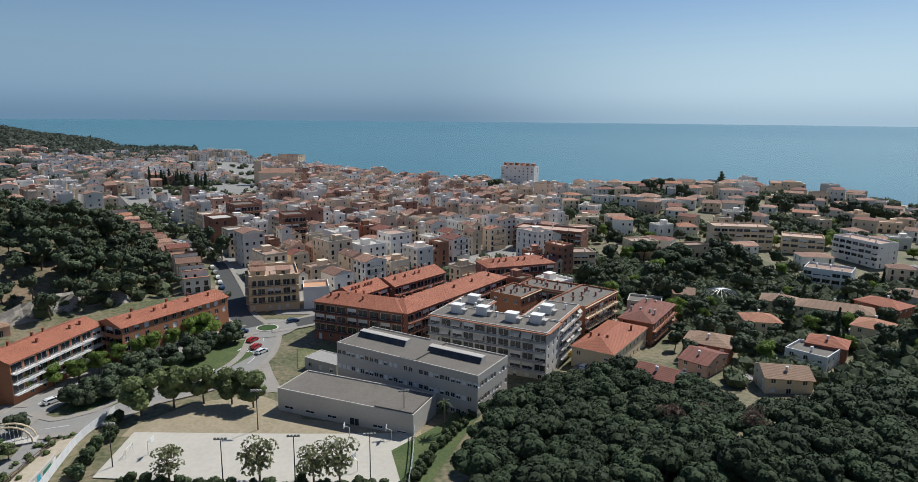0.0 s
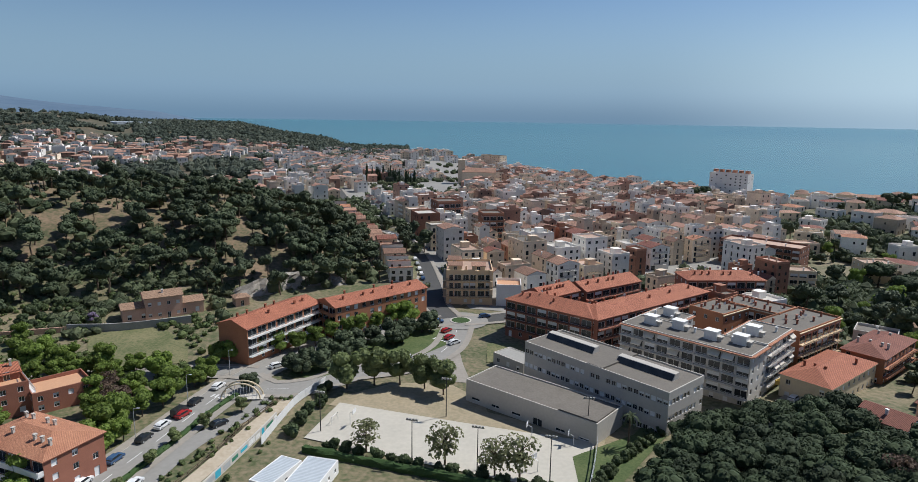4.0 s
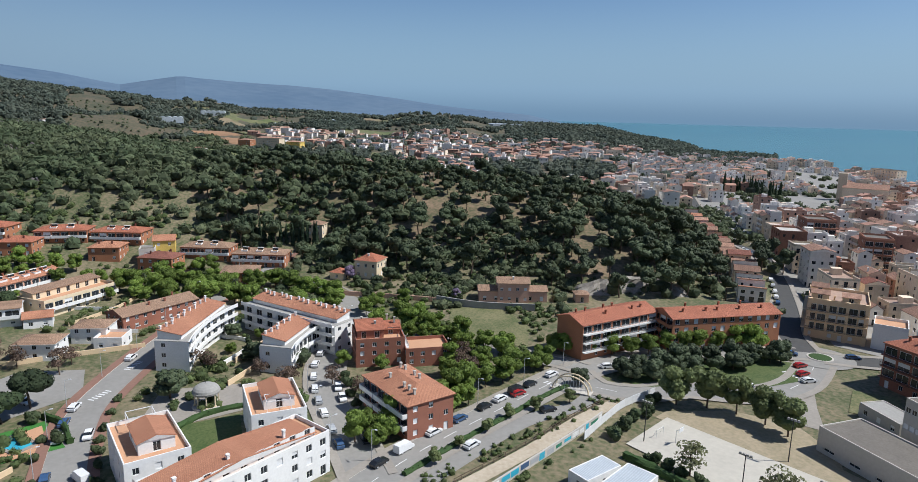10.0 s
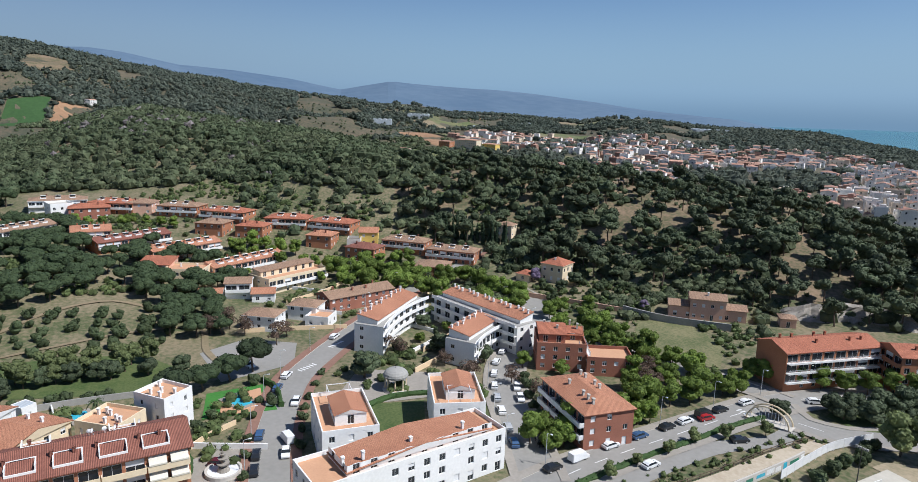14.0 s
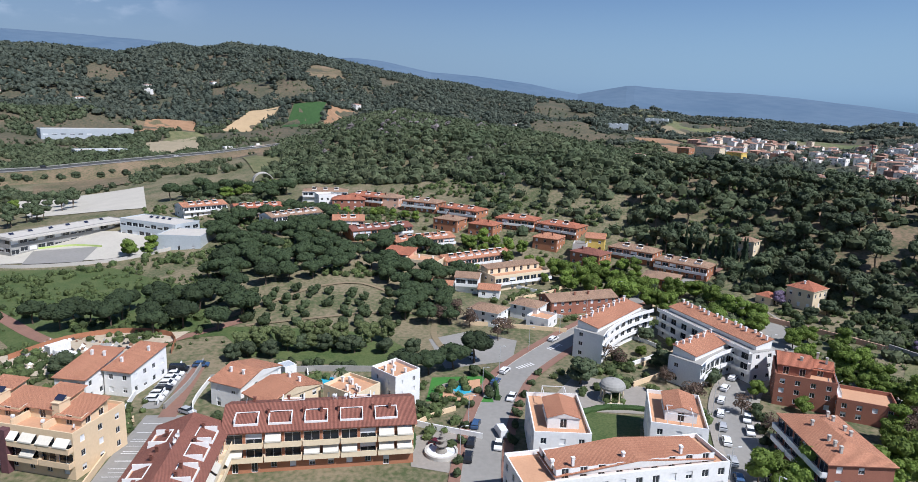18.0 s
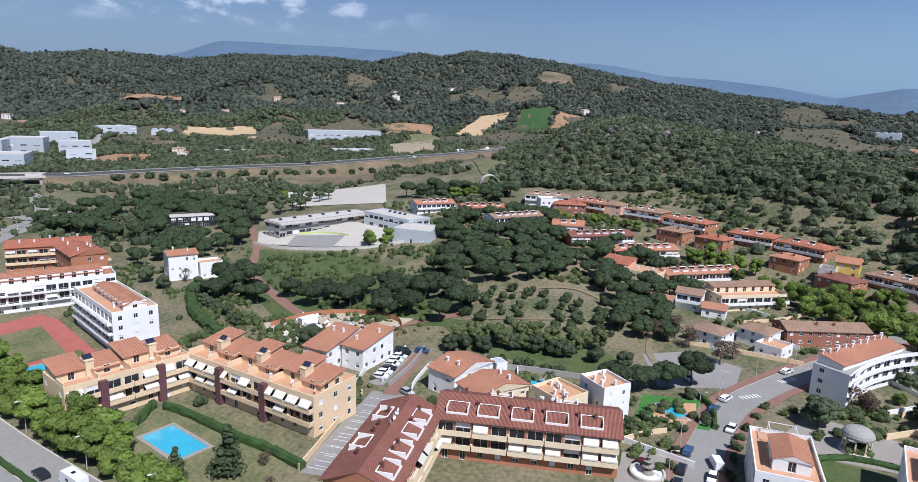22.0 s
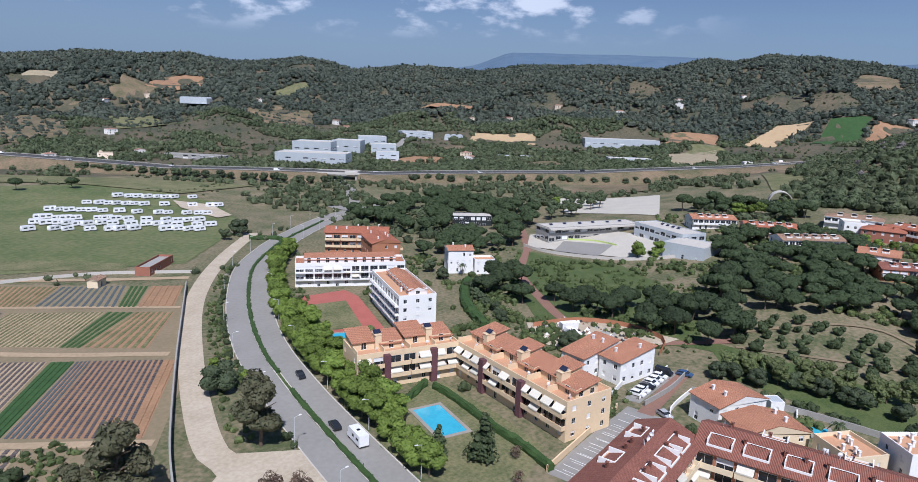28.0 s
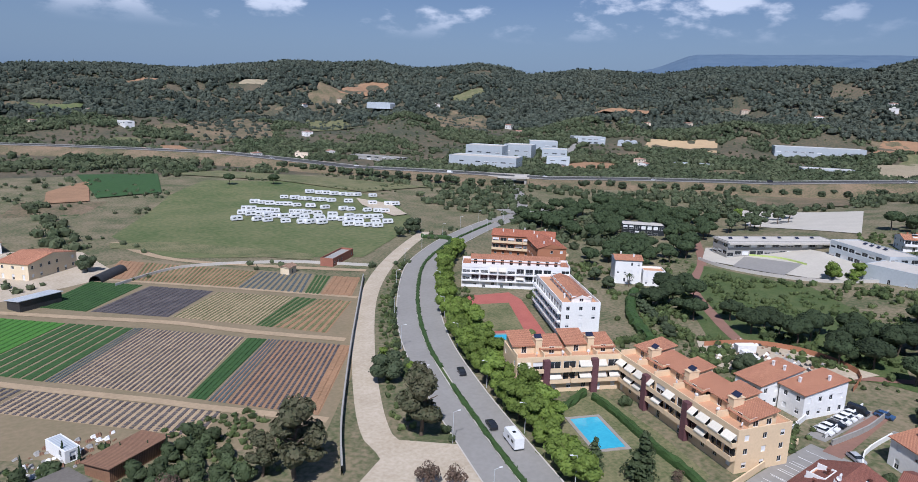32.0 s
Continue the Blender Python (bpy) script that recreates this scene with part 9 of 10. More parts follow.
for r0, r1, dz in ((1.3, 0.9, 0.9), (0.5, 0.4, 0.6), (1.2, 1.3, 0.3), (0.45, 0.35, 0.8), (0.9, 1.0, 0.25), (0.35, 0.25, 0.7), (0.6, 0.65, 0.2), (0.25, 0.08, 0.9)):
    b = Build()
    b.tube((0, 0, z), (0, 0, z + dz), r0, r1, 12)
    z += dz
    part("tier", b.mesh("tier", "rock"), ft)
fb = thing("footbridge", "small white arched footbridge over the stream", "bridge", pose(-99, 131.5, 0.2, 0, 0, 20))
b = Build()
b.box(-5.5, 5.5, -1.6, 1.6, 0.0, 0.25)
part("deck", b.mesh("deck", "concrete_pale"), fb)
for y in (-1.5, 1.5):
    b = Build()
    b.sweep([(-5 * math.cos(math.pi * k / 12), y * (1 - 0.35 * math.sin(math.pi * k / 12)), 4.2 * math.sin(math.pi * k / 12)) for k in range(13)], 0.2)
    part("arch", b.mesh("arch", "cream_render"), fb)
    for k in range(2, 9):
        a = math.pi * k / 10
        b = Build()
        b.tube((-5 * math.cos(a), y, 0.2), (-5 * math.cos(a), y * (1 - 0.35 * math.sin(a)), 4.2 * math.sin(a)), 0.05, 0.05, 5)
        part("hanger", b.mesh("hanger", "frame_white"), fb)

# ---- lamps, posts and court equipment ----
b = Build()
b.tube((0, 0, -0.2), (0, 0, 7.2), 0.09, 0.06, 6)
b.tube((0, 0, 7.2), (1.1, 0, 7.5), 0.05, 0.04, 5)
POLE = b.mesh("pole", "pale_metal")
b = Build()
b.solid([(0.9, -0.14, 7.42), (1.6, -0.14, 7.5), (1.6, 0.14, 7.5), (0.9, 0.14, 7.42)], [(0.95, -0.12, 7.55), (1.55, -0.12, 7.62), (1.55, 0.12, 7.62), (0.95, 0.12, 7.55)])
HEAD = b.mesh("lamp_head", "frame_white")


def street_lamp(x, y, rot=0):
    ob = thing("street_lamp", "grey steel street lamp with a white head", "street lamp", pose(x, y, ground(x, y) + 0.1, 0, 0, rot), "street lamps")
    part("pole", POLE, ob)
    part("lamp_head", HEAD, ob)


for pts, off, step in ((AVENUE_EAST[1:], 5.2, 22), (CURVED_STREET[1:], 4.8, 22), (SIDE_STREET[1:], 4.8, 20), (BOULEVARD_E[1:], -4.4, 24), (BOULEVARD_W[1:], 4.4, 24)):
    line = spline([Vector(p) for p in pts], step)
    for i in range(len(line) - 1):
        d = (line[i + 1] - line[i]).normalized()
        street_lamp(line[i].x - d.y * off, line[i].y + d.x * off, math.degrees(math.atan2(d.y, d.x)) + (-90 if off > 0 else 90))
b = Build()
b.tube((0, 0, -0.2), (0, 0, 9.5), 0.13, 0.08, 7)
MAST = b.mesh("mast", "dark_metal")
b = Build()
b.box(-1.3, 1.3, -0.06, 0.06, 9.4, 9.55)
FLOOD_BAR = b.mesh("crossbar", "dark_metal")
b = Build()
b.box(-0.22, 0.22, -0.2, 0.15, -0.25, 0.2)
FLOOD = b.mesh("floodlight", "concrete")
for x, y in ((-46, 116), (-32, 117), (-17, 117), (-71, 122), (-12, 137.5), (-46, 138.5)):
    ob = thing("floodlight_mast", "tall dark mast with floodlights beside the court", "floodlight", pose(x, y, ground(x, y) + 0.15, 0, 0, 5), "floodlight masts")
    part("mast", MAST, ob)
    part("crossbar", FLOOD_BAR, ob)
    for k in (-1.0, -0.35, 0.35, 1.0):
        part("floodlight", FLOOD, ob, at=pose(k, 0, 9.7))
for x, y, rot in ((-14.5, 133, 180), (-24, 134, 180), (-66, 127, 0), (-20, 120, 150)):
    ob = thing("basketball_hoop", "basketball stand with a pale backboard", "basketball hoop", pose(x, y, 0.7, 0, 0, rot))
    b = Build()
    b.tube((0, 0, -0.6), (0, 0, 2.6), 0.08, 0.08, 6)
    b.tube((0, 0, 2.6), (1.1, 0, 3.1), 0.06, 0.06, 6)
    part("post", b.mesh("post", "pale_metal"), ob)
    b = Build()
    b.box(1.1, 1.16, -0.9, 0.9, 2.7, 3.75)
    part("backboard", b.mesh("backboard", "frame_white"), ob)
for x, y, rot in ((-40, 127, 0), (-70, 127, 0)):
    ob = thing("goal", "white metal football goal on the court", "goal", pose(x, y, 0.25, 0, 0, rot))
    b = Build()
    for s in (-1.5, 1.5):
        b.tube((0, s, 0), (0, s, 2), 0.05, 0.05, 6)
        b.tube((0, s, 2), (-0.9, s, 0), 0.03, 0.03, 5)
    b.tube((0, -1.5, 2), (0, 1.5, 2), 0.05, 0.05, 6)
    part("goal_frame", b.mesh("goal_frame", "frame_white"), ob)

# ---- hedges, walls and fences ----
def hedge(pts, width, height, label, mat="hedge_leaf", name="hedge", closed=False, off=0.0, up=0.0):
    """A clipped hedge along a line, with an uneven leafy top."""
    line = spline([Vector(p) for p in pts], 1.6)
    rng = np.random.default_rng(int(abs(pts[0][0]) * 10))
    b = Build()
    rows = []
    for i, p in enumerate(line):
        d = (line[min(i + 1, len(line) - 1)] - line[max(i - 1, 0)]).normalized()
        n = Vector((-d.y, d.x))
        z = ground(p.x, p.y) + up
        p = p + n * off
        ring = []
        for s, h in ((-0.5, -0.2), (-0.55, 0.6), (-0.35, 1.0), (0.0, 1.05), (0.35, 1.0), (0.55, 0.6), (0.5, -0.2)):
            k = 1 + 0.16 * rng.standard_normal()
            ring.append((p.x + n.x * s * width * k, p.y + n.y * s * width * k, z + h * height * (1 + 0.1 * rng.standard_normal() if h > 0 else 1)))
        rows.append(ring)
    for i in range(len(rows) - 1):
        for k in range(6):
            b.face((rows[i][k], rows[i + 1][k], rows[i + 1][k + 1], rows[i][k + 1]))
    b.face(rows[0])
    b.face(rows[-1][::-1])
    base = len(line)
    for i in range(base * 7):
        r = rows[rng.integers(len(rows))]
        q = Vector(r[1 + rng.integers(5)])
        u, w = Vector(rng.standard_normal(3)) * 0.16, Vector(rng.standard_normal(3)) * 0.16
        b.face((tuple(q - u), tuple(q + w), tuple(q + u)))
    return thing(name, label, "hedge", Matrix.Identity(4), "", "", b.mesh(name, mat))


def wall_line(pts, width, height, mat, label, name="garden_wall", off=0.0):
    line = spline([Vector(p) for p in pts], 3.0)
    b = Build()
    strip(b, line, off + width / 2, off - width / 2, height, height)
    for s in (1, -1):
        rows = []
        for i, p in enumerate(line):
            d = (line[min(i + 1, len(line) - 1)] - line[max(i - 1, 0)]).normalized()
            n = Vector((-d.y, d.x)) * (off + s * width / 2)
            z = ground(p.x, p.y)
            rows.append(((p.x + n.x, p.y + n.y, z - 0.4), (p.x + n.x, p.y + n.y, z + height)))
        for i in range(len(rows) - 1):
            f = (rows[i][0], rows[i + 1][0], rows[i + 1][1], rows[i][1])
            b.face(f if s < 0 else f[::-1])
    return tagged(new(name, b.mesh(name, mat)), label, "wall", "", "structure")


def fence(pts, height, label, mat="frame_white", post_step=2.5, board=True, off=0.0):
    line = spline([Vector(p) for p in pts], post_step)
    ob = thing("fence", label, "fence", Matrix.Identity(4))
    for i, p in enumerate(line):
        z = ground(p.x, p.y)
        b = Build()
        b.box(p.x - 0.06, p.x + 0.06, p.y - 0.06, p.y + 0.06, z - 0.2, z + height)
        part("post", b.mesh("post", mat), ob)
        if i < len(line) - 1:
            q = line[i + 1]
            b = Build()
            for k in ((0.35, 0.5), (0.85, 1.0)) if not board else ((0.1, 0.97),):
                d = (q - p).normalized() * 0.03
                n = Vector((-d.y, d.x))
                z1 = ground(q.x, q.y)
                b.solid([(p.x - n.x, p.y - n.y, z + k[0] * height), (q.x - n.x, q.y - n.y, z1 + k[0] * height), (q.x + n.x, q.y + n.y, z1 + k[0] * height), (p.x + n.x, p.y + n.y, z + k[0] * height)],
                        [(p.x - n.x, p.y - n.y, z + k[1] * height), (q.x - n.x, q.y - n.y, z1 + k[1] * height), (q.x + n.x, q.y + n.y, z1 + k[1] * height), (p.x + n.x, p.y + n.y, z + k[1] * height)])
            part("rail" if not board else "panel", b.mesh("panel", mat), ob)
    return ob


MEDIAN = [Vector(p) for p in MEDIAN[1:11]]
median_line = spline(MEDIAN, 3.0)
mb = Build()
strip(mb, median_line, 0.75, -0.75, 0.2, 0.2)
tagged(new("verge", mb.mesh("verge", "lawn")), "grassy median strip of the boulevard", "verge", "", "structure")
hedge([tuple(p) for p in MEDIAN[:3]] + [(-92, -126)], 1.2, 0.8, "low green hedge in the boulevard median")
hedge([(-96, -137)] + [tuple(p) for p in MEDIAN[3:]], 1.2, 0.8, "low green hedge in the boulevard median")
hedge([(-94.5, 72), (-97, 88), (-99, 106), (-101, 122), (-101, 132)], 1.3, 0.9, "low hedge between the avenue and its service lane")
hedge([(-141, 40.5), (-145, 50), (-144, 60), (-139, 63)], 1.3, 1.1, "clipped dark green hedge round the gazebo lawn")
hedge([(-150, 24), (-160, 24.5), (-167, 22)], 1.2, 1.5, "clipped hedge round the garden pool")
hedge([(-122, -2), (-126, 2), (-134, 2)], 1.6, 1.8, "tall clipped hedge before the maroon-roofed block")
hedge([(-118, -104), (-108, -101), (-100, -100)], 1.5, 1.7, "dark hedge along the beige block")
hedge([(-118, -101), (-116, -92), (-112, -80), (-108, -66), (-105, -58)], 1.5, 1.7, "dark hedge along the beige block")
hedge([(-163, -118), (-170, -128), (-180, -140), (-192, -150), (-204, -158)], 3.5, 2.4, "thick green hedge below the white villa")
hedge([(-70, 113), (-50, 112.5), (-30, 112), (-12, 111)], 1.6, 1.4, "rough hedge along the court")
hedge([(-186, -288), (-196, -276), (-186, -262)], 2, 2.0, "hedge at the edge of the meadow")
wall_line([(-50, -104), (-56, -117), (-64, -132), (-82, -164), (-103, -200), (-120, -229)], 0.4, 2.2, "concrete", "grey rendered field wall beside the dirt track")
wall_line([(-34, -264), (-62, -280), (-100, -270), (-120, -256), (-132, -246)], 0.4, 1.2, "concrete_pale", "low stone wall along the meadow")
wall_line([(-79, 80), (-81, 100), (-83, 118), (-84, 124)], 0.35, 2.0, "concrete_pale", "pale painted wall along the stream")
gw = wall_line([(-80.2, 84), (-81.4, 100), (-82.4, 112)], 0.06, 1.8, "crop_blue", "faded painted mural on the stream wall", name="mural", off=-0.25)
fence([(-80, 112), (-82.5, 124), (-84, 134), (-83, 146)], 2.4, "white metal panel fence along the stream", "frame_white")
fence([(-86, 78), (-87, 100), (-89, 120), (-89, 132)], 1.1, "low wooden rail fence along the stream path", "bark", 3.0, False)
fence([(-9, 112), (-9, 124), (-9.5, 136)], 2.6, "white mesh-panel fence beside the court", "pale_metal", 3.0, False)
fence([(-176, -108), (-190, -100), (-196, -86), (-192, -70), (-180, -66)], 1.8, "orange-red panel fence round the builder's yard", "brick_orange", 3.2)
wall_line([(-148, -58.5), (-160, -59.5), (-172, -60.5)], 0.3, 1.3, "white_render", "white garden wall beside the lane")
wall_line([(-104, -58.5), (-122, -59.5), (-140, -60.5)], 0.3, 1.6, "beige_render", "beige garden wall beside the parking lane")
wall_line([(-131, 18), (-136, 6), (-139, 0)], 0.3, 1.4, "white_render", "white wall at the fountain square")
wall_line([(-180, 152), (-165, 160), (-150, 174)], 0.5, 2.6, "concrete", "stone terrace wall below the terracotta manor")
wall_line([(-215, 122), (-195, 140), (-180, 152)], 0.4, 1.8, "pink_render", "pinkish garden wall")
wall_line([(-200, 70), (-184, 80), (-172, 66)], 0.3, 1.2, "white_render", "white garden wall of the white apartments")
for k in range(9):
    x, y = -107 - 4.0 * k, -48 - 0.2 * k
    b = Build()
    b.box(x - 0.07, x + 0.07, y - 8.5, y - 3.0, ground(x, y) + 0.11, ground(x, y) + 0.115)
    tagged(new("road_marking", b.mesh("road_marking", "paint_white")), "white parking bay line on concrete", "marking", "", "structure")
for cx, cy, rot, n in ((-172, 35, 33, 6), (-187, 47, 40, 6), (-104, 130, 90, 6), (-66, 190, 75, 5)):
    b = Build()
    for i in range(n):
        b.box(-0.9, 0.9, -3 + i * 1.1, -2.5 + i * 1.1, 0, 0.01)
    m = new("road_marking", b.mesh("road_marking", "paint_white"))
    m.matrix_basis = pose(cx, cy, ground(cx, cy) + 0.16, 0, 0, rot)
    tagged(m, "white zebra crossing on the asphalt", "marking", "", "structure")

# roundabouts
def roundabout(x, y, r, name_label):
    b = Build()
    ring = [(x + r * 2.6 * math.cos(2 * math.pi * k / 28), y + r * 2.6 * math.sin(2 * math.pi * k / 28), ground(x, y) + 0.19) for k in range(28)]
    b.face(ring)
    tagged(new("road", b.mesh("road", "asphalt")), "asphalt circle of the roundabout", "road", "", "structure")
    ob = thing("roundabout_island", name_label, "roundabout", pose(x, y, ground(x, y) + 0.19))
    b = Build()
    b.tube((0, 0, 0), (0, 0, 0.16), r, r, 24)
    part("kerb", b.mesh("kerb", "concrete_pale"), ob)
    b = Build()
    b.tube((0, 0, 0.1), (0, 0, 0.3), r - 0.35, r - 0.9, 24)
    part("planting", b.mesh("planting", "hedge_leaf"), ob, "low green planting")


roundabout(-65, 211, 3.8, "round planted island of the roundabout")
roundabout(-304, -333, 9, "broad planted island of the outer roundabout")

# motorway bridge over the road to the works
br = thing("motorway_bridge", "concrete motorway bridge over the valley road", "bridge", pose(-377, -441, 0, 0, 0, 137))
zb = motorway_height(-377, -441)
b = Build()
b.box(-16, 16, -12, 12, zb - 1.3, zb - 0.1)
part("deck", b.mesh("deck", "concrete_pale"), br)
for y in (-12.1, 12.1):
    b = Build()
    b.box(-18, 18, y - 0.15, y + 0.15, zb - 1.0, zb + 0.9)
    part("parapet", b.mesh("parapet", "concrete_pale"), br)
for x in (-15, 15):
    b = Build()
    b.box(x - 1, x + 1, -11, 11, 0, zb - 1.3)
    part("abutment", b.mesh("abutment", "concrete"), br)
road("road", [(-300, -335), (-340, -385), (-377, -441), (-430, -480), (-520, -520), (-620, -600)], 9, "valley road under the motorway to the works", up=0.25)

# the builder's yard: lorry, cabins and heaps
for x, y, rot, l in ((-176, -93, 60, 7), (-182, -98, 150, 6)):
    ob = thing("site_container", "white box container in the builder's yard", "container", pose(x, y, ground(x, y) + 0.2, 0, 0, rot))
    b = Build()
    b.box(-l / 2, l / 2, -1.2, 1.2, 0.0, 2.5)
    for k in range(int(l / 0.5)):
        b.box(-l / 2 + 0.5 * k, -l / 2 + 0.5 * k + 0.2, -1.26, 1.26, 0.1, 2.4)
    part("box", b.mesh("box", "white_render"), ob)
random.seed(44)
heap = Build()
for i in range(240):
    x, y = random.uniform(-192, -170), random.uniform(-106, -78)
    s = random.uniform(0.2, 0.8)
    z = ground(x, y) + 0.15
    heap.solid([(x - s, y - s, z), (x + s, y - s * 0.6, z), (x + s * 0.8, y + s, z), (x - s * 0.7, y + s * 0.8, z)], [(x - s * 0.5, y - s * 0.4, z + s), (x + s * 0.5, y - s * 0.4, z + s * 0.8), (x + s * 0.4, y + s * 0.5, z + s * 0.9), (x - s * 0.4, y + s * 0.3, z + s * 0.6)], random.randrange(4))
tagged(new("rubble", heap.mesh("rubble", "concrete", "white_render", "rust_sheet", "dark_metal")), "heaps of scrap, planks and rubble in the yard", "rubble", "", "stuff")
heap = Build()
for i in range(120):
    x, y = random.uniform(-16, 2), random.uniform(-146, -134)
    s = random.uniform(0.2, 0.7)
    heap.solid([(x - s, y - s, 0.1), (x + s, y - s * 0.6, 0.1), (x + s * 0.8, y + s, 0.1), (x - s * 0.7, y + s * 0.8, 0.1)], [(x - s * 0.5, y - s * 0.4, s), (x + s * 0.5, y - s * 0.4, s * 0.8), (x + s * 0.4, y + s * 0.5, s * 0.9), (x - s * 0.4, y + s * 0.3, s * 0.6)], random.randrange(3))
tagged(new("rubble", heap.mesh("rubble", "white_render", "concrete", "rust_sheet")), "scattered rubbish beside the farm sheds", "rubble", "", "stuff")

# tunnel mouth of the motorway under the ridge, and the polytunnel in the fields
def barrel(name, label, category, x, y, rot, r, length, mat, sides_n=12):
    ob = thing(name, label, category, pose(x, y, ground(x, y) + 0.1, 0, 0, rot))
    b = Build()
    for k in range(sides_n):
        a0, a1 = math.pi * k / sides_n, math.pi * (k + 1) / sides_n
        o = [(r * math.cos(a), r * math.sin(a)) for a in (a0, a1)]
        i = [(q[0] * 0.94, q[1] * 0.94) for q in o]
        b.solid([(-length / 2, o[0][0], o[0][1]), (-length / 2, o[1][0], o[1][1]), (-length / 2, i[1][0], i[1][1]), (-length / 2, i[0][0], i[0][1])],
                [(length / 2, o[0][0], o[0][1]), (length / 2, o[1][0], o[1][1]), (length / 2, i[1][0], i[1][1]), (length / 2, i[0][0], i[0][1])])
    part("shell", b.mesh("shell", mat), ob)
    return ob


barrel("tunnel_portal", "concrete arch of a tunnel mouth", "tunnel", -452, -98, 20, 7, 8, "concrete_pale")
barrel("polytunnel", "dark plastic tunnel over a seed bed", "greenhouse", -34, -280, 52, 2.6, 18, "dark_metal")
# domed climbing frame among the gardens
dome = thing("climbing_dome", "open domed net of thin grey steel ribs", "climbing frame", pose(104, 246, ground(104, 246)))
for k in range(10):
    a = math.pi * k / 10
    b = Build()
    b.sweep([(9 * math.cos(math.pi * j / 12) * math.cos(a), 9 * math.cos(math.pi * j / 12) * math.sin(a), 6 * math.sin(math.pi * j / 12)) for j in range(13)], 0.09, 5)
    part("rib", b.mesh("rib", "pale_metal"), dome)
# the rock face at the foot of the pine hill
rng = np.random.default_rng(3)
cliff = Build()
line = spline([Vector(p) for p in ((-150, 198), (-141, 210), (-132, 222), (-120, 231))], 2.0)
rows = []
for i, p in enumerate(line):
    n = Vector((0.75, -0.66))
    h = 7 * math.sin(math.pi * (i + 1) / (len(line) + 1)) ** 0.5
    col = []
    for k in range(7):
        t = k / 6
        q = p - n * (4.5 * t) + n * rng.uniform(-0.8, 0.8)
        col.append((q.x, q.y, ground(p.x, p.y) - 0.5 + h * t + rng.uniform(-0.4, 0.4)))
    rows.append(col)
for i in range(len(rows) - 1):
    for k in range(6):
        cliff.face((rows[i][k], rows[i + 1][k], rows[i + 1][k + 1], rows[i][k + 1]))
tagged(new("rock_face", cliff.mesh("rock_face", "rock")), "grey-brown rock face at the foot of the hill", "rock", "", "structure")
# palms
def palm(x, y, h):
    ob = thing("palm_tree", "slender palm with a tuft of arching fronds", "tree", pose(x, y, ground(x, y)))
    b = Build()
    b.tube((0, 0, -0.3), (0.15, 0, h), 0.22, 0.17, 8)
    part("trunk", b.mesh("trunk", "bark"), ob)
    b = Build()
    for k in range(22):
        a, up = 2 * math.pi * k / 22 + random.uniform(-0.1, 0.1), random.uniform(-0.3, 0.9)
        prev = Vector((0.15, 0, h))
        for j in range(4):
            nxt = prev + Vector((math.cos(a) * 0.55, math.sin(a) * 0.55, up * 0.5 - 0.28 * j))
            s = Vector((-math.sin(a), math.cos(a), 0)) * (0.28 - 0.05 * j)
            b.face((tuple(prev - s), tuple(prev + s), tuple(nxt + s * 0.8), tuple(nxt - s * 0.8)))
            prev = nxt
    part("fronds", b.mesh("fronds", "leaf_olive"), ob)


for x, y, h in ((-3, 136, 7.5), (-230, 158, 6), (-232, 96, 6), (-256, 70, 6), (-262, 48, 5), (-196, -186, 5), (-210, -166, 5), (-24, -306, 6), (-160, -16, 4), (-126, -170, 3)):
    palm(x, y, h)


# the schoolyard: court, low painted wall, curved retaining wall
drape("pavement", [(-279, -137), (-276, -160), (-296, -166), (-301, -140)], "asphalt", 0.42, "grey ball court of the modern school")
wall_line([(-300, -138), (-303, -152), (-299, -166), (-296, -176)], 0.3, 1.2, "lime_paint", "low lime-green painted wall of the schoolyard")
wall_line([(-292, -104), (-280, -122), (-274, -142), (-272, -162), (-276, -178)], 0.5, 1.4, "concrete_pale", "curved concrete retaining wall below the schoolyard")
# glasshouses and hamlet far up the coast
def glasshouse(x, y, rot, bays, length, wide=9.0):
    ob = thing("glasshouse", "large white plastic greenhouse with rounded bays", "greenhouse", pose(x, y, ground(x, y), 0, 0, rot), "greenhouses of the far valley")
    for i in range(bays):
        b = Build()
        y0 = (i - bays / 2) * wide
        arc = [(y0 + wide * (0.5 - 0.5 * math.cos(math.pi * k / 6)), 2.6 + 2.2 * math.sin(math.pi * k / 6)) for k in range(7)]
        ring = [(y0, -6)] + arc + [(y0 + wide, -6)]
        for k in range(len(ring) - 1):
            (a, za), (c, zc) = ring[k], ring[k + 1]
            b.face([(-length / 2, a, za), (-length / 2, c, zc), (length / 2, c, zc), (length / 2, a, za)])
        b.face([(-length / 2, q[0], q[1]) for q in ring])
        b.face([(length / 2, q[0], q[1]) for q in ring[::-1]])
        part("bay", b.mesh("bay", "metal_sheet"), ob)
    return ob


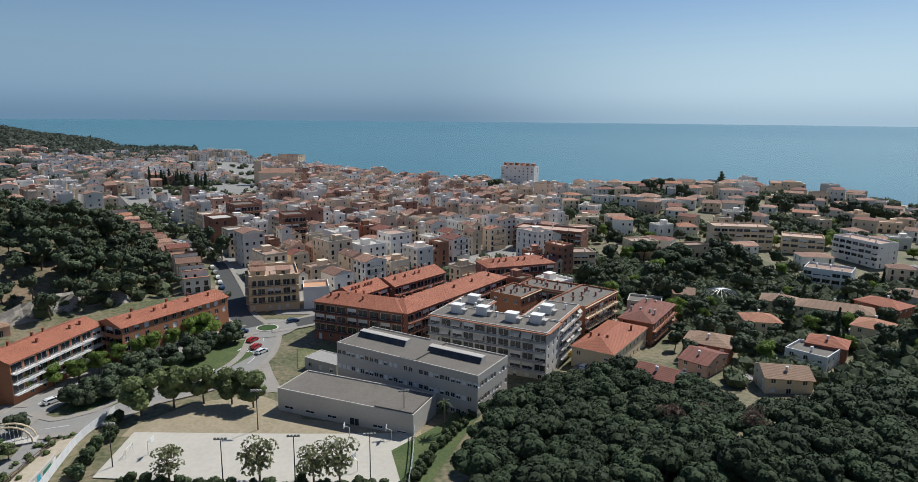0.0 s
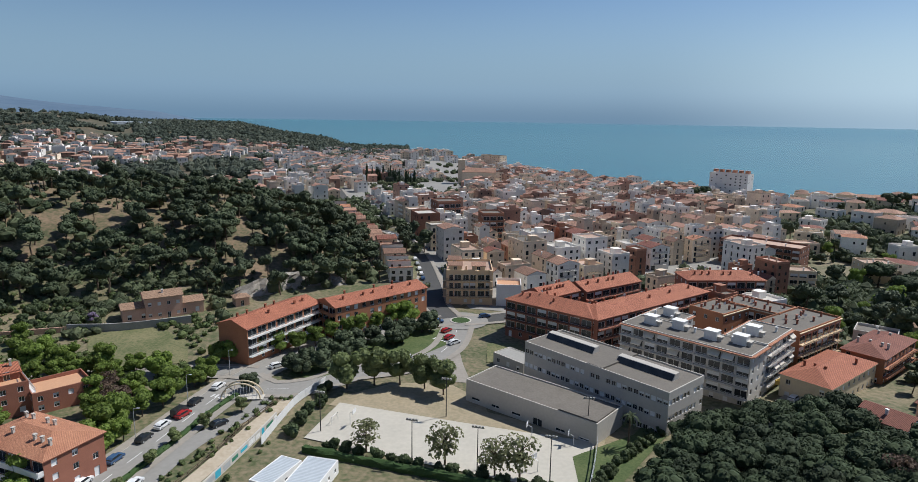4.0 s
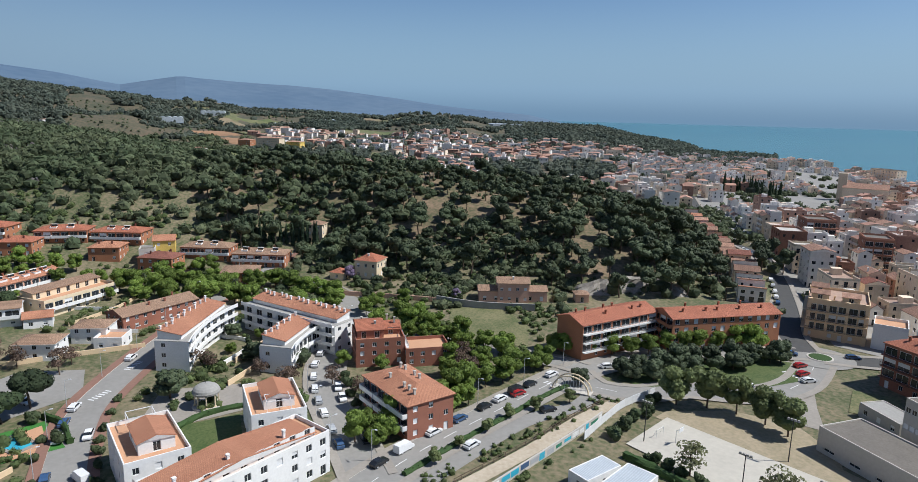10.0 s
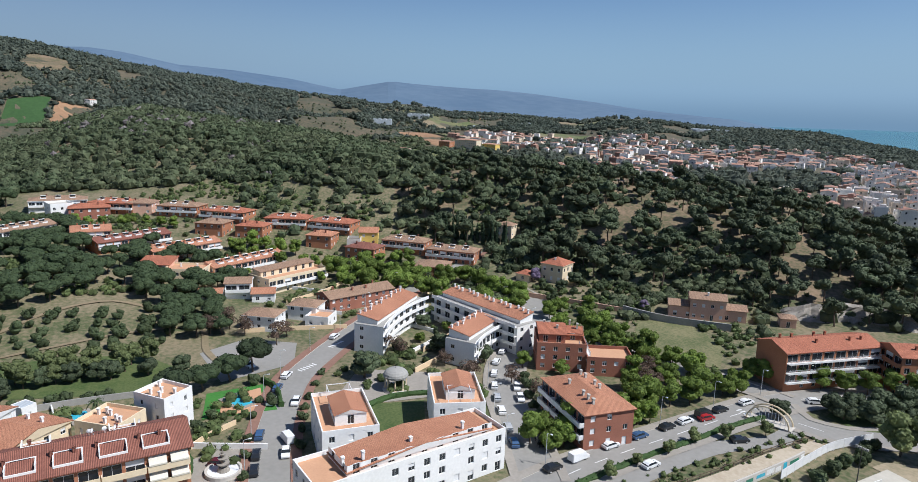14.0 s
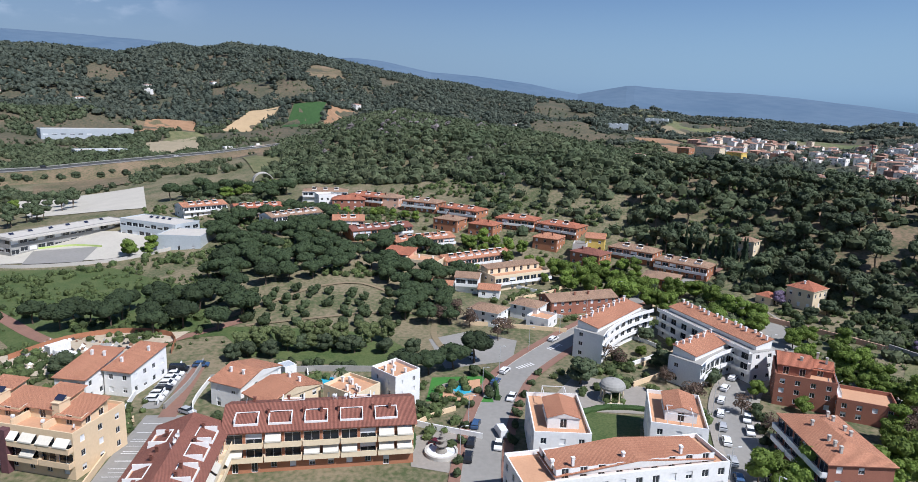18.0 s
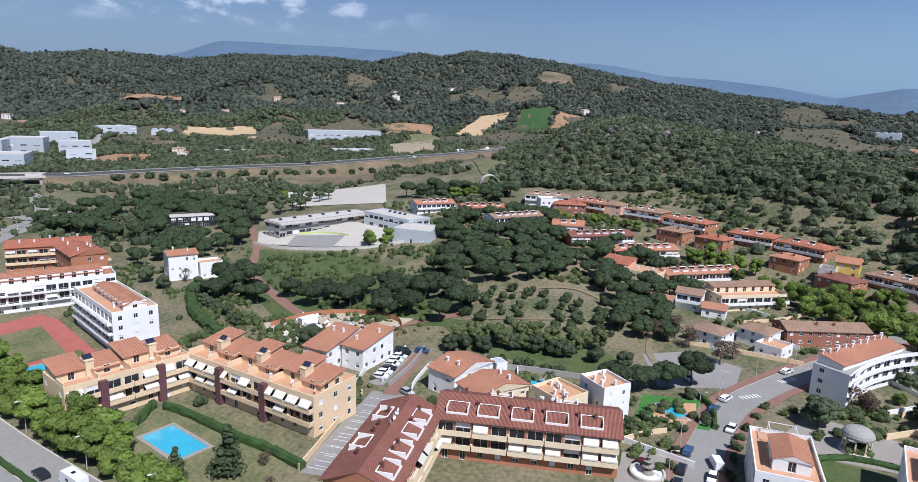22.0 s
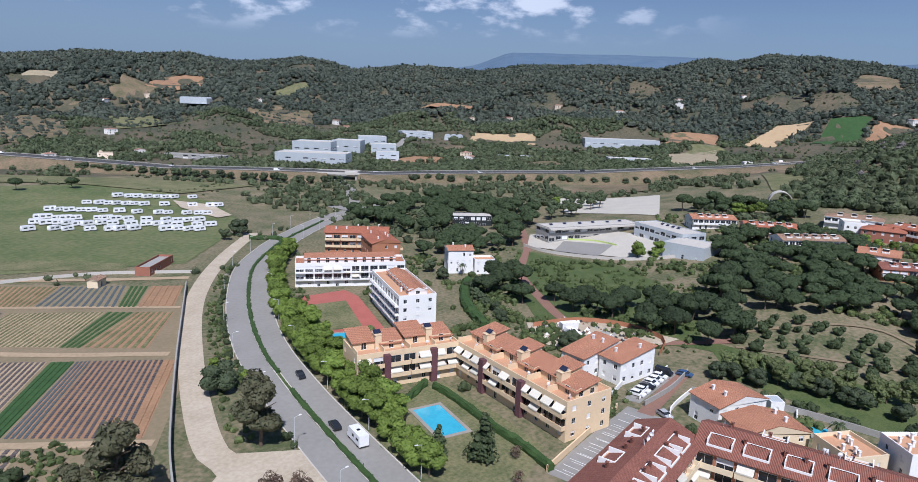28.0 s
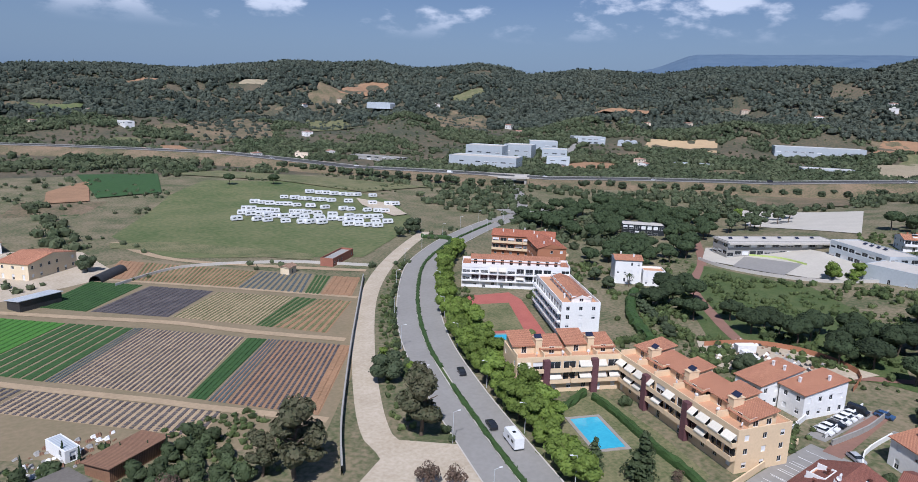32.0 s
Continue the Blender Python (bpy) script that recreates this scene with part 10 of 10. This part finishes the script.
for bearing, r, rot, bays, length, wide in ((72.0, 1225, -20, 5, 60, 9), (68.6, 1420, -25, 5, 80, 9), (62.8, 1365, -25, 6, 64, 9), (59.9, 1440, -30, 6, 60, 9), (44.3, 1620, -30, 8, 90, 9)):
    glasshouse(-r * math.sin(radians(bearing)), r * math.cos(radians(bearing)), rot, bays, length, wide)
glasshouse(-590, -1030, 35, 5, 86)
glasshouse(-742, -612, 40, 3, 40)
for x, y, w, h, wall in ((-855, 412, 38, 16, "cream_render"), (-835, 440, 22, 11, "yellow_render"), (-900, 398, 20, 10, "brick_orange")):
    building("apartment_block", "cream apartment house on the edge of the far village", "apartment block", x, y, w, 13, 30, h, int(h / 3.1), wall, "hip", "town_tile", rise=1.6, bay=3.4)

# radio mast on the pine hill
mx, my = -math.sin(radians(52.95)) * 402, math.cos(radians(52.95)) * 402
radio = thing("radio_mast", "slim red and white radio mast on the wooded hill", "mast", pose(mx, my, ground(mx, my)))
for k in range(6):
    b = Build()
    for q in range(3):
        c, d = 2 * math.pi * q / 3, 2 * math.pi * (q + 1) / 3
        r0, r1 = 0.55 - 0.07 * k, 0.55 - 0.07 * (k + 1)
        p0, p1 = (r0 * math.cos(c), r0 * math.sin(c), 4.2 * k), (r1 * math.cos(c), r1 * math.sin(c), 4.2 * k + 4.2)
        b.tube(p0, p1, 0.1, 0.1, 5)
        b.tube(p0, (r1 * math.cos(d), r1 * math.sin(d), 4.2 * k + 4.2), 0.06, 0.06, 4)
    part("mast_section", b.mesh("mast_section", "car_red" if k % 2 else "frame_white"), radio)
# coloured painted panels on the stream wall
random.seed(41)
stream_wall = spline([Vector(p) for p in ((-79, 80), (-81, 100), (-83, 118), (-84, 124))], 2.6)
for i in range(len(stream_wall) - 1):
    a, c = stream_wall[i], stream_wall[i + 1]
    d = (c - a).normalized()
    n = Vector((d.y, -d.x))
    b = Build()
    z = ground(a.x, a.y)
    lo, hi = z + random.uniform(0.2, 0.7), z + random.uniform(1.3, 1.9)
    ends = [a + d * 0.15, c - d * random.uniform(0.1, 1.0)]
    for s in (1, -1):
        q = [e + n * (s * 0.2) for e in ends]
        b.solid([(q[0].x, q[0].y, lo), (q[1].x, q[1].y, lo), (q[1].x - n.x * s * 0.03, q[1].y - n.y * s * 0.03, lo), (q[0].x - n.x * s * 0.03, q[0].y - n.y * s * 0.03, lo)],
                [(q[0].x, q[0].y, hi), (q[1].x, q[1].y, hi), (q[1].x - n.x * s * 0.03, q[1].y - n.y * s * 0.03, hi), (q[0].x - n.x * s * 0.03, q[0].y - n.y * s * 0.03, hi)])
    tagged(new("wall_painting", b.mesh("wall_painting", random.choice(("paint_white", "water_pool", "car_blue", "paint_white", "car_silver", "awning_green")))), "painted panel of colour on the stream wall", "mural", "painted panels of the stream wall")

# garden walls and fences round the houses between the blocks
for pts, h, mat in (([(-145, -64.5), (-158, -66), (-172, -66)], 1.4, "white_render"), ([(-146, -56), (-160, -54.5), (-173, -55)], 1.5, "concrete"), ([(-138, -46), (-148, -50), (-162, -50)], 1.2, "white_render"), ([(-162, -50), (-166, -38), (-168, -24), (-168, -8)], 1.6, "concrete"),
                    ([(-137, 3), (-142, 8), (-145, 13)], 1.2, "beige_render"), ([(-134, -22), (-137, -10), (-138, 2)], 1.6, "concrete_pale"), ([(-152, -24), (-158, -24), (-168, -26)], 1.2, "white_render"), ([(-206, 20), (-204, 36), (-200, 54)], 1.4, "beige_render"),
                    ([(-222, 28), (-220, 44), (-214, 56)], 1.2, "white_render"), ([(-232, 40), (-242, 58), (-250, 66)], 1.2, "beige_render"), ([(-262, 22), (-248, 44), (-240, 56)], 1.2, "white_render"), ([(-282, 14), (-268, 34), (-256, 54)], 1.2, "beige_render"), ([(-300, -4), (-286, 14), (-276, 30)], 1.2, "white_render"),
                    ([(-172, 70), (-182, 84), (-196, 96)], 1.5, "beige_render"), ([(-158, 62), (-168, 78), (-176, 92)], 1.5, "beige_render"), ([(-206, 66), (-216, 78), (-226, 94)], 1.3, "beige_render")):
    wall_line(pts, 0.3, h, mat, "rendered garden wall between houses")
tool_shed = building("garden_shed", "white garden cabin behind the tiled houses", "shed", -166, -31, 4, 3.4, 40, 3.0, 1, "white_render", "flat", "metal_sheet", parapet=0.1, bay=2.4, win=(0.7, 0.7))
# crash barriers of the motorway
for side in (11.2, -11.2):
    b = Build()
    for i in range(len(mline) - 1):
        seg = []
        for k in (i, i + 1):
            p = mline[k]
            d = (mline[min(k + 1, len(mline) - 1)] - mline[max(k - 1, 0)]).normalized()
            seg.append((p.x - d.y * side, p.y + d.x * side, motorway_height(p.x, p.y)))
        (x0, y0, z0), (x1, y1, z1) = seg
        b.solid([(x0, y0, z0 + 0.35), (x1, y1, z1 + 0.35), (x1 + 0.1, y1 + 0.1, z1 + 0.35), (x0 + 0.1, y0 + 0.1, z0 + 0.35)], [(x0, y0, z0 + 0.85), (x1, y1, z1 + 0.85), (x1 + 0.1, y1 + 0.1, z1 + 0.85), (x0 + 0.1, y0 + 0.1, z0 + 0.85)])
    tagged(new("crash_barrier", b.mesh("crash_barrier", "concrete")), "long grey steel crash barrier of the motorway", "barrier", "", "structure")
